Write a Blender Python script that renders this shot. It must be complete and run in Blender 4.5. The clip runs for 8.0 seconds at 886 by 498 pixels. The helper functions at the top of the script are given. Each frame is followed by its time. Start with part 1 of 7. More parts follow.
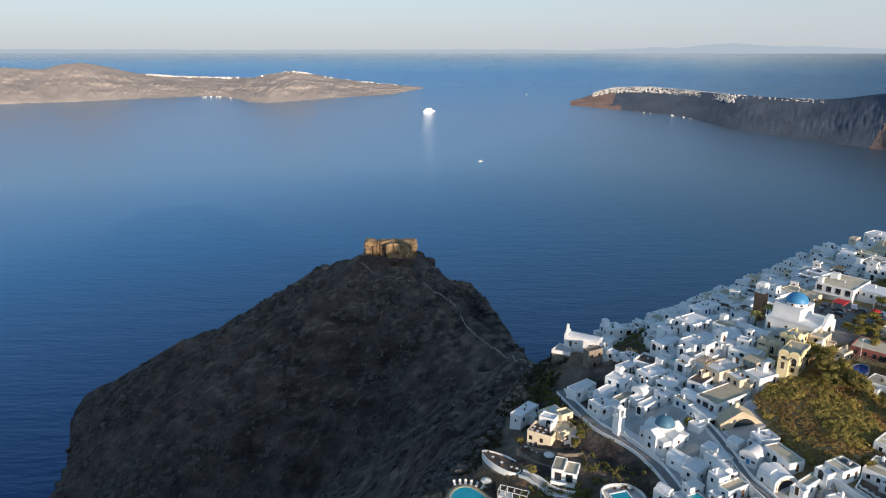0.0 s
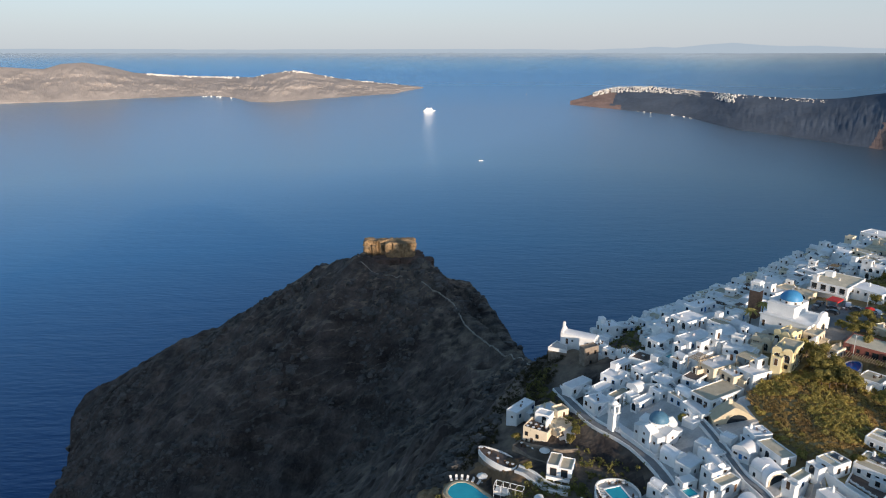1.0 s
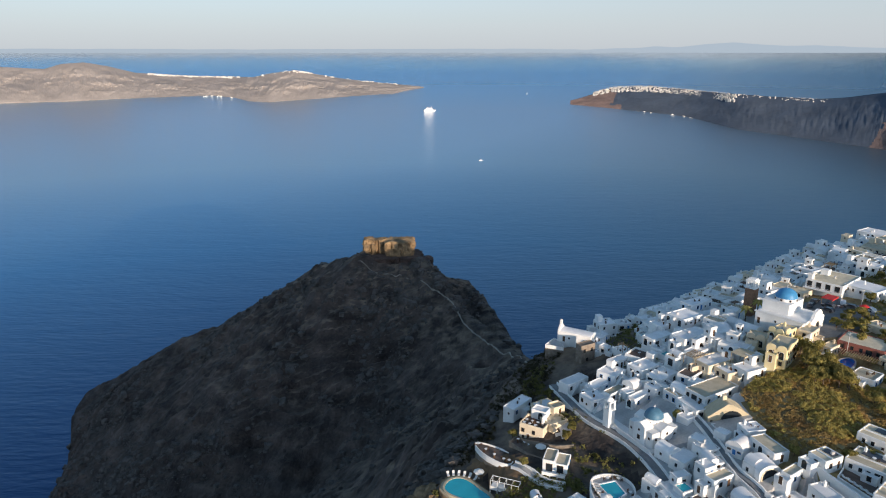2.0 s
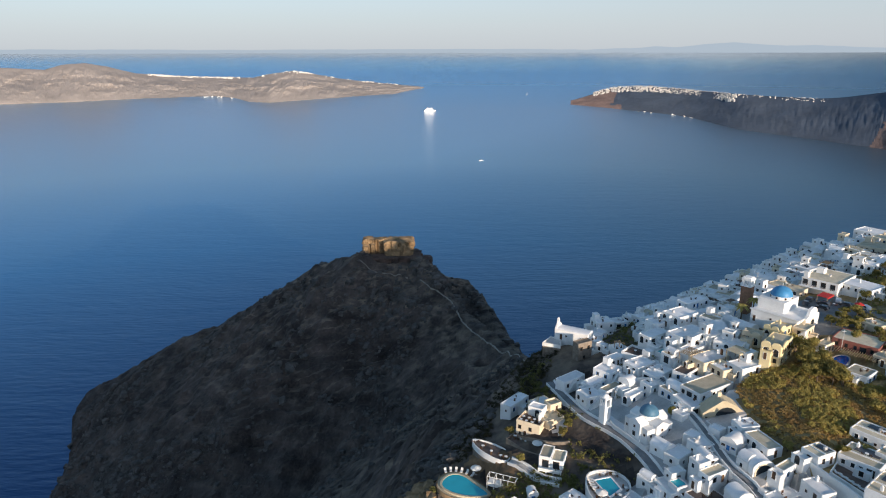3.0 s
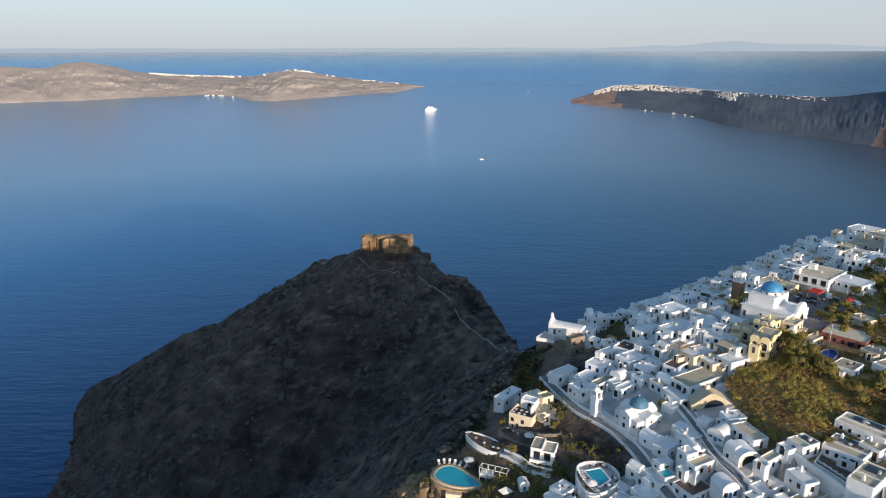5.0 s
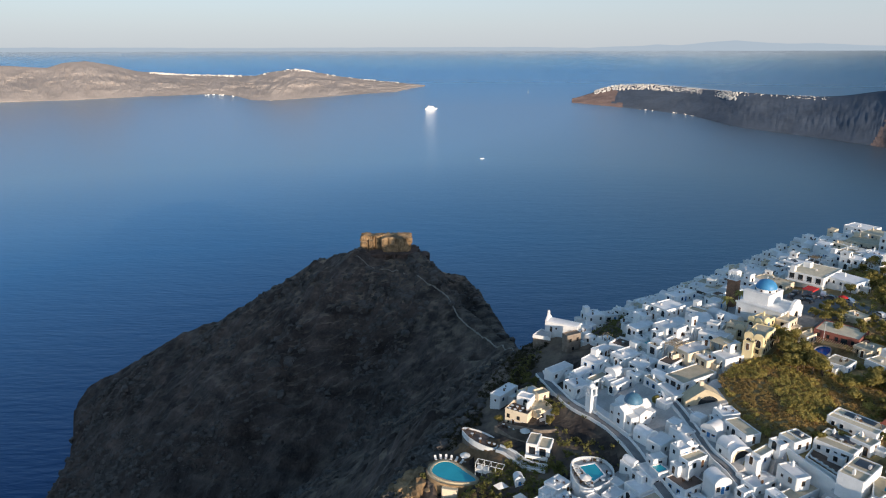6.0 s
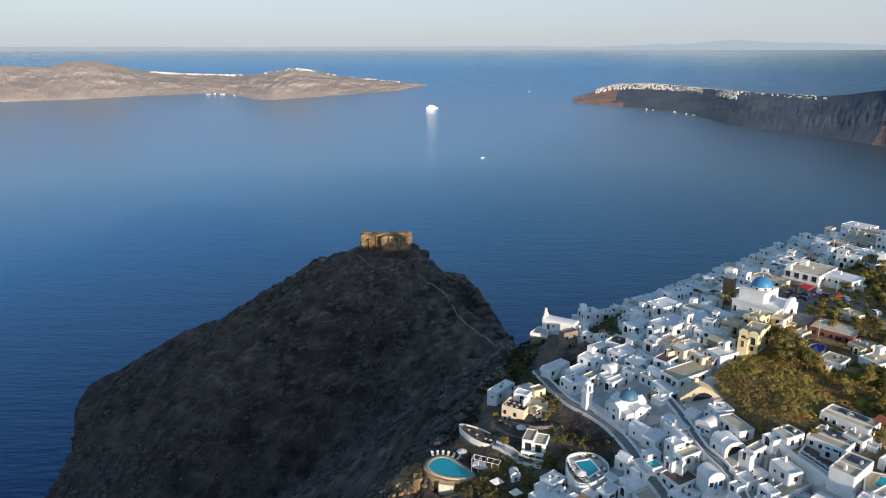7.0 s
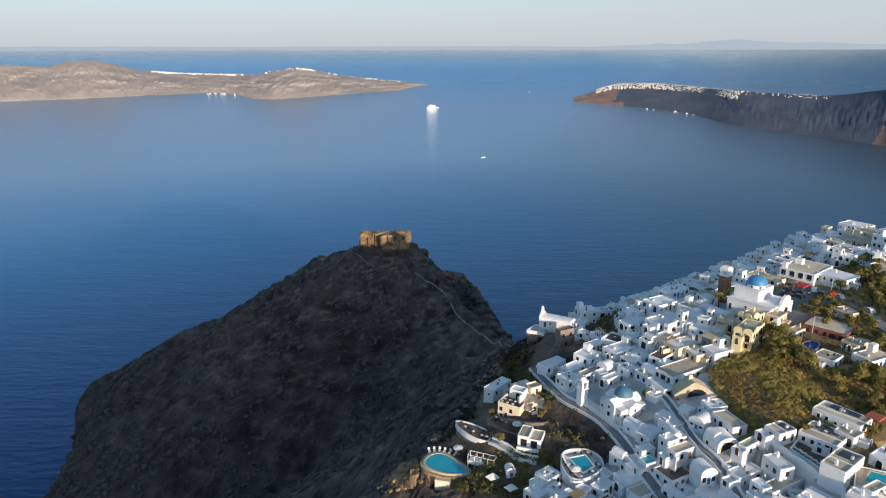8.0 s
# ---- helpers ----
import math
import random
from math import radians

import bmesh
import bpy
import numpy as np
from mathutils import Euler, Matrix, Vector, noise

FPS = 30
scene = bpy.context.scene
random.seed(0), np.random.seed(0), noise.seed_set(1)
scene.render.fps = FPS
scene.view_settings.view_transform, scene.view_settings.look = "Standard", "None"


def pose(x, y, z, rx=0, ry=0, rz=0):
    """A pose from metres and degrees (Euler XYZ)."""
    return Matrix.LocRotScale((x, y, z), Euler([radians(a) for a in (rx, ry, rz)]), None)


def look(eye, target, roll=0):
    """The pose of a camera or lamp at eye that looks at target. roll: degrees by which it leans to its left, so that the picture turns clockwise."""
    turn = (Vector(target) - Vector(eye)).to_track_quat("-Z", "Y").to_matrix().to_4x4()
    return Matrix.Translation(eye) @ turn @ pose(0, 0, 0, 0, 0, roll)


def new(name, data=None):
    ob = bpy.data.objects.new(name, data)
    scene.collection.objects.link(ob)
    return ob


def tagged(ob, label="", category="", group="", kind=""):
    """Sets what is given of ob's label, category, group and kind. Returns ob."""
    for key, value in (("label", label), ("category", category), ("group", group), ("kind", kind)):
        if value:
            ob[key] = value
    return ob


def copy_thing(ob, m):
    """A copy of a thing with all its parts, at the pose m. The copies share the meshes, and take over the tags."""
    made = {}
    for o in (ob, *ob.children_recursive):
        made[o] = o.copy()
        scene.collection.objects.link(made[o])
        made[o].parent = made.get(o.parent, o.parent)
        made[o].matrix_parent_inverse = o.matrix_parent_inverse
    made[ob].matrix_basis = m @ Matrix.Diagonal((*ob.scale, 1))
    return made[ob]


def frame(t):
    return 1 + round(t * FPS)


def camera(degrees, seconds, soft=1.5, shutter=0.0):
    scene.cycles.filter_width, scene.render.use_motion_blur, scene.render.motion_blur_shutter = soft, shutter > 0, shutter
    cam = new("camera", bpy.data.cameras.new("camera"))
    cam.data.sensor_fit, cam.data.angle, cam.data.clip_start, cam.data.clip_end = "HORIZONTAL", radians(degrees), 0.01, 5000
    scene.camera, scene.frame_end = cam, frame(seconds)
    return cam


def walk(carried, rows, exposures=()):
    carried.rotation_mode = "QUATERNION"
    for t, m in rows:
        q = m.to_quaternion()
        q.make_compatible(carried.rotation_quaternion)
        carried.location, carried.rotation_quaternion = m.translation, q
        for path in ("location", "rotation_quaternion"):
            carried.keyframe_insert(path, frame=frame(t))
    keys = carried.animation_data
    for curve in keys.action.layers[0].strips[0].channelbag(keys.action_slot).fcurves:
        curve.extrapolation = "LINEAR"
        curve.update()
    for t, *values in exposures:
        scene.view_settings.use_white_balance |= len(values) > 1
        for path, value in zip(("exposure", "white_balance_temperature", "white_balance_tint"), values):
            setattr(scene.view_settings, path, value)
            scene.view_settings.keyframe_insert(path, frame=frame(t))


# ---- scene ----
cam = camera(66.0, 8.0, 1.1)
PATH = [
    (0, (-0.594, -1.128, 420.483), (-0.593, 0.793, 419.929), 0.0),
    (0.5, (-0.079, -2.078, 420.505), (-0.078, -0.156, 419.95), 0.0),
    (1, (0.416, -3.032, 420.512), (0.416, -1.111, 419.957), -0.0),
    (1.5, (0.903, -3.95, 420.514), (0.902, -2.029, 419.958), -0.0),
    (3, (2.29, -6.552, 420.461), (2.287, -4.631, 419.906), -0.1),
    (3.5, (2.833, -7.379, 420.46), (2.828, -5.458, 419.903), -0.1),
    (4, (3.358, -8.191, 420.433), (3.353, -6.27, 419.875), -0.1),
    (4.5, (3.874, -9.004, 420.404), (3.868, -7.084, 419.846), -0.1),
    (6, (5.559, -11.582, 420.324), (5.551, -9.662, 419.764), -0.1),
    (6.5, (6.112, -12.395, 420.332), (6.102, -10.475, 419.77), -0.1),
    (7, (6.684, -13.224, 420.326), (6.673, -11.304, 419.764), -0.1),
    (7.5, (7.268, -14.061, 420.316), (7.256, -12.142, 419.754), -0.1),
    (8, (7.887, -14.92, 420.31), (7.874, -13.0, 419.747), -0.1),
]
walk(cam, [(t, look(eye, aim, lean)) for t, eye, aim, lean in PATH], ((0, 0.68, 6150, 15), (8, 0.68, 6150, 15)))


# ---- light ----
SUN_AZ, SUN_EL = 151.0, 10.3  # degrees clockwise from ahead, and above the horizon
SUN_DIR = Vector((math.sin(radians(SUN_AZ)) * math.cos(radians(SUN_EL)), math.cos(radians(SUN_AZ)) * math.cos(radians(SUN_EL)), math.sin(radians(SUN_EL))))
world = bpy.data.worlds.new("sky")
scene.world = world
world.use_nodes = True
wn = world.node_tree
sky = wn.nodes.new("ShaderNodeTexSky")
sky.sky_type, sky.sun_disc = "NISHITA", False
sky.sun_elevation, sky.sun_rotation = radians(SUN_EL), radians(SUN_AZ)
sky.altitude, sky.air_density, sky.dust_density, sky.ozone_density = 300, 0.85, 1.1, 2.0
wn.nodes["Background"].inputs["Strength"].default_value = 0.126
haze = wn.nodes.new("ShaderNodeHueSaturation")
haze.inputs["Hue"].default_value, haze.inputs["Saturation"].default_value = 0.482, 0.95
wn.links.new(sky.outputs["Color"], haze.inputs["Color"])
# a layer of pale summer haze lies all round the horizon
way, up_z, layer, veil = wn.nodes.new("ShaderNodeTexCoord"), wn.nodes.new("ShaderNodeSeparateXYZ"), wn.nodes.new("ShaderNodeMapRange"), wn.nodes.new("ShaderNodeMixRGB")
wn.links.new(way.outputs["Generated"], up_z.inputs[0])
wn.links.new(up_z.outputs["Z"], layer.inputs["Value"])
layer.inputs["From Min"].default_value, layer.inputs["From Max"].default_value = 0.02, 0.3
layer.inputs["To Min"].default_value, layer.inputs["To Max"].default_value = 0.85, 0.0
veil.inputs["Color2"].default_value = (2.84, 3.06, 3.1, 1)
wn.links.new(layer.outputs[0], veil.inputs["Fac"])
wn.links.new(haze.outputs["Color"], veil.inputs["Color1"])
wn.links.new(veil.outputs["Color"], wn.nodes["Background"].inputs["Color"])
sun = new("sun", bpy.data.lights.new("sun", "SUN"))
sun.data.energy, sun.data.angle, sun.data.color = 3.75, radians(0.5), (1.0, 0.81, 0.58)
sun.matrix_world = look(SUN_DIR * 100, (0, 0, 0))

# ---- materials ----


def mat(name, color, rough=0.8, var=0.15, scale=2.0, fine=20.0, bump=0.2, dist=0.02, metal=0.0, spec=0.3, tint=0.0, color2=None):
    """A surface with colour variation at two scales and fine relief."""
    m = bpy.data.materials.new(name)
    m.use_nodes = True
    nt = m.node_tree
    N, L = nt.nodes, nt.links
    b = N["Principled BSDF"]
    b.inputs["Roughness"].default_value, b.inputs["Metallic"].default_value = rough, metal
    b.inputs["Specular IOR Level"].default_value = spec
    co = N.new("ShaderNodeTexCoord")
    geo = N.new("ShaderNodeNewGeometry")
    n1, n2 = N.new("ShaderNodeTexNoise"), N.new("ShaderNodeTexNoise")
    for n, s in ((n1, scale), (n2, fine)):
        n.inputs["Scale"].default_value, n.inputs["Detail"].default_value = s, 5
        L.new(geo.outputs["Position"], n.inputs["Vector"])
    mix = N.new("ShaderNodeMath")
    mix.operation = "MULTIPLY_ADD"
    L.new(n2.outputs["Fac"], mix.inputs[0])
    mix.inputs[1].default_value = 0.45
    L.new(n1.outputs["Fac"], mix.inputs[2])
    ramp = N.new("ShaderNodeValToRGB")
    c = Vector(color)
    c2 = Vector(color2) if color2 else c * (1 + var)
    lo = c * (1 - var)
    ramp.color_ramp.elements[0].position, ramp.color_ramp.elements[1].position = 0.45, 0.95
    ramp.color_ramp.elements[0].color = (*lo, 1)
    ramp.color_ramp.elements[1].color = (*[min(1, v) for v in c2], 1)
    L.new(mix.outputs[0], ramp.inputs["Fac"])
    out = ramp.outputs["Color"]
    if tint:
        info = N.new("ShaderNodeObjectInfo")
        hsv = N.new("ShaderNodeHueSaturation")
        mr = N.new("ShaderNodeMapRange")
        mr.inputs["To Min"].default_value, mr.inputs["To Max"].default_value = 1 - tint, 1 + tint
        L.new(info.outputs["Random"], mr.inputs["Value"])
        L.new(mr.outputs[0], hsv.inputs["Value"])
        L.new(out, hsv.inputs["Color"])
        out = hsv.outputs["Color"]
    L.new(out, b.inputs["Base Color"])
    if bump:
        bp = N.new("ShaderNodeBump")
        bp.inputs["Strength"].default_value, bp.inputs["Distance"].default_value = bump, dist
        L.new(mix.outputs[0], bp.inputs["Height"])
        L.new(bp.outputs["Normal"], b.inputs["Normal"])
    return m


def terrain_material():
    """Dark volcanic rock on steep ground, scrub and dry grass on the gentler ledges."""
    m = mat("volcanic_rock", (0.045, 0.036, 0.033), 0.95, 0.6, 0.06, 0.7, 1.0, 1.1, color2=(0.106, 0.088, 0.079))
    nt = m.node_tree
    N, L = nt.nodes, nt.links
    b = N["Principled BSDF"]
    base = b.inputs["Base Color"].links[0].from_socket
    geo = next(n for n in N if n.type == "NEW_GEOMETRY")
    sep = N.new("ShaderNodeSeparateXYZ")
    L.new(geo.outputs["True Normal"], sep.inputs[0])
    mr = N.new("ShaderNodeMapRange")
    mr.inputs["From Min"].default_value, mr.inputs["From Max"].default_value = 0.68, 0.9
    L.new(sep.outputs["Z"], mr.inputs["Value"])
    n = N.new("ShaderNodeTexNoise")
    n.inputs["Scale"].default_value, n.inputs["Detail"].default_value = 0.12, 6
    L.new(geo.outputs["Position"], n.inputs["Vector"])
    r = N.new("ShaderNodeValToRGB")
    r.color_ramp.elements[0].position, r.color_ramp.elements[1].position = 0.4, 0.6
    L.new(n.outputs["Fac"], r.inputs["Fac"])
    # the scrub colour fades in with height, on the upper slopes
    place, high = N.new("ShaderNodeSeparateXYZ"), N.new("ShaderNodeMapRange")
    L.new(geo.outputs["Position"], place.inputs[0])
    L.new(place.outputs["Z"], high.inputs["Value"])
    high.inputs["From Min"].default_value, high.inputs["From Max"].default_value = 150, 270
    upper, mul = N.new("ShaderNodeMath"), N.new("ShaderNodeMath")
    upper.operation = mul.operation = "MULTIPLY"
    L.new(mr.outputs[0], upper.inputs[0])
    L.new(high.outputs[0], upper.inputs[1])
    L.new(upper.outputs[0], mul.inputs[0])
    L.new(r.outputs["Color"], mul.inputs[1])
    scrub = N.new("ShaderNodeValToRGB")
    scrub.color_ramp.elements[0].color, scrub.color_ramp.elements[1].color = (0.115, 0.095, 0.072, 1), (0.25, 0.2, 0.15, 1)
    n3 = N.new("ShaderNodeTexNoise")
    n3.inputs["Scale"].default_value, n3.inputs["Detail"].default_value = 0.6, 5
    L.new(geo.outputs["Position"], n3.inputs["Vector"])
    L.new(n3.outputs["Fac"], scrub.inputs["Fac"])
    mx = N.new("ShaderNodeMixRGB")
    L.new(mul.outputs[0], mx.inputs["Fac"])
    L.new(base, mx.inputs["Color1"])
    L.new(scrub.outputs["Color"], mx.inputs["Color2"])
    # lava beds show as level bands of paler and darker rock
    beds, bed_map, bed_ramp, bed_mix = N.new("ShaderNodeTexNoise"), N.new("ShaderNodeMapping"), N.new("ShaderNodeValToRGB"), N.new("ShaderNodeMixRGB")
    bed_map.inputs["Scale"].default_value = (0.012, 0.012, 0.16)
    beds.inputs["Scale"].default_value, beds.inputs["Detail"].default_value, beds.inputs["Distortion"].default_value = 1.0, 7, 0.6
    L.new(geo.outputs["Position"], bed_map.inputs["Vector"])
    L.new(bed_map.outputs[0], beds.inputs["Vector"])
    bed_ramp.color_ramp.elements[0].position, bed_ramp.color_ramp.elements[1].position = 0.38, 0.66
    bed_ramp.color_ramp.elements[0].color, bed_ramp.color_ramp.elements[1].color = (0.5, 0.5, 0.52, 1), (1.5, 1.36, 1.25, 1)
    L.new(beds.outputs["Fac"], bed_ramp.inputs["Fac"])
    bed_mix.blend_type = "MULTIPLY"
    bed_mix.inputs["Fac"].default_value = 0.6
    L.new(mx.outputs["Color"], bed_mix.inputs["Color1"])
    L.new(bed_ramp.outputs["Color"], bed_mix.inputs["Color2"])
    L.new(bed_mix.outputs["Color"], b.inputs["Base Color"])
    return m


def sea_material():
    """Deep water under wind ripples: blue and teal reaches near by, more and more of the sky's reflection painted in
    far out.
    """
    m = bpy.data.materials.new("sea_water")
    m.use_nodes = True
    N, L = m.node_tree.nodes, m.node_tree.links
    b = N["Principled BSDF"]
    b.inputs["Roughness"].default_value = 0.32
    b.inputs["IOR"].default_value = 1.33
    b.inputs["Specular Tint"].default_value = (0.28, 0.86, 1.0, 1)
    geo = N.new("ShaderNodeNewGeometry")
    ripple, swell, reach, lines = (N.new("ShaderNodeTexNoise") for _ in range(4))
    mp, wide = N.new("ShaderNodeMapping"), N.new("ShaderNodeMapping")
    mp.inputs["Scale"].default_value = (0.3, 1.0, 1.0)
    wide.inputs["Scale"].default_value, wide.inputs["Rotation"].default_value = (0.45, 1.0, 1.0), (0, 0, radians(14))
    for n, source, size, detail in ((ripple, mp, 0.13, 6), (lines, mp, 0.03, 5), (swell, wide, 0.0032, 5), (reach, wide, 0.00075, 2)):
        n.inputs["Scale"].default_value, n.inputs["Detail"].default_value = size, detail
        L.new(source.outputs[0], n.inputs["Vector"])
    for node in (mp, wide):
        L.new(geo.outputs["Position"], node.inputs["Vector"])
    out = N.new("ShaderNodeVectorMath")
    out.operation = "LENGTH"
    L.new(geo.outputs["Position"], out.inputs[0])
    # open blue close in, turning teal with distance and in broad patches
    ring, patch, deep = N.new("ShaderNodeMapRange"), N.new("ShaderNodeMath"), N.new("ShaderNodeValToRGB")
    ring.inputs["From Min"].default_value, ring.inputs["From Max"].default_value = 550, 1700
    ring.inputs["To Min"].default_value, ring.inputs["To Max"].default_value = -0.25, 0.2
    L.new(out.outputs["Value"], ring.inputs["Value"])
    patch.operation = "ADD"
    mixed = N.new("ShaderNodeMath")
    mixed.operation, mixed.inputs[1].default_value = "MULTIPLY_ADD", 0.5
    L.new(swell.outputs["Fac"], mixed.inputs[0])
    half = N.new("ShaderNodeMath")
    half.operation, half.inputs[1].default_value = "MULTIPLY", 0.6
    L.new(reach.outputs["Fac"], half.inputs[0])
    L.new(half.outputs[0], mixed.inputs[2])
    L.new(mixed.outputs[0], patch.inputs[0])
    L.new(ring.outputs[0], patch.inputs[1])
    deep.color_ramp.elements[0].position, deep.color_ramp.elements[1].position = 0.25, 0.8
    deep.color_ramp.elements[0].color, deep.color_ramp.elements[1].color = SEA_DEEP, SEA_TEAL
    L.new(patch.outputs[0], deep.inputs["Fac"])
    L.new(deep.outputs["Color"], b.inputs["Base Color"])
    both = N.new("ShaderNodeMath")
    both.operation, both.inputs[1].default_value = "MULTIPLY_ADD", 1.4
    L.new(lines.outputs["Fac"], both.inputs[0])
    L.new(ripple.outputs["Fac"], both.inputs[2])
    bp = N.new("ShaderNodeBump")
    bp.inputs["Strength"].default_value, bp.inputs["Distance"].default_value = 0.7, 1.8
    L.new(both.outputs[0], bp.inputs["Height"])
    up = N.new("ShaderNodeCombineXYZ")
    up.inputs["Z"].default_value = 1.0
    # the sheet's own normal takes over where it rises to the horizon
    rise, lean = N.new("ShaderNodeMapRange"), N.new("ShaderNodeMix")
    rise.inputs["From Min"].default_value, rise.inputs["From Max"].default_value = 3200, 4700
    rise.inputs["To Max"].default_value = 0.6
    L.new(out.outputs["Value"], rise.inputs["Value"])
    lean.data_type = "VECTOR"
    L.new(rise.outputs[0], lean.inputs[0])
    L.new(up.outputs[0], lean.inputs[4])
    L.new(geo.outputs["Normal"], lean.inputs[5])
    L.new(lean.outputs[1], bp.inputs["Normal"])
    L.new(bp.outputs["Normal"], b.inputs["Normal"])
    # sky mirror painted by distance: faint blue close in, whole and haze-pale far out
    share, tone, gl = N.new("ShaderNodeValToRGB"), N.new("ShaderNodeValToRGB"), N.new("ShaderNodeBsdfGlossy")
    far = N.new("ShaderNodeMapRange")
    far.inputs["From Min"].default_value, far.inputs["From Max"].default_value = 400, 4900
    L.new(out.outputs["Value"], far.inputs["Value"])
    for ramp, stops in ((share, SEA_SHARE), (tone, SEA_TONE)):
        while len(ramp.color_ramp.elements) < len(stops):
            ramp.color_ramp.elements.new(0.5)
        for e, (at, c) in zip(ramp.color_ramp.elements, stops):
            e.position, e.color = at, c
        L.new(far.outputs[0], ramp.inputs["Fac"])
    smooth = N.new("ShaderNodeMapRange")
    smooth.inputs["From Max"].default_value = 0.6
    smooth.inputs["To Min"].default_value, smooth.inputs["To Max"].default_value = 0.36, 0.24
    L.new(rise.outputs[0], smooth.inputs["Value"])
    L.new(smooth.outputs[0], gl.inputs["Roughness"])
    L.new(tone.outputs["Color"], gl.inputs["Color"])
    L.new(bp.outputs["Normal"], gl.inputs["Normal"])
    # the sky's reflection is painted weaker, and the water darker, towards the caldera wall
    shoreward, calm, less = N.new("ShaderNodeVectorMath"), N.new("ShaderNodeMapRange"), N.new("ShaderNodeMath")
    shoreward.operation, shoreward.inputs[1].default_value = "DOT_PRODUCT", (0.8, -0.6, 0)
    L.new(geo.outputs["Position"], shoreward.inputs[0])
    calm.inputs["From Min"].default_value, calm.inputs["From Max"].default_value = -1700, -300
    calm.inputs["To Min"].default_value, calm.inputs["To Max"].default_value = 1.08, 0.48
    L.new(shoreward.outputs["Value"], calm.inputs["Value"])
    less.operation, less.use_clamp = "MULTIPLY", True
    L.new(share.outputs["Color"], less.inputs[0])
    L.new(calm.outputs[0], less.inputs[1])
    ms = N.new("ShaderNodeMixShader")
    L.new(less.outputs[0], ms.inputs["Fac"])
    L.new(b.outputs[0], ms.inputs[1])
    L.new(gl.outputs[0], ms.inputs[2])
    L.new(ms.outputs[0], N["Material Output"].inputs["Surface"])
    return m


# water colours, then reflection share and tint by distance, with horizon haze put in
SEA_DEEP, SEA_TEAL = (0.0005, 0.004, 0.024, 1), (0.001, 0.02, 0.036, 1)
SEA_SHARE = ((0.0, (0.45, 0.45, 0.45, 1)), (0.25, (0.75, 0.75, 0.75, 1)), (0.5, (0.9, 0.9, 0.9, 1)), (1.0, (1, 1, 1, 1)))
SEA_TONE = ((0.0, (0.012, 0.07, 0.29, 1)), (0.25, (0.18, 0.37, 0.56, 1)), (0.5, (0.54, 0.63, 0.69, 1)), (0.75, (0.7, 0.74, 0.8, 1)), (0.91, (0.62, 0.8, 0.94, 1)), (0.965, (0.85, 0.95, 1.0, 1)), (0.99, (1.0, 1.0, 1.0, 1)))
M_ROCK = terrain_material()
M_SEA = sea_material()
M_WHITE = mat("white_plaster", (0.77, 0.77, 0.755), 0.85, 0.11, 0.3, 3.0, 0.15, 0.02, tint=0.09)
# distance haze is put into this rock colour: paler and greyer
M_CLIFF_HAZED = mat("hazed_island_cliff", (0.26, 0.235, 0.22), 0.95, 0.13, 0.012, 0.06, 0.3, 5.0)
# the cape's shade and blue haze are put into its base colour
M_CLIFF_SHADE = mat("shade_blue_cliff", (0.068, 0.088, 0.12), 0.95, 0.2, 0.012, 0.06, 0.3, 5.0)
# red rock of the tip; also paints warm sunlight on the right end
M_CLIFF_RED_SUNLIT = mat("red_and_sunlit_cliff", (0.2, 0.14, 0.12), 0.95, 0.3, 0.02, 0.08, 0.6, 6.0)
M_FAR_HOUSE = mat("far_house_plaster", (0.6, 0.58, 0.54), 0.9, 0.3, 0.06, 0.3, 0)
M_FAR = bpy.data.materials.new("glowing_haze_islands")  # a plain backdrop of distance; its glow imitates haze
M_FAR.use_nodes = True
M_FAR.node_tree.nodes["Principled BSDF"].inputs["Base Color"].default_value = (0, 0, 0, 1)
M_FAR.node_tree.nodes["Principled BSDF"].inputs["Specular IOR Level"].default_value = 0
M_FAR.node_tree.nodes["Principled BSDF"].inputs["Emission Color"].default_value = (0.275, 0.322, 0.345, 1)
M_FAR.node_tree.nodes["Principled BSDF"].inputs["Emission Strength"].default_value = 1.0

# ---- terrain ----


def lattice(ix, iy, seed):
    h = (ix.astype(np.int64) * 374761393 + iy.astype(np.int64) * 668265263 + seed * 974711) & 0xFFFFFFFF
    h = ((h ^ (h >> 13)) * 1274126177) & 0xFFFFFFFF
    return ((h ^ (h >> 16)) & 0xFFFF) / 65535.0


def vnoise(x, y, size, octaves=4, seed=1, gain=0.5):
    """Smooth value noise, about -1 to 1, on arrays."""
    x, y = np.asarray(x, float) / size, np.asarray(y, float) / size
    total, amp, norm = 0.0, 1.0, 0.0
    for k in range(octaves):
        ix, iy = np.floor(x), np.floor(y)
        fx, fy = x - ix, y - iy
        fx, fy = fx * fx * (3 - 2 * fx), fy * fy * (3 - 2 * fy)
        a, b = lattice(ix, iy, seed + k), lattice(ix + 1, iy, seed + k)
        c, d = lattice(ix, iy + 1, seed + k), lattice(ix + 1, iy + 1, seed + k)
        total = total + amp * ((a * (1 - fx) + b * fx) * (1 - fy) + (c * (1 - fx) + d * fx) * fy - 0.5) * 2
        norm += amp
        amp *= gain
        x, y = x * 2.03 + 11.3, y * 2.03 + 5.7
    return total / norm


def smax(a, b, k):
    h = np.clip(0.5 + 0.5 * (a - b) / k, 0, 1)
    return b * (1 - h) + a * h + k * h * (1 - h)


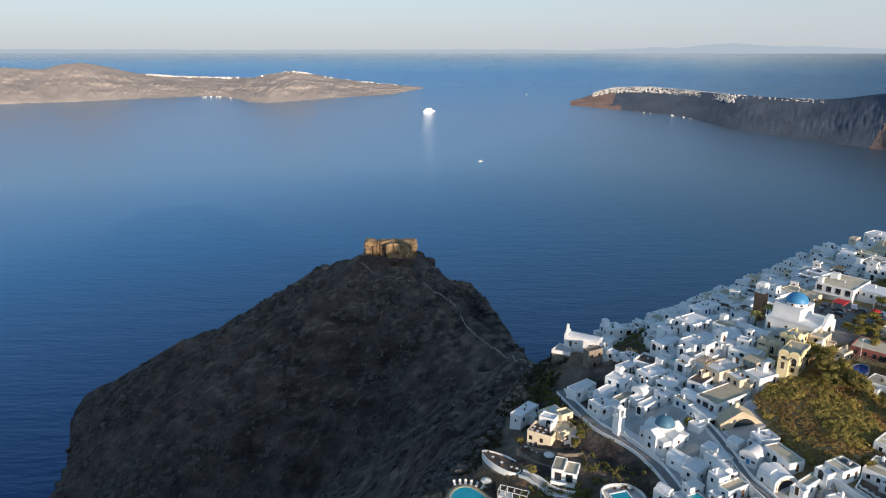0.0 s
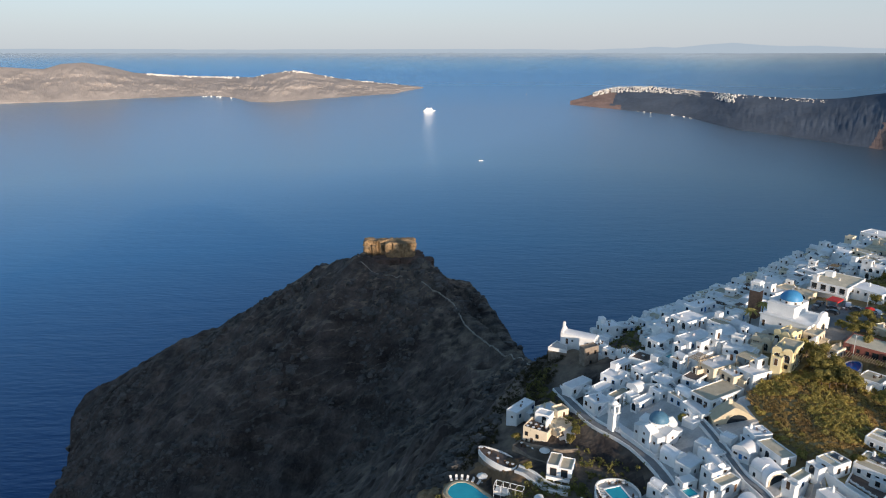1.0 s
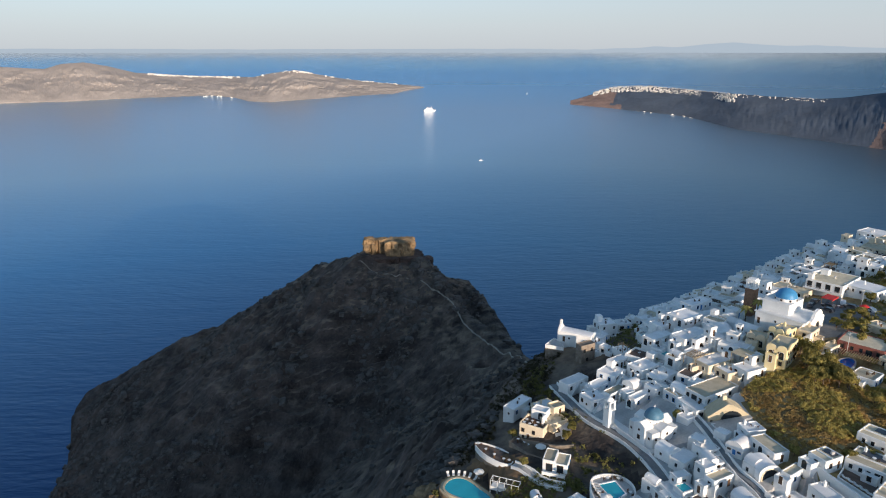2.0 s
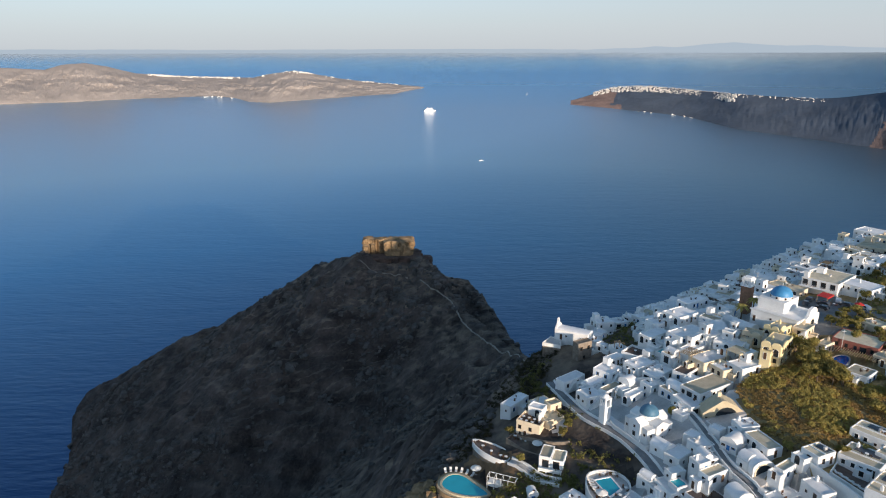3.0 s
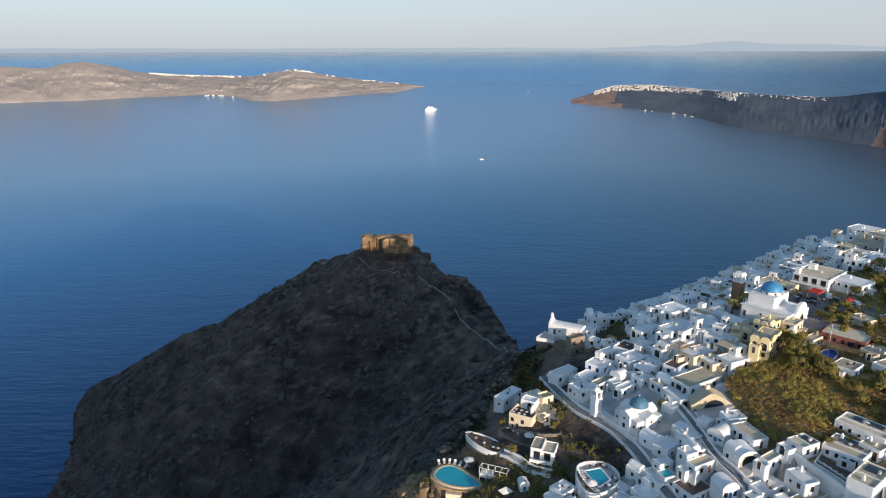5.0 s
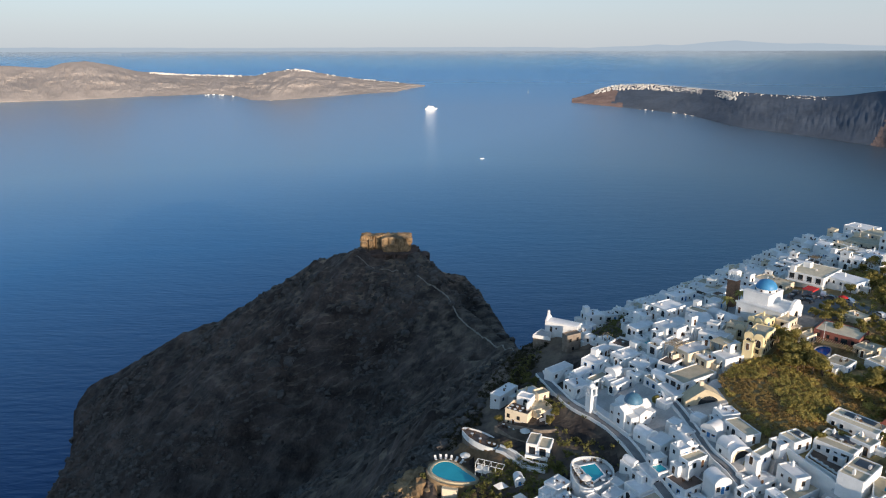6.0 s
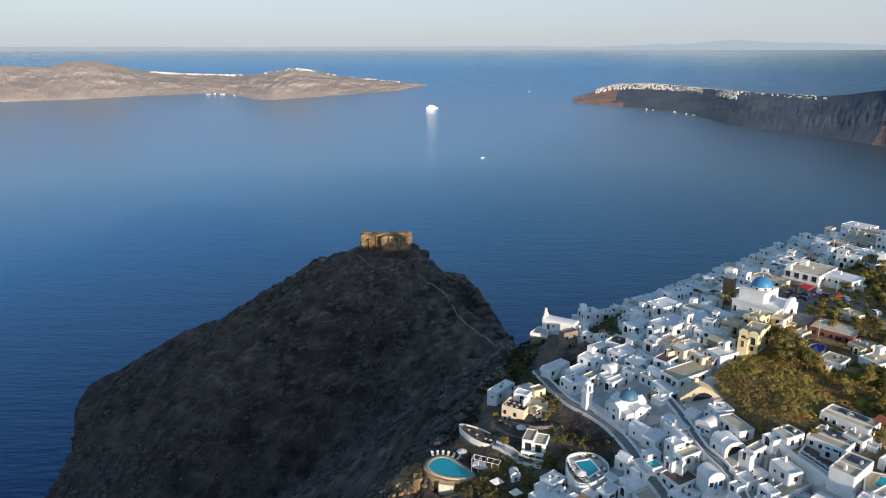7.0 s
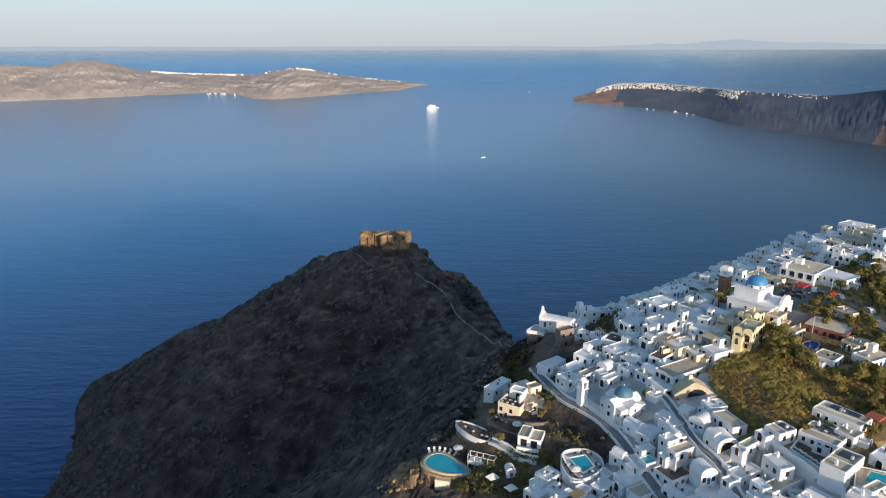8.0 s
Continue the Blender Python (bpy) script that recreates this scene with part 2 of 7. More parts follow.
# cross-sections of the caldera slope: u runs inland across the rim, v along it
# unseen ground inland at v 95-112 and 215 is raised to throw shade
SECTIONS = (
    (-200, (-700, -200, -60, 30, 120, 400), (-60, 120, 250, 292, 285, 150)),
    (60, (-700, -160, -80, -40, 30, 120, 400), (-60, 230, 288, 300, 312, 308, 180)),
    (95, (-600, -132, -98, -60, -30, 10, 50, 100, 420), (-40, 262, 294, 304, 313, 325, 331, 326, 180)),
    (112, (-580, -132, -98, -60, -30, 0, 12, 30, 60, 120, 420), (-40, 266, 299, 308, 314, 321, 329, 337, 337, 326, 180)),
    (128, (-560, -132, -98, -84, -60, -40, -10, 20, 60, 140, 420), (-40, 270, 303, 311, 312, 315, 317, 320, 316, 308, 180)),
    (148, (-540, -133, -97, -76, -56, -36, -17, -8, 20, 60, 150, 420), (-40, 276, 309, 317, 319, 323, 328, 329.5, 329, 322, 312, 180)),
    (160, (-520, -135, -96, -70, -50, -32, -10, 20, 60, 150, 420), (-40, 280, 313, 321, 324, 328, 332, 331, 324, 316, 180)),
    (195, (-480, -135, -104, -92, -70, -45, -22, 20, 60, 150, 420), (-40, 283, 316, 323, 327, 333, 335.5, 335, 333, 328, 180)),
    (215, (-400, -135, -102, -90, -72, -45, -25, 12, 30, 60, 150, 420), (-40, 275, 316, 321.5, 326, 334, 336.5, 337, 340, 350, 350, 180)),
    (240, (-300, -240, -125, -98, -75, -45, -28, 10, 30, 60, 150, 420), (-40, 60, 262, 313, 323, 334, 337, 340, 343, 346, 346, 180)),
    (300, (-290, -220, -130, -82, -60, -30, 10, 60, 150, 420), (-40, 60, 236, 312, 325, 334, 338, 342, 342, 180)),
    (355, (-290, -110, -50, -36, -16, 60, 420), (-40, 250, 322, 331, 336, 340, 180)),
    (395, (-290, -110, -50, -20, 60, 420), (-40, 220, 285, 310, 325, 180)),
    (480, (-290, -110, -50, 60, 420), (-40, 110, 140, 160, 100)),
    (700, (-290, -110, 60, 420), (-40, 30, 60, 40)),
)
# the crests of the headland: from the saddle over the summit down to the sea, and the shoulder behind the path
CREST = ((44, 262, 290), (38, 331, 266), (14, 385, 268), (-8, 428, 281), (-16, 446, 286), (-56, 450, 286), (-75, 474, 275), (-90, 478, 268), (-103, 484, 241), (-118, 492, 230), (-135, 501, 224), (-152, 510, 217), (-211, 513, 194), (-290, 527, 147), (-306, 506, 126))
SHOULDER = ((42, 340, 262), (37, 385, 257), (28, 425, 259), (17, 452, 265), (4, 450, 268), (-10, 446, 280))


# level pads cut for the pools: centre, radius, height
PADS = ((7.2, 152, 10.5, 307.4), (42.5, 137.5, 9, 316.6), (100.5, 110.5, 9, 330.4), (116, 172, 7, 334.3), (91.5, 123.3, 7.5, 329.7))


def crest_height(x, y, line, near_slope, far_slope):
    """Ground that falls from a crest line: gently to the front, steeply to the back and the inland side."""
    best, least = np.full(np.shape(x), -1e9), np.full(np.shape(x), 1e9)
    for (ax, ay, az), (bx, by, bz) in zip(line, line[1:]):
        dx, dy = bx - ax, by - ay
        s = np.clip(((x - ax) * dx + (y - ay) * dy) / (dx * dx + dy * dy), 0, 1)
        ex, ey = x - ax - s * dx, y - ay - s * dy
        dist = np.hypot(ex, ey)
        turn = np.clip(0.35 + (0.8 * ex + 0.6 * ey) / (dist + 0.01) * 1.1, 0, 1)
        slope = near_slope + (far_slope - near_slope) * turn
        best = np.maximum(best, az + s * (bz - az) - slope * np.maximum(dist - 3, 0))
        least = np.minimum(least, dist)
    return best, least


def ground_height(x, y):
    x, y = np.asarray(x, float), np.asarray(y, float)
    u, v = 0.8 * x - 0.6 * y, 0.6 * x + 0.8 * y
    prof = [np.interp(u, s[1], s[2]) for s in SECTIONS]
    main = prof[0].copy()
    for (v0, *_), (v1, *_), p0, p1 in zip(SECTIONS, SECTIONS[1:], prof, prof[1:]):
        w = np.clip((v - v0) / (v1 - v0), 0, 1)
        main = np.where(v >= v0, p0 * (1 - w) + p1 * w, main)
    a, da = crest_height(x, y, CREST, 0.68, 1.7)
    b, db = crest_height(x, y, SHOULDER, 0.6, 2.2)
    head = np.maximum(a, b)
    z = smax(main, head, 10)
    rough = np.clip((-92 - u) / 25, 0, 1)
    calm = np.clip(np.minimum(da, db) / 30, 0.22, 1)
    # gullies run down the near face, away from the summit
    turn = np.arctan2(y - 470, x + 30) * 150 + 9 * vnoise(x, y, 45, 3, 33)
    gully = 1 - 2 * np.abs(vnoise(turn, np.hypot(x + 30, y - 470) * 0.22, 30, 3, 37))
    z = z + rough * calm * (7 * vnoise(x, y, 60, 4, 3) + 3.6 * gully + 3.2 * vnoise(x, y, 15, 4, 9) - 2)
    # broken lava beds: low scarps that come and go
    step = 9.0 + 2.5 * vnoise(x, y, 80, 2, 21)
    zs = z + 4 * vnoise(x, y, 24, 4, 5)
    f = zs / step - np.floor(zs / step)
    beds = np.clip(0.35 + 0.9 * vnoise(x, y, 55, 3, 23), 0, 1)
    z = z + rough * calm * beds * 0.7 * step * (np.clip((f - 0.5) * 3.0, -0.5, 0.5) - (f - 0.5))
    crags = np.maximum(0, vnoise(x, y, 9, 3, 27)) ** 1.4
    z = z + rough * np.clip(calm, 0.6, 1) * (2.6 * vnoise(x, y, 5.5, 3, 29) + 5.5 * crags - 0.8)
    z = z - 0.9 * np.maximum(0, -255 - x) * np.clip((500 - y) / 60, 0, 1)
    for px, py, pr, pz in PADS:
        w = np.clip((pr - np.hypot(x - px, y - py)) / 3, 0, 1)
        z = z * (1 - w) + pz * w
    crag = np.clip((np.hypot(x - 7.2, y - 152) - 9.5) / 3, 0, 1) * np.clip((142 - v) / 8, 0, 1) * np.clip((-62 - u) / 8, 0, 1) * (1 - rough) * np.clip((v - 60) / 20, 0, 1)
    z = z + crag * 1.7 * vnoise(x, y, 7, 4, 41)
    rim = np.clip((-71 - u) / 6, 0, 1) * np.clip((v - 165) / 8, 0, 1) * (1 - rough) * np.clip((235 - v) / 10, 0, 1)
    z = z + rim * (1.3 * vnoise(x, y, 7, 4, 43) - 0.4)
    # a hollow in front of the summit rock bares its foot
    z = z - 6 * np.exp(-((x + 31) / 17) ** 4 - ((y - 445) / 8) ** 4)
    # the headland ends in a sea cliff
    edge = -289 - 0.25 * (y - 430) + 7 * vnoise(y, z * 0 + 3.0, 30, 3, 8)
    z = z - 5.0 * np.maximum(0, edge - x)
    return np.maximum(z, -25)


def mesh_from_arrays(name, co, quads, material, smooth=False):
    me = bpy.data.meshes.new(name)
    me.from_pydata(co.tolist(), [], quads.tolist())
    me.materials.append(material)
    if smooth:
        me.polygons.foreach_set("use_smooth", np.ones(len(me.polygons), bool))
    me.update()
    return me


def grid_faces(nx, ny):
    i = np.arange(nx * ny).reshape(ny, nx)
    return np.stack([i[:-1, :-1], i[:-1, 1:], i[1:, 1:], i[1:, :-1]], -1).reshape(-1, 4)


gx = np.concatenate([np.arange(-640, -330, 6), np.arange(-330, 200, 1.45), np.arange(200, 900, 8)])
gy = np.concatenate([np.arange(-500, 90, 12), np.arange(90, 540, 1.45), np.arange(540, 1000, 8)])
GX, GY = np.meshgrid(gx, gy)
GZ = ground_height(GX, GY)
ground = new("ground", mesh_from_arrays("ground", np.stack([GX, GY, GZ], -1).reshape(-1, 3), grid_faces(len(gx), len(gy)), M_ROCK))
tagged(ground, "dark volcanic caldera slope with a steep rocky headland", "ground", kind="structure")

# ---- sea ----
EYE_Z, R0, R1 = 420.0, 2425.0, 4900.0


def sea_height(r):
    """Flat near by; far out the sheet lifts towards eye level, so that its rim is the horizon within reach."""
    s = np.clip((r - R0) / (R1 - R0), 0, 1)
    return np.where(r < R0, 0.0, EYE_Z - r * (EYE_Z / R0 * (1 - s) + 0.001 * s))


rr = np.concatenate([[1.0], np.linspace(150, R0, 24), np.linspace(R0, R1, 60)[1:]])
aa = np.linspace(0, 2 * np.pi, 181)
RR, AA = np.meshgrid(rr, aa)
sea_co = np.stack([RR * np.sin(AA), RR * np.cos(AA), sea_height(RR)], -1).reshape(-1, 3)
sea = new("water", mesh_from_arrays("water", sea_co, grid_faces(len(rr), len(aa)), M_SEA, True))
tagged(sea, "deep blue calm sea with fine wind ripples", "sea", kind="structure")


def r_at(tan_down):
    """The distance at which the sea is seen that far below eye level."""
    return R0 + (EYE_Z / R0 - tan_down) / (EYE_Z / R0 - 0.001) * (R1 - R0)


def land_depth(dip, top, depth):
    """How far back the land's crest lies: less where it is low, so that the water behind stays below it."""
    return np.minimum(depth, np.maximum(0.72 * (dip - top) / 5.2e-5, 12.0))


def far_land(name, shore, tops, depth, material, label, seed, relief=1.0, tip=None, lit=None):
    """Land on the far shore: shore and tops as (tangent of the bearing, tangent of the dip below eye level)."""
    n, k = 760, 34
    b = np.linspace(shore[0][0], shore[-1][0], n)
    dip = np.interp(b, [p[0] for p in shore], [p[1] for p in shore])
    top = np.interp(b, [p[0] for p in tops], [p[1] for p in tops])
    if relief < 1:
        soft = np.ones(81) / 81
        dip, top = (np.convolve(np.pad(q, 40, mode="edge"), soft, mode="valid") for q in (dip, top))
    dist0 = r_at(dip)
    depth = land_depth(dip, top, depth)
    ease = depth / depth.max()
    rows = []
    for j in range(k):
        f = j / (k - 1)
        back = depth * f
        g = np.clip(f / 0.75, 0, 1) ** 0.8
        wob = 45 * relief * vnoise(b * 3000, np.full(n, j * 18.0), 120, 4, seed) * math.sin(math.pi * min(1, f / 0.75))
        wob = wob + 11 * relief * (1 - 2 * np.abs(vnoise(b * 3000, np.full(n, j * 6.0), 26, 4, seed + 3))) * math.sin(math.pi * min(1, f / 0.75))
        d = dist0 + back + wob * ease
        ztop = EYE_Z - (dist0 + depth * 0.75) * top
        zsea = sea_height(dist0) - 6
        z = zsea + (ztop - zsea) * g
        z = z + ease * (8 * relief * vnoise(b * 3000, np.full(n, j * 18.0), 70, 4, seed + 5)) * math.sin(math.pi * min(1, f / 0.8))
        z = np.where(f > 0.76, ztop + (zsea - 20 - ztop) * (f - 0.75) / 0.25, z)
        rows.append(np.stack([d * b / np.sqrt(1 + b * b), d / np.sqrt(1 + b * b), z], -1))
    co = np.stack(rows).reshape(-1, 3)
    ob = new(name, mesh_from_arrays(name, co, grid_faces(n, k), material, relief < 1))
    if tip:
        ob.data.materials.append(M_CLIFF_RED_SUNLIT)
        mid = (b[:-1] + b[1:]) / 2
        wave = vnoise(np.broadcast_to(mid * 3000, (k - 1, n - 1)), np.arange(k - 1)[:, None] * 9.0 + mid[None, :], 60, 3, seed)
        level = np.arange(k - 1)[:, None] / (k - 1)
        # the red tip, and a painted sunlit face beyond the bearing lit
        red = (mid[None, :] < tip + 0.02 * wave - 0.03 * level) | (mid[None, :] > lit + 0.06 * level + 0.02 * wave)
        ob.data.polygons.foreach_set("material_index", red.astype(np.int32).reshape(-1))
    return tagged(ob, label, "island", kind="structure")


ISLAND = (((-0.72, 0.0604), (-0.64, 0.0607), (-0.5336, 0.0609), (-0.4354, 0.0591), (-0.33, 0.0583), (-0.30, 0.0615), (-0.28, 0.067), (-0.2491, 0.0682), (-0.1839, 0.0646), (-0.1189, 0.0613), (-0.0702, 0.0585), (-0.028, 0.0505)),
          ((-0.6626, 0.0168), (-0.6305, 0.0171), (-0.5668, 0.0204), (-0.5416, 0.0145), (-0.5092, 0.0127), (-0.4778, 0.0171), (-0.4389, 0.0259), (-0.4071, 0.0284), (-0.3591, 0.0312), (-0.2707, 0.0336), (-0.2462, 0.0286), (-0.2138, 0.025), (-0.182, 0.0298), (-0.1501, 0.0354), (-0.1101, 0.0403), (-0.0699, 0.0440), (-0.028, 0.0480)))
CAPE = (((0.183, 0.0722), (0.1976, 0.0743), (0.2548, 0.0781), (0.3369, 0.0841), (0.3784, 0.0899), (0.4123, 0.0993), (0.504, 0.1063), (0.5879, 0.1126), (0.6452, 0.116), (0.7074, 0.1243), (0.8, 0.13)),
        ((0.183, 0.0700), (0.1877, 0.0680), (0.2049, 0.0595), (0.2207, 0.0531), (0.2445, 0.0468), (0.2927, 0.0455), (0.3333, 0.0481), (0.3903, 0.0524), (0.4555, 0.0556), (0.4962, 0.0569), (0.5612, 0.0575), (0.5928, 0.0527), (0.6307, 0.0479), (0.6876, 0.0422), (0.8, 0.04)))
far_land("island_shore", *ISLAND, 420, M_CLIFF_HAZED, "long pale brown island with eroded cliffs", 31)
far_land("headland_shore", *CAPE, 420, M_CLIFF_SHADE, "long headland with dark steep cliffs and a red tip", 47, 0.35, 0.255, 0.62)


def far_town(name, land, b0, b1, n, f0, f1, size, seed, label, depth=420):
    """A town of tiny white houses along the far crest."""
    rng = random.Random(seed)
    verts, faces = [], []
    for _ in range(n):
        b = rng.uniform(b0, b1)
        dip = np.interp(b, [p[0] for p in land[0]], [p[1] for p in land[0]])
        top = np.interp(b, [p[0] for p in land[1]], [p[1] for p in land[1]])
        d0, reach = float(r_at(dip)), float(land_depth(dip, top, depth))
        f = f0 + (f1 - f0) * rng.random()
        d = d0 + reach * f
        ztop = EYE_Z - (d0 + reach * 0.75) * top
        zsea = float(sea_height(np.array(d0))) - 6
        z = zsea + (ztop - zsea) * min(1, f / 0.75) ** 0.8
        x, y = d * b / math.sqrt(1 + b * b), d / math.sqrt(1 + b * b)
        w, h = size * rng.uniform(0.6, 1.5), size * rng.uniform(0.35, 0.75)
        k = len(verts)
        a = rng.uniform(0, 1.5)
        ca, sa = math.cos(a) * w / 2, math.sin(a) * w / 2
        for zz in (z - 8, z + h):
            verts += [(x - ca + sa, y - sa - ca, zz), (x + ca + sa, y + sa - ca, zz), (x + ca - sa, y + sa + ca, zz), (x - ca - sa, y - sa + ca, zz)]
        faces += [(k, k + 1, k + 5, k + 4), (k + 1, k + 2, k + 6, k + 5), (k + 2, k + 3, k + 7, k + 6), (k + 3, k, k + 4, k + 7), (k + 4, k + 5, k + 6, k + 7)]
    me = bpy.data.meshes.new(name)
    me.from_pydata(verts, [], faces)
    me.materials.append(M_FAR_HOUSE)
    return tagged(new(name, me), label, "town", kind="stuff")


far_town("cliff_top_town", CAPE, 0.215, 0.42, 820, 0.56, 0.77, 4.8, 4, "white cliff-top town strung along the headland crest")
far_town("cliff_top_hamlet", CAPE, 0.40, 0.56, 70, 0.68, 0.77, 4.5, 5, "sparse white houses along the headland crest")
far_town("harbour_hamlet", CAPE, 0.26, 0.37, 14, 0.0, 0.03, 6, 6, "small white boathouses at the foot of the cliff")
far_town("island_village", ISLAND, -0.42, -0.3, 260, 0.7, 0.76, 5.0, 7, "white village along the island crest")
far_town("island_houses", ISLAND, -0.315, -0.06, 50, 0.7, 0.78, 6.5, 8, "scattered white houses on the island crest")
far_town("island_harbour", ISLAND, -0.345, -0.30, 14, 0.0, 0.04, 7, 9, "little white harbour houses below the island cliff")
far_town("island_hilltop_houses", ISLAND, -0.215, -0.19, 24, 0.72, 0.78, 8, 10, "cluster of white houses on the island hilltop")


def distant_islands():
    n = 420
    b = np.linspace(-0.8, 0.72, n)
    # left of 0.2 a low glowing strip is added to whiten the sea's rim
    dip = np.interp(b, (-0.8, -0.3, 0.1, 0.2, 0.2252, 0.2645, 0.296, 0.3278, 0.3669, 0.4061, 0.4461, 0.4859, 0.5253, 0.5652, 0.6193, 0.72), (-0.005, -0.0042, -0.005, -0.0036, -0.0044, -0.0057, -0.0085, -0.0069, -0.0118, -0.0144, -0.0107, -0.0084, -0.0095, -0.0073, -0.0058, 0.002))
    d = 4890.0
    rows = []
    for off, f in ((0, 0), (20, 1), (60, 0)):
        z = EYE_Z + d * (-0.8 * dip * f - 0.003 * (1 - f)) + f * 3 * vnoise(b * 2000, b * 0, 40, 3, 5)
        rows.append(np.stack([(d + off) * b / np.sqrt(1 + b * b), (d + off) / np.sqrt(1 + b * b), z], -1))
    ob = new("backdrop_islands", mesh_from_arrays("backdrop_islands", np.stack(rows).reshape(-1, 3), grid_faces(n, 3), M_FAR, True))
    return tagged(ob, "glowing backdrop of faint distant islands and haze along the horizon", "island", kind="structure")


distant_islands()


# ---- building blocks ----
M_CREAM = mat("cream_plaster", (0.68, 0.58, 0.43), 0.85, 0.1, 0.4, 3.0, 0.2, 0.02, tint=0.06)
M_YELLOW = mat("yellow_plaster", (0.72, 0.61, 0.36), 0.85, 0.1, 0.4, 3.0, 0.2, 0.02, tint=0.04)
M_MAROON = mat("maroon_plaster", (0.24, 0.09, 0.07), 0.85, 0.15, 0.5, 3.0, 0.2, 0.02)
M_STONE = mat("brown_stone", (0.21, 0.175, 0.14), 0.95, 0.35, 0.9, 5.0, 0.6, 0.08)
M_TAN = mat("tan_rock", (0.24, 0.165, 0.092), 0.95, 0.7, 0.12, 0.8, 0.9, 0.5)
M_ROOF = mat("roof_screed", (0.5, 0.44, 0.325), 0.95, 0.18, 0.5, 4.0, 0.2, 0.02, tint=0.22)
M_ROOF_WHITE = mat("white_roof_coating", (0.78, 0.78, 0.78), 0.9, 0.1, 0.5, 4.0, 0.2, 0.02, tint=0.12)
M_PAVE = mat("pale_paving", (0.45, 0.44, 0.425), 0.9, 0.22, 0.25, 2.0, 0.3, 0.04)
M_LANE = mat("grey_lane_paving", (0.2, 0.2, 0.2), 0.9, 0.25, 0.4, 3.0, 0.3, 0.03)
M_BROWN_PAVE = mat("brown_terrace_tiles", (0.13, 0.1, 0.085), 0.8, 0.25, 0.6, 3.0, 0.2, 0.02)
M_GLASS = mat("dark_glass_and_hollows", (0.02, 0.025, 0.03), 0.12, 0.2, 0.5, 3.0, 0, spec=0.5)
M_BLUE = mat("blue_paint", (0.03, 0.17, 0.42), 0.55, 0.12, 0.8, 6.0, 0.1, 0.01)
M_SLATE = mat("dark_panel_glass", (0.05, 0.055, 0.07), 0.35, 0.2, 0.8, 6.0, 0, spec=0.5)
M_DOME = mat("blue_dome_paint", (0.055, 0.23, 0.45), 0.45, 0.15, 0.5, 3.0, 0.15, 0.02)
M_DOME_GREY = mat("weathered_blue_dome_paint", (0.07, 0.165, 0.25), 0.5, 0.22, 0.6, 3.0, 0.15, 0.02)
M_BROWN = mat("brown_stained_wood", (0.1, 0.055, 0.03), 0.6, 0.25, 1.0, 9.0, 0.2, 0.01)
M_WOOD = mat("weathered_wood", (0.3, 0.22, 0.13), 0.8, 0.25, 1.0, 9.0, 0.2, 0.01)
M_TURQ = mat("turquoise_pool_water", (0.025, 0.36, 0.46), 0.08, 0.08, 0.3, 2.0, 0.06, 0.03, spec=0.5)
M_POOL_BLUE = mat("blue_pool_water", (0.012, 0.11, 0.42), 0.08, 0.08, 0.3, 2.0, 0.06, 0.03, spec=0.5)
M_BRICK = mat("red_brown_stone", (0.27, 0.145, 0.09), 0.95, 0.35, 0.9, 5.0, 0.6, 0.08)
M_TEAL_WATER = mat("teal_pool_water", (0.1, 0.42, 0.42), 0.15, 0.1, 0.3, 2.0, 0.06, 0.03, spec=0.5)
M_RED = mat("red_cloth", (0.5, 0.035, 0.03), 0.7, 0.15, 1.0, 8.0, 0.1, 0.01)
M_TERRA = mat("terracotta_tiles", (0.36, 0.1, 0.055), 0.85, 0.2, 0.8, 6.0, 0.3, 0.03)
M_CLOTH = mat("white_cushion_cloth", (0.7, 0.69, 0.66), 0.9, 0.06, 1.0, 8.0, 0.1, 0.01)
M_BEIGE = mat("beige_canvas", (0.5, 0.43, 0.3), 0.9, 0.12, 1.0, 8.0, 0.1, 0.01)
M_METAL = mat("painted_metal", (0.55, 0.55, 0.55), 0.45, 0.1, 1.0, 8.0, 0, metal=0.3)
M_CAR_W = mat("white_car_paint", (0.7, 0.7, 0.7), 0.25, 0.04, 0.5, 3.0, 0, spec=0.5)
M_CAR_D = mat("dark_car_paint", (0.05, 0.055, 0.065), 0.25, 0.05, 0.5, 3.0, 0, spec=0.5)
M_TYRE = mat("black_rubber", (0.02, 0.02, 0.02), 0.9, 0.1, 1.0, 9.0, 0.1, 0.01)
M_BARK = mat("grey_brown_bark", (0.12, 0.085, 0.06), 0.95, 0.3, 1.0, 8.0, 0.5, 0.03)
M_LEAF = mat("green_leaves", (0.15, 0.16, 0.045), 0.8, 0.4, 0.35, 1.5, 0, tint=0.25, color2=(0.4, 0.33, 0.1))
M_BUSH = mat("dull_green_leaves", (0.12, 0.135, 0.04), 0.8, 0.4, 0.35, 1.5, 0, tint=0.25, color2=(0.24, 0.22, 0.07))


def thin(m, share=0.45):
    """Leaves let part of the light through."""
    N, L = m.node_tree.nodes, m.node_tree.links
    b = N["Principled BSDF"]
    tr, ms = N.new("ShaderNodeBsdfTranslucent"), N.new("ShaderNodeMixShader")
    L.new(b.inputs["Base Color"].links[0].from_socket, tr.inputs["Color"])
    ms.inputs["Fac"].default_value = share
    L.new(b.outputs[0], ms.inputs[1])
    L.new(tr.outputs[0], ms.inputs[2])
    L.new(ms.outputs[0], N["Material Output"].inputs["Surface"])
    return m


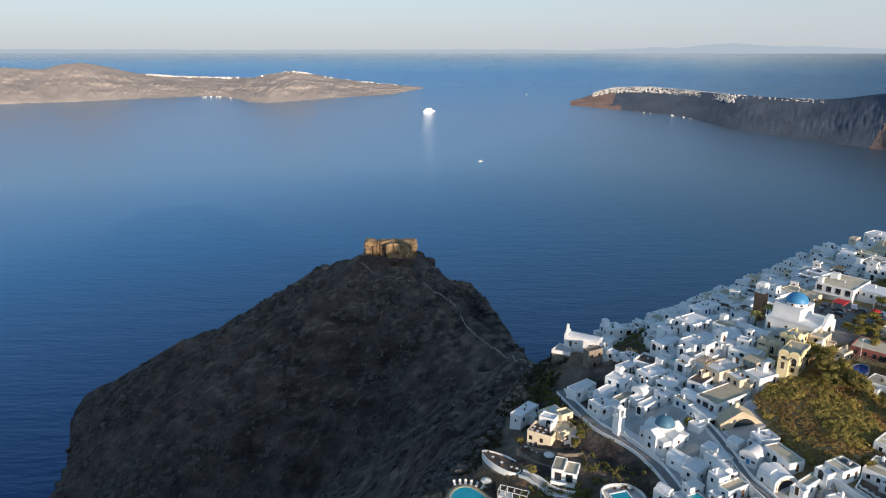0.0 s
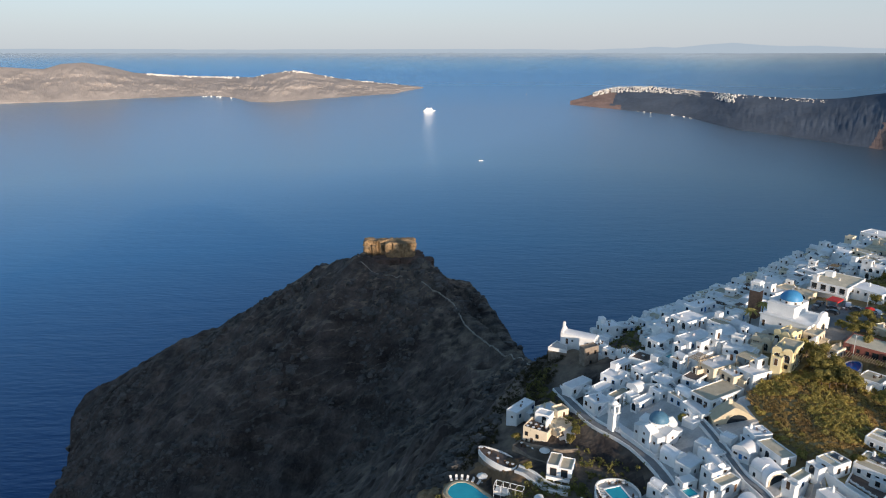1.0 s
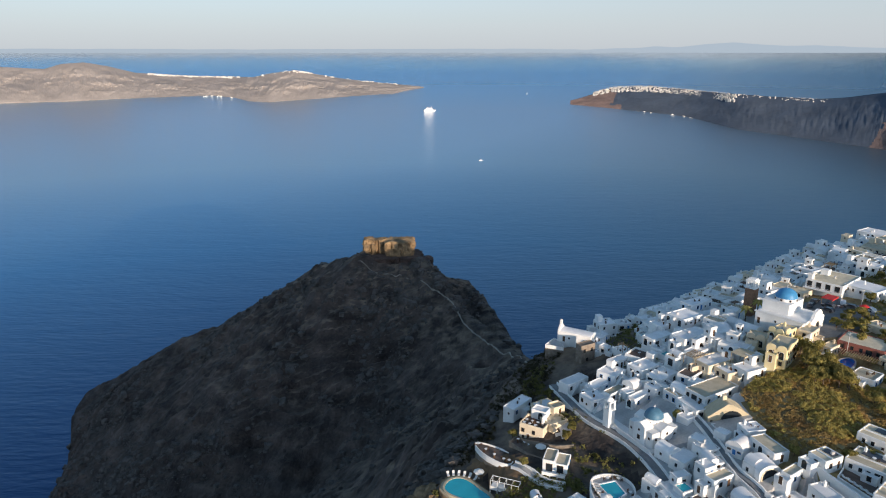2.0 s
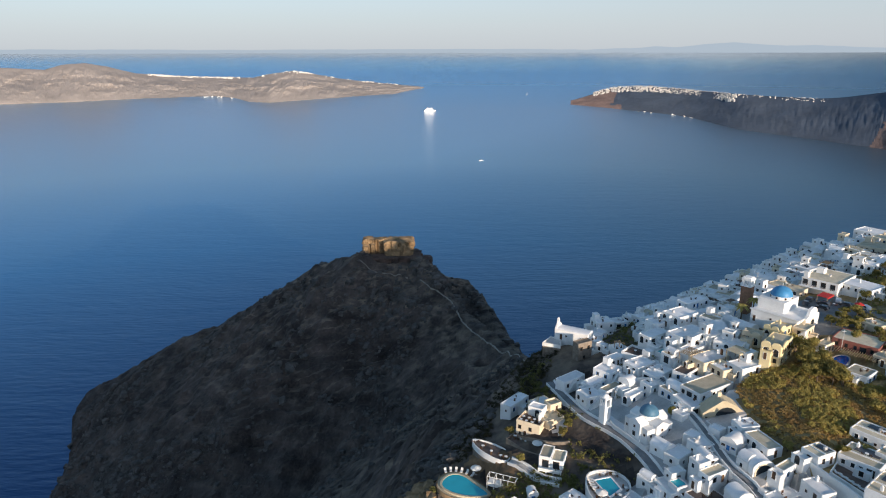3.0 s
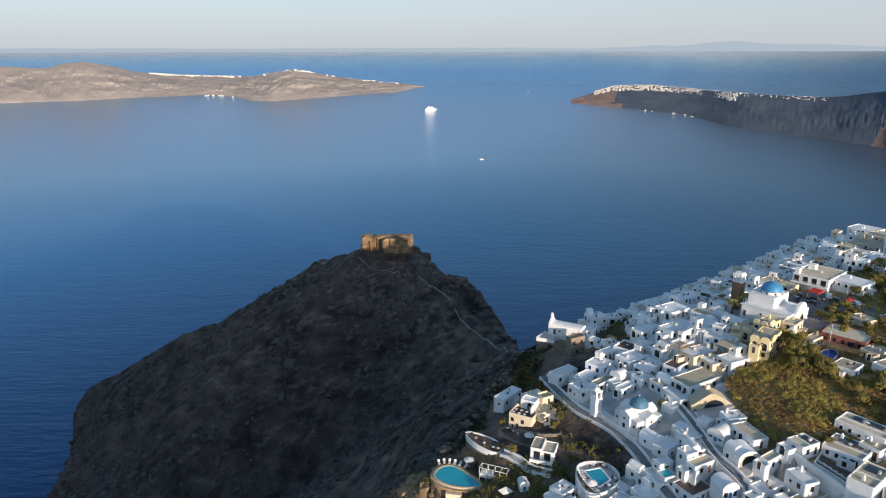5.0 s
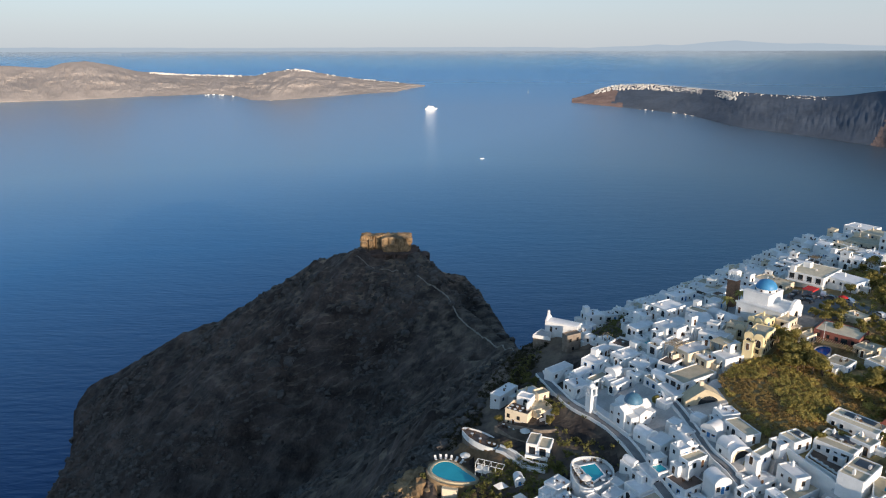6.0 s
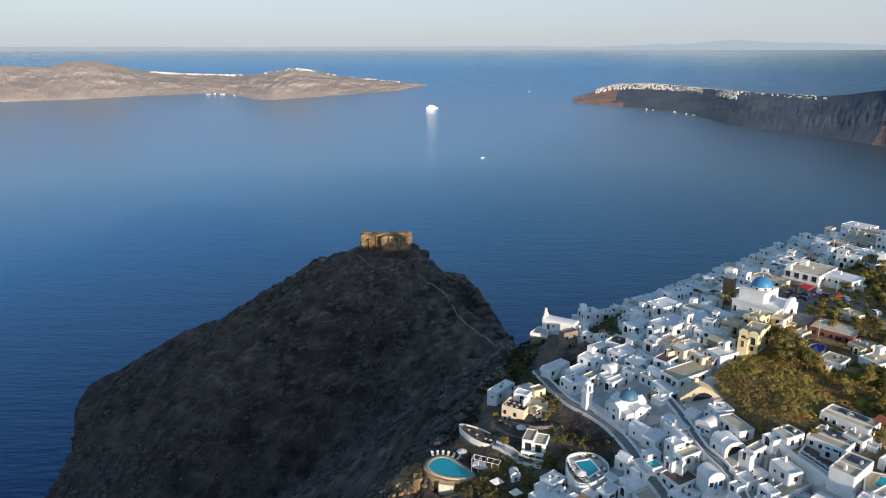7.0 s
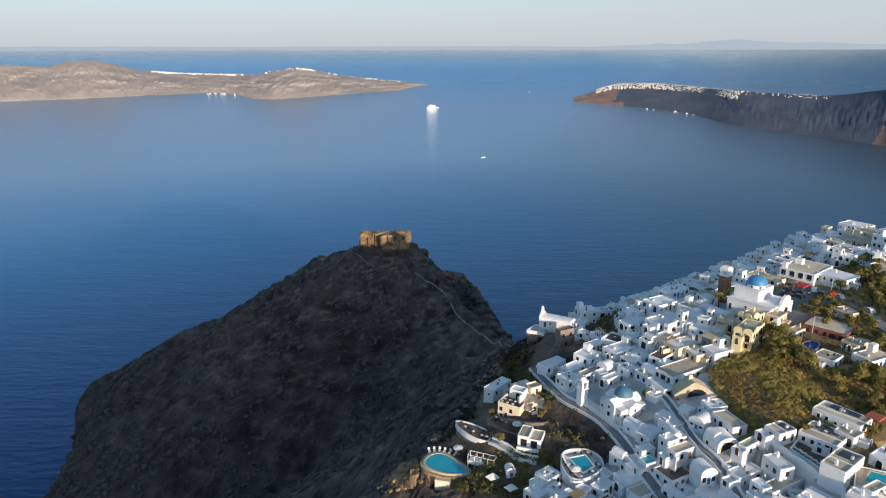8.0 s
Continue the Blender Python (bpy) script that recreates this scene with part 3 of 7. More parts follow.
M_DRY = mat("dry_shrub_leaves", (0.66, 0.4, 0.17), 0.9, 0.35, 0.12, 1.5, 0, color2=(0.48, 0.36, 0.13))
M_SHRUB = mat("olive_shrub_leaves", (0.42, 0.37, 0.105), 0.9, 0.4, 0.22, 1.5, 0, color2=(0.66, 0.53, 0.17))
M_HEATH = mat("dark_heath_leaves", (0.05, 0.046, 0.028), 0.9, 0.4, 0.3, 1.5, 0, color2=(0.1, 0.085, 0.045))
for leaf in (M_LEAF, M_BUSH, M_DRY, M_SHRUB, M_HEATH):
    thin(leaf)
M_EARTH = mat("dry_earth", (0.3, 0.19, 0.09), 0.95, 0.45, 0.15, 1.2, 0.8, 0.3, color2=(0.36, 0.28, 0.13))
M_SCREE = mat("grey_lava_blocks", (0.085, 0.077, 0.07), 0.95, 0.6, 0.2, 1.5, 0.5, 0.2)
# red lava darkened to stand for shade on the summit rock's ledge
M_LEDGE_SHADE = mat("shaded_red_lava", (0.085, 0.06, 0.05), 0.95, 0.5, 0.2, 1.2, 0.8, 0.4)
M_CRAG = mat("ochre_crag", (0.16, 0.105, 0.06), 0.95, 0.5, 0.2, 1.2, 0.8, 0.4)
M_TRACK = mat("worn_path_stone", (0.26, 0.235, 0.2), 0.95, 0.35, 0.3, 2.0, 0.3, 0.05)
WALLS = {"W": M_WHITE, "C": M_CREAM, "Y": M_YELLOW, "M": M_MAROON, "S": M_STONE}
WALL_WORDS = {"W": "whitewashed", "C": "cream-plastered", "Y": "yellow-plastered", "M": "maroon-plastered", "S": "brown stone"}


GXL, GYL, GZL = gx.tolist(), gy.tolist(), GZ.tolist()


def height(x, y):
    """The ground's height, on the mesh as built."""
    i = min(max(bisect(GXL, x) - 1, 0), len(GXL) - 2)
    j = min(max(bisect(GYL, y) - 1, 0), len(GYL) - 2)
    s, t = (x - GXL[i]) / (GXL[i + 1] - GXL[i]), (y - GYL[j]) / (GYL[j + 1] - GYL[j])
    return (GZL[j][i] * (1 - s) + GZL[j][i + 1] * s) * (1 - t) + (GZL[j + 1][i] * (1 - s) + GZL[j + 1][i + 1] * s) * t


def settle_ground():
    """Cuts the slope down to the floors of the houses that stand in it."""
    for x, y, w, d, yaw, z in CUTS:
        c, q = math.cos(radians(yaw)), math.sin(radians(yaw))
        r = 0.5 * math.hypot(w, d) + 2.5
        i0, i1, j0, j1 = bisect(GXL, x - r), bisect(GXL, x + r), bisect(GYL, y - r), bisect(GYL, y + r)
        dx, dy = GX[j0:j1, i0:i1] - x, GY[j0:j1, i0:i1] - y
        near = (np.abs(dx * c + dy * q) < w / 2 + 1.5) & (np.abs(dy * c - dx * q) < d / 2 + 1.5)
        GZ[j0:j1, i0:i1] = np.where(near, np.minimum(GZ[j0:j1, i0:i1], z - 0.05), GZ[j0:j1, i0:i1])
    GZL[:] = GZ.tolist()
    ground.data.vertices.foreach_set("co", np.stack([GX, GY, GZ], -1).reshape(-1))
    ground.data.update()


CUTS = []


def bisect(row, value):
    lo, hi = 0, len(row)
    while lo < hi:
        mid = (lo + hi) // 2
        if value < row[mid]:
            hi = mid
        else:
            lo = mid + 1
    return lo


def part(name, bm, material, parent, label="", m=None, smooth=False):
    """Links a bmesh as one mesh object under a thing or a part."""
    me = bpy.data.meshes.new(name)
    bm.to_mesh(me)
    bm.free()
    me.materials.append(material)
    if smooth:
        me.polygons.foreach_set("use_smooth", np.ones(len(me.polygons), bool))
    return shared(name, me, parent, label, m)


def shared(name, me, parent, label="", m=None):
    ob = new(name, me)
    ob.parent = parent
    if m is not None:
        ob.matrix_basis = m
    return tagged(ob, label)


def thing(name, m, label, category, group=""):
    ob = new(name)
    ob.empty_display_size = 0.5
    ob.matrix_basis = m
    return tagged(ob, label, category, group)


def box(bm, x0, x1, y0, y1, z0, z1, c=0.0):
    """A box; c cuts its upright corners and eases its top edge."""
    if c:
        o = [(x0 + c, y0), (x1 - c, y0), (x1, y0 + c), (x1, y1 - c), (x1 - c, y1), (x0 + c, y1), (x0, y1 - c), (x0, y0 + c)]
    else:
        o = [(x0, y0), (x1, y0), (x1, y1), (x0, y1)]
    prism(bm, o, z0, z1)
    return bm


def prism(bm, outline, z0, z1, top=True, bottom=True):
    lo = [bm.verts.new((x, y, z0)) for x, y in outline]
    hi = [bm.verts.new((x, y, z1)) for x, y in outline]
    n = len(outline)
    for i in range(n):
        bm.faces.new((lo[i], lo[(i + 1) % n], hi[(i + 1) % n], hi[i]))
    if top:
        bm.faces.new(hi)
    if bottom:
        bm.faces.new(lo[::-1])
    return bm


def tube(bm, r0, r1, z0, z1, n=10, x=0.0, y=0.0):
    lo = [bm.verts.new((x + r0 * math.cos(6.2832 * i / n), y + r0 * math.sin(6.2832 * i / n), z0)) for i in range(n)]
    hi = [bm.verts.new((x + r1 * math.cos(6.2832 * i / n), y + r1 * math.sin(6.2832 * i / n), z1)) for i in range(n)]
    for i in range(n):
        bm.faces.new((lo[i], lo[(i + 1) % n], hi[(i + 1) % n], hi[i]))
    bm.faces.new(hi)
    bm.faces.new(lo[::-1])
    return bm


def dome_shape(bm, r, z0, rise, n=24, k=8):
    rings = []
    for j in range(k):
        a = math.pi / 2 * j / k
        rings.append([bm.verts.new((r * math.cos(a) * math.cos(6.2832 * i / n), r * math.cos(a) * math.sin(6.2832 * i / n), z0 + rise * math.sin(a))) for i in range(n)])
    tip = bm.verts.new((0, 0, z0 + rise))
    for a, b in zip(rings, rings[1:]):
        for i in range(n):
            bm.faces.new((a[i], a[(i + 1) % n], b[(i + 1) % n], b[i]))
    for i in range(n):
        bm.faces.new((rings[-1][i], rings[-1][(i + 1) % n], tip))
    return bm


def arch_outline(w, hs, rise, n=18, base=-6.0):
    pts = [(-w / 2, base), (w / 2, base)]
    pts += [(w / 2 * math.cos(math.pi * i / n), hs + rise * math.sin(math.pi * i / n)) for i in range(n + 1)]
    return pts


def along_y(bm, outline, y0, y1):
    """A shape drawn in x and z, carried from y0 to y1."""
    a = [bm.verts.new((x, y0, z)) for x, z in outline]
    b = [bm.verts.new((x, y1, z)) for x, z in outline]
    n = len(outline)
    for i in range(n):
        bm.faces.new((a[i], a[(i + 1) % n], b[(i + 1) % n], b[i]))
    bm.faces.new(a[::-1])
    bm.faces.new(b)
    bmesh.ops.recalc_face_normals(bm, faces=bm.faces)
    return bm


# window and door meshes, facing -y with the foot at the origin, shared by all houses
def opening_meshes(w, h, frame_mat, pane_mat, bar=0.09, arch=False):
    def outline(g):
        if arch:
            return [(-w / 2 + g, g)] + [(w / 2 - g, g)] + [((w / 2 - g) * math.cos(math.pi * i / 8), h - w / 2 + (w / 2 - g) * math.sin(math.pi * i / 8)) for i in range(9)]
        return [(-w / 2 + g, g), (w / 2 - g, g), (w / 2 - g, h - g), (-w / 2 + g, h - g)]
    bm = bmesh.new()
    a, b = outline(0), outline(bar)
    n = len(a)
    rows = [[bm.verts.new((x, y, z)) for x, z in o] for o, y in ((a, 0.02), (a, -0.07), (b, -0.07), (b, 0.0))]
    for p, q in zip(rows, rows[1:]):
        for i in range(n):
            bm.faces.new((p[i], p[(i + 1) % n], q[(i + 1) % n], q[i]))
    bmesh.ops.recalc_face_normals(bm, faces=bm.faces)
    frame_me = bpy.data.meshes.new("window_frame")
    bm.to_mesh(frame_me)
    bm.free()
    frame_me.materials.append(frame_mat)
    bm = bmesh.new()
    along_y(bm, outline(bar * 0.5), -0.03, 0.02)
    pane_me = bpy.data.meshes.new("pane")
    bm.to_mesh(pane_me)
    bm.free()
    pane_me.materials.append(pane_mat)
    return frame_me, pane_me


WINDOW = opening_meshes(0.95, 1.25, M_BROWN, M_GLASS)
WINDOW_W = opening_meshes(0.95, 1.25, M_WHITE, M_GLASS)
WINDOW_B = opening_meshes(0.95, 1.25, M_BLUE, M_GLASS)
SMALL = opening_meshes(0.6, 0.65, M_BROWN, M_GLASS)
WIDE = opening_meshes(1.7, 2.15, M_BROWN, M_GLASS)
DOOR = opening_meshes(1.05, 2.15, M_WHITE, M_BROWN)
DOOR_B = opening_meshes(1.05, 2.15, M_WHITE, M_BLUE)
ARCHED = opening_meshes(1.5, 2.4, M_WHITE, M_GLASS, arch=True)
# wide open arches: a flat dark pane stands in for the shaded hollow
ARCH_HUGE = opening_meshes(4.4, 3.7, M_CREAM, M_GLASS, 0.3, arch=True)
ARCH_CAVE = opening_meshes(6.4, 4.0, M_BEIGE, M_GLASS, 0.3, arch=True)
ARCH_BIG = opening_meshes(3.0, 3.0, M_CREAM, M_GLASS, 0.25, arch=True)


def opening(parent, kind, m, name="window"):
    f = shared(name, kind[0], parent, "", m)
    shared("pane" if name == "window" else "leaf", kind[1], f)
    return f


def face_pose(side, along, z, w, d):
    """Where on a block's side: 0 front (-y), 1 sea side (-x), 2 back, 3 inland."""
    if side == 0:
        return pose(along, -d / 2, z)
    if side == 1:
        return pose(-w / 2, -along, z, 0, 0, -90)
    if side == 2:
        return pose(-along, d / 2, z, 0, 0, 180)
    return pose(w / 2, along, z, 0, 0, 90)


def put_openings(parent, w, d, h, rng, sides=(0, 1), door_side=0, ground=0.0):
    storeys = max(1, int((h + 0.4) / 2.9))
    frame_kind = rng.choice((WINDOW, WINDOW, WINDOW_B, WINDOW_W))
    for side in sides:
        length = w if side in (0, 2) else d
        n = max(1, int((length - 0.8) / 2.0))
        for st in range(storeys):
            for i in range(n):
                a = (i + 0.5) / n * (length - 1.0) - (length - 1.0) / 2 + rng.uniform(-0.25, 0.25)
                z = h - storeys * 2.9 + st * 2.9 + 0.2
                if rng.random() < 0.1:
                    continue
                if st == 0 and side == door_side and i == n // 2 and z > -0.6:
                    opening(parent, rng.choice((DOOR, DOOR_B, DOOR)), face_pose(side, a, max(0, z), w, d), "door")
                elif rng.random() < 0.18 and length > 4:
                    opening(parent, rng.choice((WIDE, ARCHED)), face_pose(side, a, z, w, d))
                else:
                    opening(parent, SMALL if rng.random() < 0.3 else frame_kind, face_pose(side, a, z + 0.8, w, d))


def roof_clutter(ob, w, d, h, rng, wall):
    if rng.random() < 0.65 and min(w, d) > 3.2:
        x, y = rng.uniform(-w / 2 + 0.7, w / 2 - 0.7), rng.uniform(0, d / 2 - 0.7)
        bm = bmesh.new()
        box(bm, x - 0.3, x + 0.3, y - 0.3, y + 0.3, h - 0.1, h + 1.0, 0.06)
        tube(bm, 0.22, 0.18, h + 1.0, h + 1.35, 8, x, y)
        part("chimney", bm, wall, ob)
    if rng.random() < 0.45 and min(w, d) > 4:
        x, y = rng.uniform(-w / 4, w / 4), rng.uniform(-d / 4, d / 4)
        bm = bmesh.new()
        box(bm, x - 0.5, x + 0.5, y - 0.25, y + 0.25, h, h + 0.75, 0.05)
        part("air_conditioner", bm, M_METAL, ob)
    if rng.random() < 0.12 and min(w, d) > 5:
        sx, sy = rng.uniform(1.6, 2.6), rng.uniform(1.6, 2.4)
        x, y = (w / 2 - sx / 2 - 0.4) * rng.choice((-1, 1)), d / 2 - sy / 2 - 0.4
        bm = bmesh.new()
        box(bm, x - sx / 2, x + sx / 2, y - sy / 2, y + sy / 2, h - 0.1, h + 2.2, 0.12)
        part("stair_head", bm, wall, ob)


FOOTPRINTS, PLOTS = [], []  # blocks as centre, size and turn; terraces and pools as outlines
HOUSES = []  # centres and radii, to keep the filling houses off the large ones


def add_annexes(ob, w, d, h, rng, wall):
    """Lower blocks, outside stairs and a porch built on to a house."""
    if rng.random() < 0.6:
        side = rng.choice((0, 1, 1))
        aw, ad, ah = rng.uniform(2.0, 3.4), rng.uniform(1.6, 2.8), h * rng.uniform(0.45, 0.75)
        m = face_pose(side, rng.uniform(-0.25, 0.25) * (w if side == 0 else d), 0, w, d)
        bm = box(bmesh.new(), -aw / 2, aw / 2, -ad, 0.1, -6, ah, 0.12)
        block = part("annex", bm, wall, ob, "", m)
        opening(ob, rng.choice((DOOR, WINDOW, ARCHED)), m @ pose(0, -ad, max(0.0, ah - 2.3)))
        part("annex_parapet", prism_ring(aw, ad, ah), wall, ob, "", m)
    if rng.random() < 0.4 and h > 2.4:
        side = rng.choice((0, 1))
        length = w if side == 0 else d
        n = max(4, min(12, int(h / 0.26)))
        m = face_pose(side, -length / 2 + 0.6, 0, w, d)
        for k in range(n):
            part("stair", box(bmesh.new(), k * 0.3, k * 0.3 + 0.32, -1.0, 0.05, -4, (k + 1) * h / n), M_WHITE, ob, "", m)


def add_upper(ob, w, d, h, rng, wall):
    """What stands on a roof: an upper room, a small barrel vault, a sunk dark yard with a reed shade, solar panels, a low dividing wall."""
    roll = rng.random()
    if roll < 0.3 and min(w, d) > 3.6:
        uw, ud, uh = w * rng.uniform(0.4, 0.6), d * rng.uniform(0.4, 0.6), rng.uniform(2.0, 2.7)
        m = pose((w - uw) / 2 * rng.choice((-0.96, 0.96)), (d - ud) / 2 * rng.choice((0.5, 0.96)), h)
        part("upper_room", box(bmesh.new(), -uw / 2, uw / 2, -ud / 2, ud / 2, -0.1, uh, 0.14), wall, ob, "", m)
        part("upper_parapet", prism_ring(uw, ud, uh), wall, ob, "", m @ pose(0, ud / 2, 0))
        opening(ob, rng.choice((DOOR, WINDOW, ARCHED)) if uh > 2.45 else WINDOW, m @ pose(0, -ud / 2, 0.0 if uh > 2.45 else 0.6))
        opening(ob, SMALL, m @ face_pose(1, 0, 1.0, uw, ud))
    elif roll < 0.5 and min(w, d) > 3.2:
        vw = min(3.2, w * 0.6)
        part("roof_vault", along_y(bmesh.new(), arch_outline(vw, 0.5, vw * 0.42, 12, -0.1), -d / 2 + 0.3, d / 2 - 0.3), M_ROOF_WHITE, ob, "rounded whitewashed vault", pose((w - vw) / 2 * rng.choice((-0.9, 0, 0.9)), 0, h))
    elif roll < 0.66 and min(w, d) > 3.4:
        yw, yd = w * 0.5, d * 0.55
        m = pose(w * 0.14 * rng.choice((-1, 1)), -d * 0.12, h)
        part("roof_yard", box(bmesh.new(), -yw / 2, yw / 2, -yd / 2, yd / 2, 0.0, 0.03), M_BROWN_PAVE, ob, "dark tiled roof yard", m)
        for sx in (-1, 1):
            part("shade_post", box(bmesh.new(), sx * (yw / 2 - 0.1) - 0.05, sx * (yw / 2 - 0.1) + 0.05, -yd / 2, -yd / 2 + 0.1, 0.03, 2.1), M_WOOD, ob, "", m)
        part("reed_shade", box(bmesh.new(), -yw / 2, yw / 2, -yd / 2, yd * 0.2, 2.1, 2.18), rng.choice((M_BROWN, M_WOOD, M_CLOTH)), ob, "", m)
    elif roll < 0.74 and min(w, d) > 4:
        for k in range(2):
            part("solar_panel", box(bmesh.new(), -0.5, 0.5, -0.9, 0.9, 0, 0.06), M_GLASS, ob, "dark solar panel", pose(-0.6 + 1.15 * k, 0, h + 0.35, 24))
    elif min(w, d) > 4:
        part("dividing_wall", box(bmesh.new(), -0.12, 0.12, -d / 2 + 0.28, d / 2 - 0.28, -0.1, rng.uniform(0.5, 1.1)), wall, ob, "", pose(w * rng.uniform(-0.15, 0.15), 0, h))


def prism_ring(aw, ad, z):
    bm = bmesh.new()
    for x0, x1, y0, y1 in ((-aw / 2, aw / 2, -ad, -ad + 0.22), (-aw / 2, -aw / 2 + 0.22, -ad + 0.22, 0), (aw / 2 - 0.22, aw / 2, -ad + 0.22, 0)):
        box(bm, x0, x1, y0, y1, z - 0.1, z + 0.35)
    return bm


ROOF_SEATS = []


def house(x, y, z, w, d, h, yaw, paint="W", roof=None, seed=0, sides=(0, 1), label="", parapet=0.22, foot=7.0, openings=True, arcade=0):
    """A flat-roofed cube of a house: rendered walls with a parapet, a sunk roof, windows, doors and small roof things."""
    rng = random.Random(int(x * 13 + y * 7 + seed))
    words = label or WALL_WORDS[paint] + rng.choice((" cube house with a flat parapet roof", " stepped house with small dark windows", " house with a flat roof terrace"))
    ob = thing("house", pose(x, y, z, 0, 0, yaw), words, "house", "village houses")
    HOUSES.append((x, y, 0.5 * math.hypot(w, d) * 0.85))
    FOOTPRINTS.append((x, y, w, d, yaw))
    CUTS.append((x, y, w, d, yaw, z))
    wall = WALLS[paint]
    c, t = min(0.22, w / 12), 0.28
    def ring(g):
        a, b, k = w / 2 - g, d / 2 - g, c
        return [(-a + k, -b), (a - k, -b), (a, -b + k), (a, b - k), (a - k, b), (-a + k, b), (-a, b - k), (-a, -b + k)]
    bm = bmesh.new()
    levels = [(ring(0), -foot), (ring(0), h + parapet - 0.08), (ring(0.08), h + parapet), (ring(t), h + parapet), (ring(t), h - 0.05)]
    rows = [[bm.verts.new((px, py, pz)) for px, py in o] for o, pz in levels]
    for p, q in zip(rows, rows[1:]):
        for i in range(8):
            bm.faces.new((p[i], p[(i + 1) % 8], q[(i + 1) % 8], q[i]))
    bm.faces.new(rows[0][::-1])
    part("wall", bm, wall, ob)
    bm = bmesh.new()
    prism(bm, ring(t + 0.002), h - 0.2, h)
    part("roof", bm, roof or rng.choice((M_ROOF, M_ROOF_WHITE, M_ROOF_WHITE, M_ROOF_WHITE)), ob)
    for k in range(arcade):
        opening(ob, ARCHED if w / arcade < 3.2 else ARCH_BIG, face_pose(0, (k + 0.5) / arcade * w - w / 2, 0.1, w, d))
    if arcade:
        put_openings(ob, w, d, h, rng, (1,))
    elif openings:
        put_openings(ob, w, d, h, rng, sides)
        add_annexes(ob, w, d, h, rng, wall)
        if not roof and 0.8 * x - 0.6 * y > -58:
            add_upper(ob, w, d, h, rng, wall)
    roof_clutter(ob, w, d, h, rng, wall)
    if openings and min(w, d) > 3.4 and int(x * 31 + y * 17) % 5 < 2:
        ROOF_SEATS.append((x, y, z + h, yaw))
    return ob


def vault_house(x, y, z, w, d, h, yaw, paint="W", seed=0, label="", big_arch=False, foot=6.0):
    """A barrel-vaulted house: an arched front, a rounded roof running back from it, a door between two windows and a fanlight."""
    rng = random.Random(int(x * 17 + y * 5 + seed))
    ob = thing("vaulted_house", pose(x, y, z, 0, 0, yaw), label or WALL_WORDS[paint] + " barrel-vaulted house with an arched front", "house", "village houses")
    HOUSES.append((x, y, 0.5 * math.hypot(w, d) * 0.85))
    FOOTPRINTS.append((x, y, w, d, yaw))
    wall = WALLS[paint]
    rise = w * 0.36
    hs = max(1.2, h - rise)
    part("wall", along_y(bmesh.new(), arch_outline(w, hs, rise, base=-foot), -d / 2, d / 2), wall, ob)
    part("front_coping", along_y(bmesh.new(), arch_outline(w + 0.3, hs, rise + 0.22, base=hs - 0.4), -d / 2 - 0.12, -d / 2 + 0.35), wall, ob)
    bm = bmesh.new()
    o = arch_outline(w + 0.06, hs, rise + 0.05, base=hs - 0.3)
    along_y(bm, o, -d / 2 + 0.36, d / 2 + 0.04)
    part("vault", bm, M_ROOF_WHITE if paint == "W" else wall, ob, "", None)
    if big_arch:
        opening(ob, ARCH_HUGE if w > 5 else ARCH_BIG, pose(0, -d / 2 - 0.13, 0.1), "window")
    else:
        opening(ob, rng.choice((DOOR, DOOR_B)), pose(0, -d / 2, 0.0), "door")
        if w > 3.6:
            for sx in (-1, 1):
                opening(ob, rng.choice((WINDOW, WINDOW_B)), pose(sx * w * 0.3, -d / 2, 0.8))
        opening(ob, SMALL, pose(0, -d / 2, max(2.45, hs)))
    for k in range(int(d / 4)):
        if rng.random() < 0.6:
            opening(ob, SMALL, face_pose(1, -d / 2 + 2 + k * 3.5, max(0.6, hs - 1.2), w, d))
    return ob


def stone_steps(x, y, z, w, n, yaw, label="whitewashed outdoor steps between houses"):
    ob = thing("steps", pose(x, y, z, 0, 0, yaw), label, "steps")
    me = bpy.data.meshes.new("step")
    bm = box(bmesh.new(), -w / 2, w / 2, 0, 0.42, -1.6, 0.17)
    bm.to_mesh(me)
    bm.free()
    me.materials.append(M_WHITE)
    for i in range(n):
        shared("step", me, ob, "", pose(0, i * 0.32, i * 0.17))
    return ob


def low_wall(points, hgt=0.9, t=0.3, material=None, label="low whitewashed terrace wall", name="garden_wall", base=-2.0, lift=0.0):
    """A wall that follows the ground along a line."""
    bm = bmesh.new()
    rows = []
    pts = dense(points, 2.0)
    for i, p in enumerate(pts):
        q = pts[min(i + 1, len(pts) - 1)] - pts[max(i - 1, 0)]
        nrm = np.array([-q[1], q[0]]) / (np.hypot(*q) + 1e-9) * t / 2
        g = height(*p) + lift
        rows.append([bm.verts.new((p[0] + s * nrm[0], p[1] + s * nrm[1], g + zz)) for s, zz in ((-1, base), (-1, hgt), (1, hgt), (1, base))])
    for a, b in zip(rows, rows[1:]):
        for i in range(3):
            bm.faces.new((a[i], b[i], b[i + 1], a[i + 1]))
    bm.faces.new(rows[0][::-1])
    bm.faces.new(rows[-1])
    bmesh.ops.recalc_face_normals(bm, faces=bm.faces)
    me = bpy.data.meshes.new(name)
    bm.to_mesh(me)
    bm.free()
    me.materials.append(material or M_WHITE)
    return tagged(new(name, me), label, "wall")


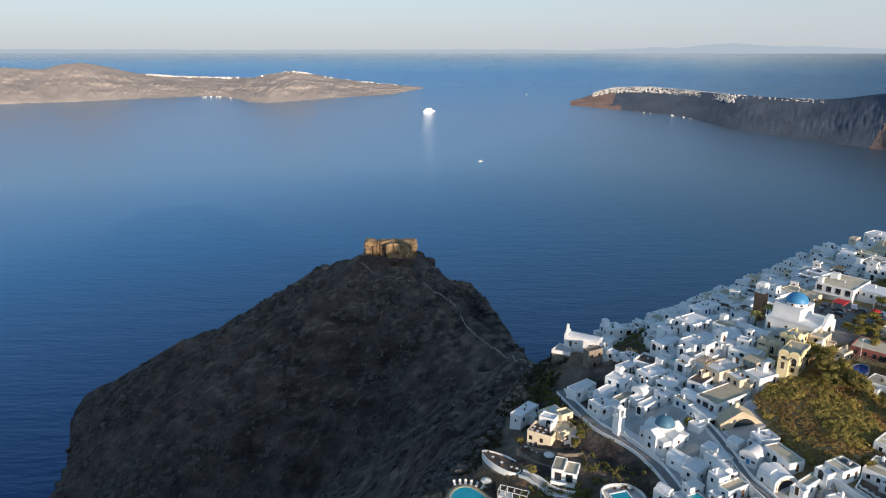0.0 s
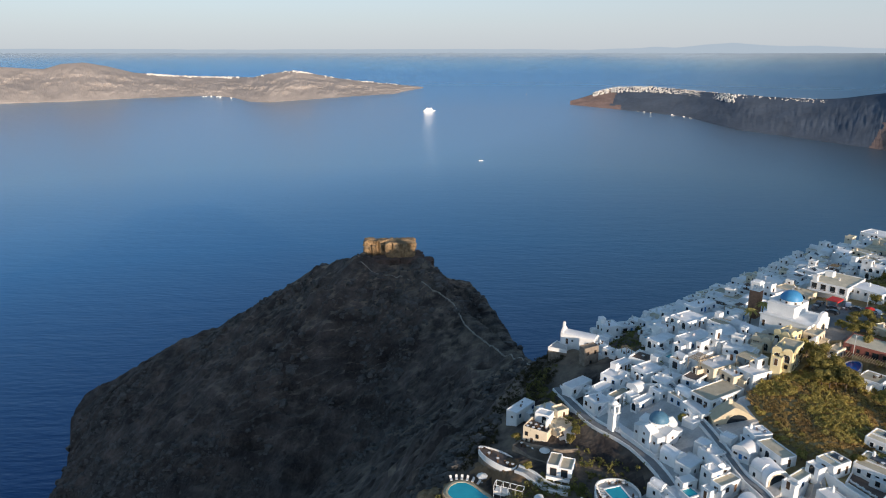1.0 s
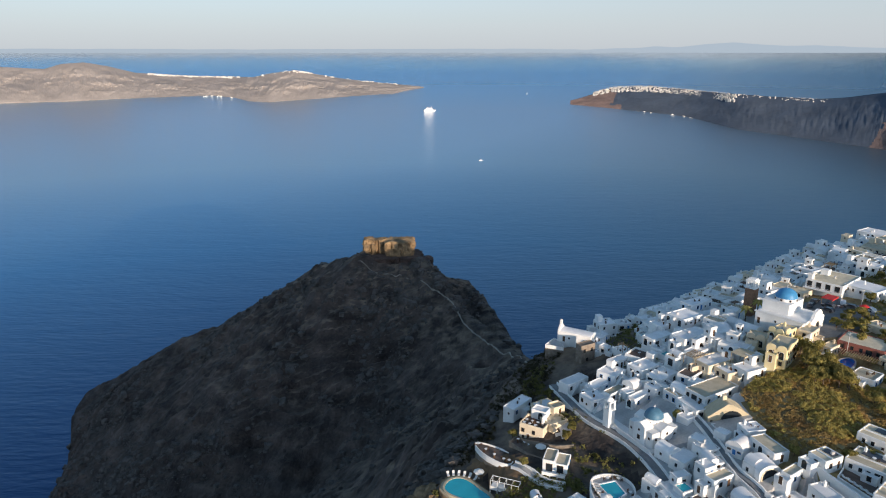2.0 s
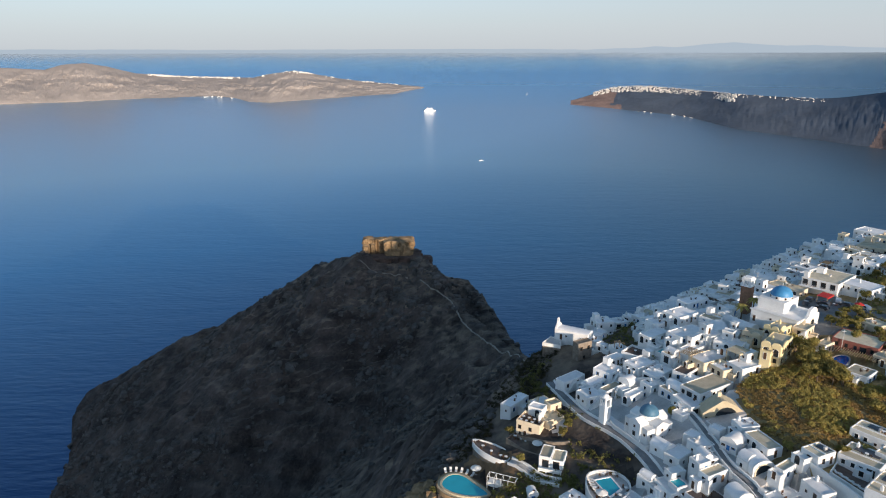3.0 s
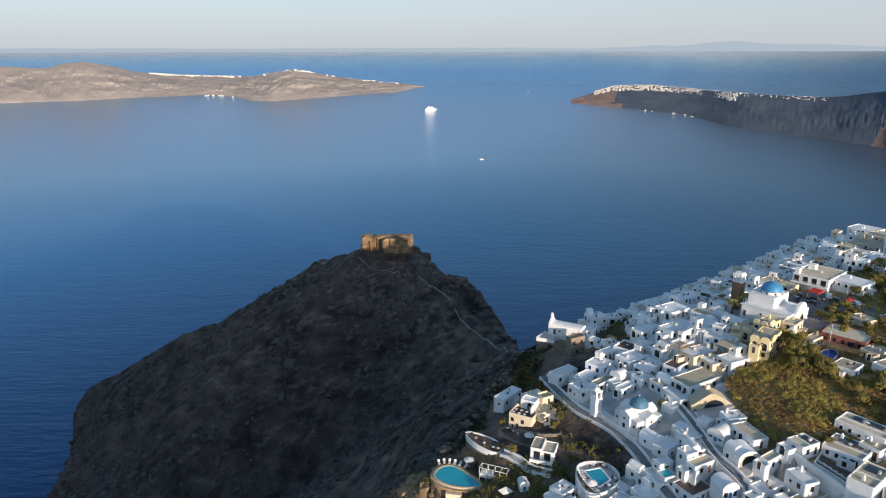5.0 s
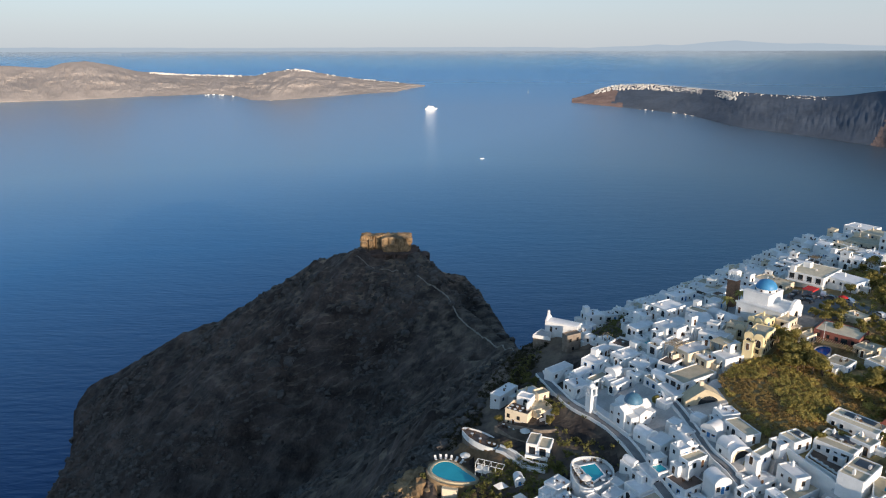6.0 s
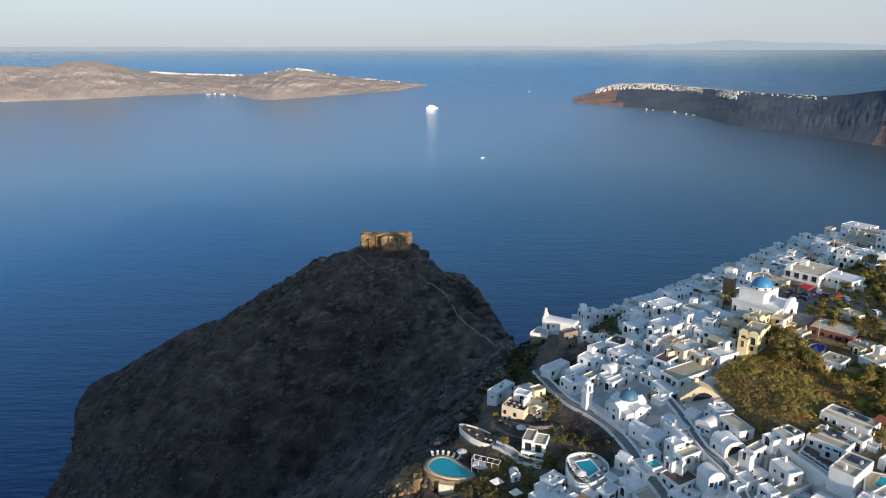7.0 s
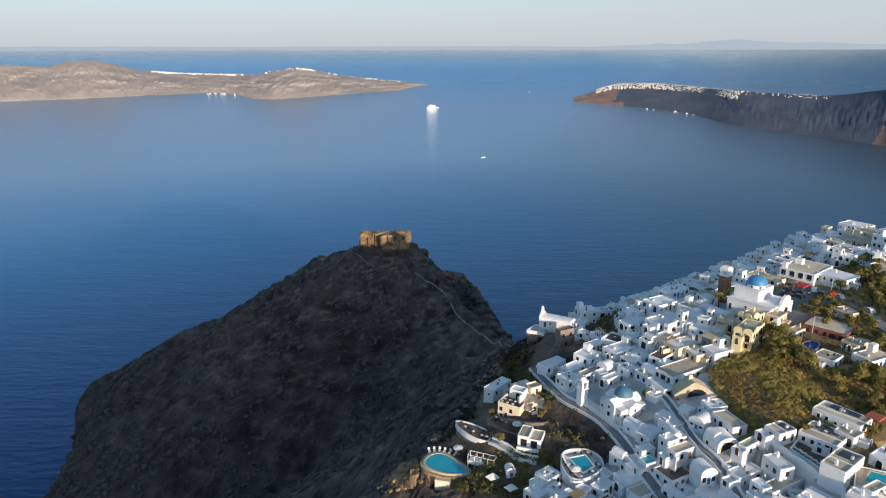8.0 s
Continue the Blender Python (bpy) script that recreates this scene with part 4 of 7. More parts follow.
def dense(points, step):
    """A smooth line through points, in even steps."""
    P = [np.array(p, float) for p in points]
    out = []
    for i in range(len(P) - 1):
        a, b, c, d = P[max(i - 1, 0)], P[i], P[i + 1], P[min(i + 2, len(P) - 1)]
        n = max(1, int(np.linalg.norm((c - b)[:2]) / step))
        for k in range(n):
            s = k / n
            out.append(0.5 * (2 * b + (c - a) * s + (2 * a - 5 * b + 4 * c - d) * s * s + (3 * b - a - 3 * c + d) * s ** 3))
    out.append(P[-1])
    return out


LANES = []


def lane(points, width, label, material=None, walls=True, lift=0.25, worn=0.0):
    full = width
    pts = dense(points, 1.5)
    bm = bmesh.new()
    rows = []
    for i, p in enumerate(pts):
        q = pts[min(i + 1, len(pts) - 1)] - pts[max(i - 1, 0)]
        width = full * (1 - worn * (0.5 + 0.5 * math.sin(i * 2.4 + 1.7 * math.sin(i * 0.9))))
        nrm = np.array([-q[1], q[0]]) / (np.hypot(*q) + 1e-9) * width / 2
        g = max(height(p[0] + s * nrm[0], p[1] + s * nrm[1]) for s in (-1, 0, 1)) + lift
        rows.append([bm.verts.new((p[0] + s * nrm[0], p[1] + s * nrm[1], g + zz)) for s, zz in ((-1, -3), (-1, 0), (1, 0), (1, -3))])
        LANES.append((p[0], p[1], width / 2 + 1.0))
    for a, b in zip(rows, rows[1:]):
        for i in range(3):
            bm.faces.new((a[i], b[i], b[i + 1], a[i + 1]))
    bmesh.ops.recalc_face_normals(bm, faces=bm.faces)
    me = bpy.data.meshes.new("lane")
    bm.to_mesh(me)
    bm.free()
    me.materials.append(material or M_LANE)
    ob = tagged(new("lane", me), label, "lane", kind="structure")
    if walls:
        for sgn in (-1, 1):
            line = []
            for i in range(0, len(pts), 3):
                q = pts[min(i + 1, len(pts) - 1)] - pts[max(i - 1, 0)]
                nrm = np.array([-q[1], q[0]]) / (np.hypot(*q) + 1e-9) * (width / 2 + 0.2)
                line.append(pts[i] + sgn * nrm)
            if len(line) > 2:
                low_wall(line, 0.65 + lift, 0.3)
    return ob


def rounded(outline, times=2):
    """The same outline with its corners worn round."""
    for _ in range(times):
        outline = [q for (ax, ay), (bx, by) in zip(outline, outline[1:] + outline[:1]) for q in ((ax * 0.75 + bx * 0.25, ay * 0.75 + by * 0.25), (ax * 0.25 + bx * 0.75, ay * 0.25 + by * 0.75))]
    return outline


def terrace(outline, z, label, material=None, wall=M_WHITE, rim=0.8, depth=6.0, footing=None):
    """A level terrace on retaining walls, with a low parapet round it."""
    cx, cy = sum(p[0] for p in outline) / len(outline), sum(p[1] for p in outline) / len(outline)
    loc = [(p[0] - cx, p[1] - cy) for p in outline]
    area = sum(a[0] * b[1] - b[0] * a[1] for a, b in zip(loc, loc[1:] + loc[:1]))
    if area < 0:
        loc = loc[::-1]
    HOUSES.append((cx, cy, max(math.hypot(*p) for p in loc) * 0.75))
    PLOTS.append(tuple(outline))
    ob = thing("terrace", pose(cx, cy, z), label, "terrace")
    part("paving", prism(bmesh.new(), loc, -0.3, 0.0), material or M_PAVE, ob)
    bm = bmesh.new()
    n = len(loc)
    def grown(g):
        return [(p[0] * (1 + g / max(1e-6, math.hypot(*p))), p[1] * (1 + g / max(1e-6, math.hypot(*p)))) for p in loc]
    rows = [[bm.verts.new((a, b, zz)) for a, b in o] for o, zz in ((grown(0.3), -depth), (grown(0.3), rim), (grown(0.003), rim), (grown(0.003), -0.4))]
    for p, q in zip(rows, rows[1:]):
        for i in range(n):
            bm.faces.new((p[i], p[(i + 1) % n], q[(i + 1) % n], q[i]))
    part("parapet", bm, wall, ob)
    if footing:
        part("footing", prism(bmesh.new(), grown(0.1), -footing[1], -depth + 0.05), footing[0], ob, "rough stone retaining wall")
    return ob


def pool(outline, z, label, water=None, deck=None, rim=0.5, depth=4.0):
    cx, cy = sum(p[0] for p in outline) / len(outline), sum(p[1] for p in outline) / len(outline)
    loc = [(p[0] - cx, p[1] - cy) for p in outline]
    if sum(a[0] * b[1] - b[0] * a[1] for a, b in zip(loc, loc[1:] + loc[:1])) < 0:
        loc = loc[::-1]
    ob = thing("swimming_pool", pose(cx, cy, z), label, "pool")
    HOUSES.append((cx, cy, max(math.hypot(*p) for p in loc) + 1))
    PLOTS.append(tuple(outline))
    part("water", prism(bmesh.new(), loc, -1.2, 0.0), water or M_TURQ, ob)
    bm = bmesh.new()
    n = len(loc)
    def grown(g):
        return [(p[0] * (1 + g / max(1e-6, math.hypot(*p))), p[1] * (1 + g / max(1e-6, math.hypot(*p)))) for p in loc]
    rows = [[bm.verts.new((a, b, zz)) for a, b in o] for o, zz in ((grown(rim), -depth), (grown(rim), 0.15), (grown(0.003), 0.15), (grown(0.003), -1.3))]
    for p, q in zip(rows, rows[1:]):
        for i in range(n):
            bm.faces.new((p[i], p[(i + 1) % n], q[(i + 1) % n], q[i]))
    part("coping", bm, deck or M_WHITE, ob)
    return ob


def make_lounger():
    ob = thing("sun_lounger", pose(0, 0, -500), "white cushioned sun lounger on a terrace", "lounger", "sun loungers")
    part("frame", box(bmesh.new(), -0.34, 0.34, -0.95, 0.95, 0.22, 0.3), M_WOOD, ob)
    for sx in (-0.28, 0.28):
        for sy in (-0.8, 0.8):
            part("leg", box(bmesh.new(), sx - 0.04, sx + 0.04, sy - 0.04, sy + 0.04, 0, 0.22), M_WOOD, ob)
    part("mattress", box(bmesh.new(), -0.33, 0.33, -0.93, 0.35, 0.3, 0.42, 0.04), M_CLOTH, ob)
    bm = box(bmesh.new(), -0.33, 0.33, 0.0, 0.7, 0.0, 0.12, 0.04)
    part("backrest", bm, M_CLOTH, ob, "", pose(0, 0.33, 0.32, 42))
    return ob


def make_umbrella(cloth, words):
    ob = thing("parasol", pose(0, 0, -500), words, "parasol", "parasols")
    part("pole", tube(bmesh.new(), 0.04, 0.03, 0, 2.5, 8), M_WOOD, ob)
    bm = bmesh.new()
    tip = bm.verts.new((0, 0, 2.75))
    rim = [bm.verts.new((1.5 * math.cos(math.pi / 4 * i), 1.5 * math.sin(math.pi / 4 * i), 2.15)) for i in range(8)]
    low = [bm.verts.new((1.5 * math.cos(math.pi / 4 * i), 1.5 * math.sin(math.pi / 4 * i), 1.98)) for i in range(8)]
    for i in range(8):
        bm.faces.new((rim[i], rim[(i + 1) % 8], tip))
        bm.faces.new((low[i], low[(i + 1) % 8], rim[(i + 1) % 8], rim[i]))
    part("canopy", bm, cloth, ob)
    part("base", tube(bmesh.new(), 0.3, 0.26, 0, 0.1, 10), M_METAL, ob)
    return ob


def make_table():
    ob = thing("table_set", pose(0, 0, -500), "small white terrace table with two dark chairs", "table", "terrace tables")
    part("tabletop", tube(bmesh.new(), 0.45, 0.45, 0.7, 0.75, 12), M_WHITE, ob)
    part("leg", tube(bmesh.new(), 0.05, 0.05, 0, 0.7, 8), M_METAL, ob)
    for s in (-1, 1):
        o = [(-0.22, 0), (-0.18, 0), (-0.18, 0.4), (0.18, 0.4), (0.18, 0), (0.22, 0), (0.22, 0.9), (0.18, 0.9), (0.18, 0.46), (-0.22, 0.46)]
        bm = along_y(bmesh.new(), [(s * (0.85 + ox), oz) for ox, oz in o][::s], -0.22, 0.22)
        part("chair", bm, M_BROWN, ob, "dark wooden chair")
    return ob


def blank_and_place(made, rows):
    """Moves the first, copies the rest."""
    for i, m in enumerate(rows):
        if i == 0:
            made.matrix_basis = m
        else:
            copy_thing(made, m)


def leaf_cloud(verts, faces, cx, cy, cz, rx, ry, rz, n, size, rng, hollow=0.35, loose=0.7):
    """Leaf clumps over the rounded lobes of an uneven crown, most of them facing outwards."""
    lobes = [(rng.uniform(-0.5, 0.5), rng.uniform(-0.5, 0.5), rng.uniform(-0.45, 0.55), rng.uniform(0.25, 0.62)) for _ in range(9)]
    for _ in range(n):
        lx, ly, lz, lr = rng.choice(lobes)
        a, b = rng.uniform(0, 6.283), math.acos(rng.uniform(-0.75, 1))
        r = lr * (hollow + (1 - hollow) * rng.random() ** 0.4 + 0.25 * rng.random() ** 6)
        way = Vector((math.sin(b) * math.cos(a), math.sin(b) * math.sin(a), math.cos(b)))
        p = Vector((cx + rx * (lx + r * way.x), cy + ry * (ly + r * way.y), cz + rz * (lz + r * way.z)))
        s = size * rng.uniform(0.6, 1.3)
        face = Vector((way.x / rx, way.y / ry, way.z / rz)).normalized() + loose * Vector((rng.uniform(-1, 1), rng.uniform(-1, 1), rng.uniform(-1, 1)))
        q = face.to_track_quat("Z", "Y").to_matrix() @ Euler((0, 0, rng.uniform(0, 6.283))).to_matrix()
        k = len(verts)
        for ax, ay, az in ((-1, -0.6, 0), (0.2, -1, 0.2), (1, 0.5, 0), (-0.3, 1, -0.15)):
            verts.append(tuple(p + q @ Vector((ax * s, ay * s, az * s))))
        faces.append((k, k + 1, k + 2, k + 3))


def leaf_mesh(name, verts, faces, material):
    me = bpy.data.meshes.new(name)
    me.from_pydata(verts, [], faces)
    me.materials.append(material)
    return me


def tree(x, y, hgt, spread, seed, label="leafy green garden tree beside the houses", leaf=None, n=900):
    rng = random.Random(seed)
    z = height(x, y)
    ob = thing("tree", pose(x, y, z - 0.2), label, "tree")
    bm = tube(bmesh.new(), 0.2, 0.12, -0.5, hgt * 0.45, 8)
    for k in range(5):
        a = k * 1.26 + rng.uniform(-0.3, 0.3)
        base, tip = Vector((0, 0, hgt * rng.uniform(0.25, 0.45))), Vector((math.cos(a) * spread * 0.5, math.sin(a) * spread * 0.5, hgt * rng.uniform(0.55, 0.8)))
        side = Vector((-math.sin(a), math.cos(a), 0)) * 0.06
        up = Vector((0, 0, 0.06))
        lo = [bm.verts.new(base + o) for o in (side, up, -side, -up)]
        hi = [bm.verts.new(tip + o * 0.4) for o in (side, up, -side, -up)]
        for i in range(4):
            bm.faces.new((lo[i], lo[(i + 1) % 4], hi[(i + 1) % 4], hi[i]))
    part("trunk", bm, M_BARK, ob)
    v, f = [], []
    leaf_cloud(v, f, 0, 0, hgt * 0.68, spread * 0.62, spread * 0.62, hgt * 0.36, n, 0.2, rng)
    shared("crown", leaf_mesh("crown", v, f, leaf or M_LEAF), ob)
    return ob


def palm(x, y, hgt, seed, label="palm tree with drooping green fronds"):
    rng = random.Random(seed)
    ob = thing("palm_tree", pose(x, y, height(x, y) - 0.2), label, "tree")
    part("trunk", tube(bmesh.new(), 0.24, 0.17, -0.5, hgt, 10), M_BARK, ob)
    for k in range(18):
        a, e = k * 6.2832 / 9 + rng.uniform(-0.2, 0.2), (0.75 if k < 9 else 0.15) + rng.uniform(-0.15, 0.15)
        v, f = [], []
        for s in range(9):
            t = s / 8
            r, zz = 2.6 * t * math.cos(e * (1 - 0.4 * t)), hgt + 2.2 * t * math.sin(e) - 2.0 * t * t
            wd = 0.42 * math.sin(math.pi * min(1, t * 0.9 + 0.1)) + 0.03
            c = Vector((math.cos(a) * r, math.sin(a) * r, zz))
            sd = Vector((-math.sin(a), math.cos(a), 0)) * wd
            v += [tuple(c + sd - Vector((0, 0, wd * 0.5))), tuple(c), tuple(c - sd - Vector((0, 0, wd * 0.5)))]
        for s in range(8):
            f += [(3 * s, 3 * s + 1, 3 * s + 4, 3 * s + 3), (3 * s + 1, 3 * s + 2, 3 * s + 5, 3 * s + 4)]
        shared("frond", leaf_mesh("frond", v, f, M_SHRUB), ob)
    return ob


def boulder(x, y, z, sx, sy, sz, seed, material=None, label="weathered tan lava boulder", name="boulder"):
    bm = bmesh.new()
    bmesh.ops.create_icosphere(bm, subdivisions=2, radius=1.0)
    for v in bm.verts:
        p = v.co.copy()
        k = 1 + 0.5 * noise.noise(p * 1.3 + Vector((seed, 0, 0))) + 0.16 * noise.noise(p * 3.1 + Vector((0, seed, 0)))
        v.co = Vector((p.x * sx, p.y * sy, p.z * sz)) * k
    me = bpy.data.meshes.new(name)
    bm.to_mesh(me)
    bm.free()
    me.materials.append(material or M_TAN)
    ob = new(name, me)
    ob.matrix_basis = pose(x, y, z)
    return tagged(ob, label, "rock")

# ---- ground cover ----
GARDEN = ((82, 163), (95, 171), (100, 176), (112, 160), (124, 150), (122, 134), (96, 131), (86, 133), (81, 143))
BANK = ((36.5, 172), (39.8, 172), (41, 168.4), (43.1, 164.3), (47.1, 158.9), (50, 154), (52.4, 147.4), (54, 141.4), (55, 138), (50, 139), (41, 145.5), (35.5, 147.5))
SCRUB = ((55, 205), (58, 214), (63, 223), (70, 236), (75, 233), (70, 217), (67, 207), (71.5, 200.5), (70.5, 196), (64, 198.5))
CHURCH_YARD = ((47, 169), (48.5, 158), (53.5, 147.5), (61.5, 150), (64, 163), (59, 173))


def inside(x, y, poly):
    """Which points lie inside an outline; works on arrays."""
    x, y = np.asarray(x, float), np.asarray(y, float)
    hit = np.zeros(np.shape(x), bool)
    for (ax, ay), (bx, by) in zip(poly, poly[1:] + poly[:1]):
        cross = (ay > y) != (by > y)
        with np.errstate(divide="ignore", invalid="ignore"):
            hit ^= cross & (x < (bx - ax) * (y - ay) / ((by - ay) if by != ay else 1e-9) + ax)
    return hit


def built_up(x, y):
    """Where the village stands."""
    u, v = 0.8 * x - 0.6 * y, 0.6 * x + 0.8 * y
    a = (v > 193) & (v < 302) & (u > np.interp(v, (193, 215, 240, 300), (-84, -88, -86, -74))) & (u < np.interp(v, (193, 240, 300), (-32, -40, -30)))
    b = (v >= 300) & (v < 362) & (u > -64) & (u < 0)
    c = (v > 150) & (v <= 195) & (u > -72) & (u < np.interp(v, (150, 166, 175), (-14, -24, -30)))
    d = (v > 108) & (v <= 152) & (u > np.interp(v, (108, 150), (-52, -48))) & (u < 14)
    return (a | b | c | d) & ~inside(x, y, SCRUB) & ~inside(x, y, GARDEN) & ~inside(x, y, BANK)


PLAZA = ((113, 186), (122, 187), (131, 192), (141, 201), (142, 222), (132, 222), (122, 214), (118, 206))
for extra in (M_PAVE, M_EARTH, M_CRAG, M_LANE):
    ground.data.materials.append(extra)
mx, my = (GX[:-1, :-1] + GX[1:, 1:]) / 2, (GY[:-1, :-1] + GY[1:, 1:]) / 2
mu, mv = 0.8 * mx - 0.6 * my, 0.6 * mx + 0.8 * my
cover = np.zeros(mx.shape, np.int32)
cover[(mu > -34) & (mv < 380) & (mv > 20)] = 2
cover[built_up(mx, my)] = 1
cover[(mu > -99) & (mu < -62) & (mv < 140) & (mv > 60) & (vnoise(mx, my, 9, 3, 61) > -0.05)] = 3
cover[inside(mx, my, BANK)] = 0
cover[inside(mx, my, PLAZA)] = 4
ground.data.polygons.foreach_set("material_index", cover.reshape(-1))

# ---- the summit rock ----


def rock_mass(cx, cy, rx, ry, z0, z1, seed, square=3.4, fissure=0.2, turn=0.0, top=0.7, cap=0.86):
    """One weathered block: upright walls split by fissures and beds, a broken flat top."""
    n, k = 150, 34
    a = np.linspace(0, 2 * np.pi, n, endpoint=False)
    rows = []
    for j in range(k):
        f = j / (k - 1)
        flat = min(1.0, f / cap)
        r = 1.0 if f <= cap else 1.0 - (f - cap) / (1 - cap) * 0.985
        ce, se = np.cos(a), np.sin(a)
        s = (np.abs(ce) ** square + np.abs(se) ** square) ** (-1 / square)
        zr = np.full(n, z0 + (z1 - z0) * flat)
        split = -fissure * np.maximum(0, 1 - np.abs(vnoise(a * 6, zr * 0.06, 1.0, 2, seed)) * 6)
        bed = 0.05 * np.sign(vnoise(np.full(n, 3.0), zr, 1.5, 2, seed + 4)) * (0.5 + 0.5 * vnoise(a * 4, zr * 0.2, 1.0, 2, seed + 6))
        lump = 0.12 * vnoise(a * 5, zr * 0.35, 1.3, 4, seed + 8)
        x, y = s * ce * rx * r * (1 + split + bed + lump), s * se * ry * r * (1 + 1.4 * (split + bed + lump))
        z = zr + top * vnoise(x, y, 5, 4, seed + 2) * (2.0 if f > 0.6 else 0.5)
        c, q = math.cos(radians(turn)), math.sin(radians(turn))
        rows.append(np.stack([cx + x * c - y * q, cy + x * q + y * c, z], -1))
    co = np.concatenate(rows)
    i = np.arange(n * k).reshape(k, n)
    nxt = np.roll(i, -1, axis=1)
    return co, np.stack([i[:-1], nxt[:-1], nxt[1:], i[1:]], -1).reshape(-1, 4)


def summit_rock():
    """A castle of a rock: a ledge below coloured dark for shade, a broad block standing forward, a lower set-back wall
    with a pillar beside it.
    """
    masses = (rock_mass(-33.5, 458, 19.5, 12.5, 272, 283.4, 3, 3.0, 0.1, top=0.5),
              rock_mass(-29.5, 457.5, 10.4, 8.0, 282.6, 293.6, 12, 4.5, 0.12, 2),
              rock_mass(-47.0, 463.5, 9.0, 6.0, 282.4, 292.8, 25, 4.0, 0.2, -4),
              rock_mass(-47.5, 456.2, 1.7, 2.2, 282.4, 291.2, 38, 3.0, 0.25),
              rock_mass(-52.6, 457.4, 2.6, 3.2, 281.5, 289.0, 51, 3.0, 0.25),
              rock_mass(-10.5, 457.0, 4.6, 5.5, 272, 280.6, 64, 3.0, 0.2))
    co, quads, at = [], [], 0
    for c, q in masses:
        co.append(c)
        quads.append(q + at)
        at += len(c)
    ob = new("summit_rock", mesh_from_arrays("summit_rock", np.concatenate(co), np.concatenate(quads), M_TAN))
    ob.data.materials.append(M_LEDGE_SHADE)
    which = np.concatenate([np.full(len(q), 1 if k in (0, 5) else 0, np.int32) for k, (c, q) in enumerate(masses)])
    ob.data.polygons.foreach_set("material_index", which)
    tagged(ob, "block-shaped tan rock stack on the headland summit", "rock")


summit_rock()
rng = random.Random(5)
for i in range(26):
    a = rng.uniform(0, 6.283)
    x, y = -36 + 24 * math.cos(a) * rng.uniform(0.8, 1.3), 455 + 15 * math.sin(a) * rng.uniform(0.8, 1.3)
    boulder(x, y, height(x, y) + 0.2, rng.uniform(0.5, 1.2), rng.uniform(0.5, 1.2), rng.uniform(0.4, 0.9), i, M_SCREE, "dark fallen rock below the summit stack")

lane(((-13.7, 421), (-4, 407), (5.4, 395.6), (9.7, 384.7), (15.7, 365.5), (23.6, 350), (30, 337), (34.7, 323), (38, 300), (41, 275), (42, 250), (41, 225)), 0.9, "pale worn footpath over the dark headland", M_TRACK, False, 0.35, 0.75)
lane(((-56, 443), (-42, 434.5), (-28, 431), (-22, 428)), 0.6, "narrow pale footpath below the summit rock", M_TRACK, False, 0.35, 0.75)



def scree(name, count, seed, label, least=0.3, most=1.8, area=(-300, 45, 250, 500), gap=0.05, material=M_SCREE, inner=-105, outer=-900):
    """Loose blocks and small outcrops over the headland's near face, too many to count."""
    rng = np.random.RandomState(seed)
    x, y = rng.uniform(area[0], area[1], count * 6), rng.uniform(area[2], area[3], count * 6)
    keep = (0.8 * x - 0.6 * y < inner) & (0.8 * x - 0.6 * y > outer) & (vnoise(x, y, 35, 3, 51 + seed) > gap)
    x, y = x[keep][:count], y[keep][:count]
    z = ground_height(x, y)
    keep = z > 4
    verts, faces = [], []
    for px, py, pz in zip(x[keep], y[keep], z[keep]):
        s, k = least + (most - least) * rng.rand() ** 3, len(verts)
        sx, sy = rng.uniform(0.7, 1.5), rng.uniform(0.7, 1.2)
        for zz, g in ((-0.5, 1.0), (0.45, 0.95), (0.8, 0.55)):
            for a in range(5):
                t = a * 1.2566 + rng.uniform(-0.4, 0.4)
                r = s * g * rng.uniform(0.7, 1.3)
                verts.append((px + r * sx * math.cos(t), py + r * sy * math.sin(t), pz + s * zz * rng.uniform(0.7, 1.2)))
        for q in (k, k + 5):
            faces += [(q + a, q + (a + 1) % 5, q + 5 + (a + 1) % 5, q + 5 + a) for a in range(5)]
        faces.append(tuple(k + 10 + a for a in range(5)))
    me = bpy.data.meshes.new(name)
    me.from_pydata(verts, [], faces)
    me.materials.append(material)
    return tagged(new(name, me), label, "rocks", kind="stuff")


scree("scree", 5200, 8, "loose grey lava blocks scattered over the slope")
scree("outcrops", 700, 9, "larger dark lava outcrops over the headland", 1.0, 3.4, gap=0.12)
scree("summit_outcrops", 340, 10, "pale broken rocks on the upper headland", 0.6, 2.6, (-80, 20, 385, 455), -0.1)
scree("rim_crags", 420, 12, "pale rough rocks along the rim below the hotel", 0.4, 1.9, (-25, 45, 150, 225), -0.25, M_SCREE, -95, -114)
scree("ochre_crags", 260, 11, "sunlit ochre crags on the slope below the pool", 0.5, 2.3, (-16, -1, 132, 160), -0.2, M_TAN, -88)

# ---- lanes ----
lane(((36, 190), (39.6, 173.5), (41, 168.4), (43.1, 164.3), (47.1, 158.9), (50, 154), (52.4, 147.4), (54, 141.4), (55.3, 134.9), (56.9, 128.9), (58.4, 123.6), (61, 112)), 2.0, "grey stone-paved lane between white walls")
lane(((58, 195), (61.2, 186.4), (64.1, 179.9), (66.4, 172.5), (66.5, 163.8), (67.8, 154.9), (68.6, 146.3), (69.2, 140.3), (69.6, 133.2), (71.4, 128.4), (72.7, 122.7), (74.5, 112)), 1.3, "narrow grey stepped lane between houses")
lane(((20.1, 155.3), (22.6, 153.0), (25.2, 149.4), (27.8, 146.7), (32, 144.5)), 1.6, "curved pale terrace walk", M_PAVE)
lane(((142.9, 212), (142.5, 201), (142, 190.7), (141.4, 180.9), (143, 165)), 5.0, "grey asphalt village road", M_LANE, False)

# ---- churches ----


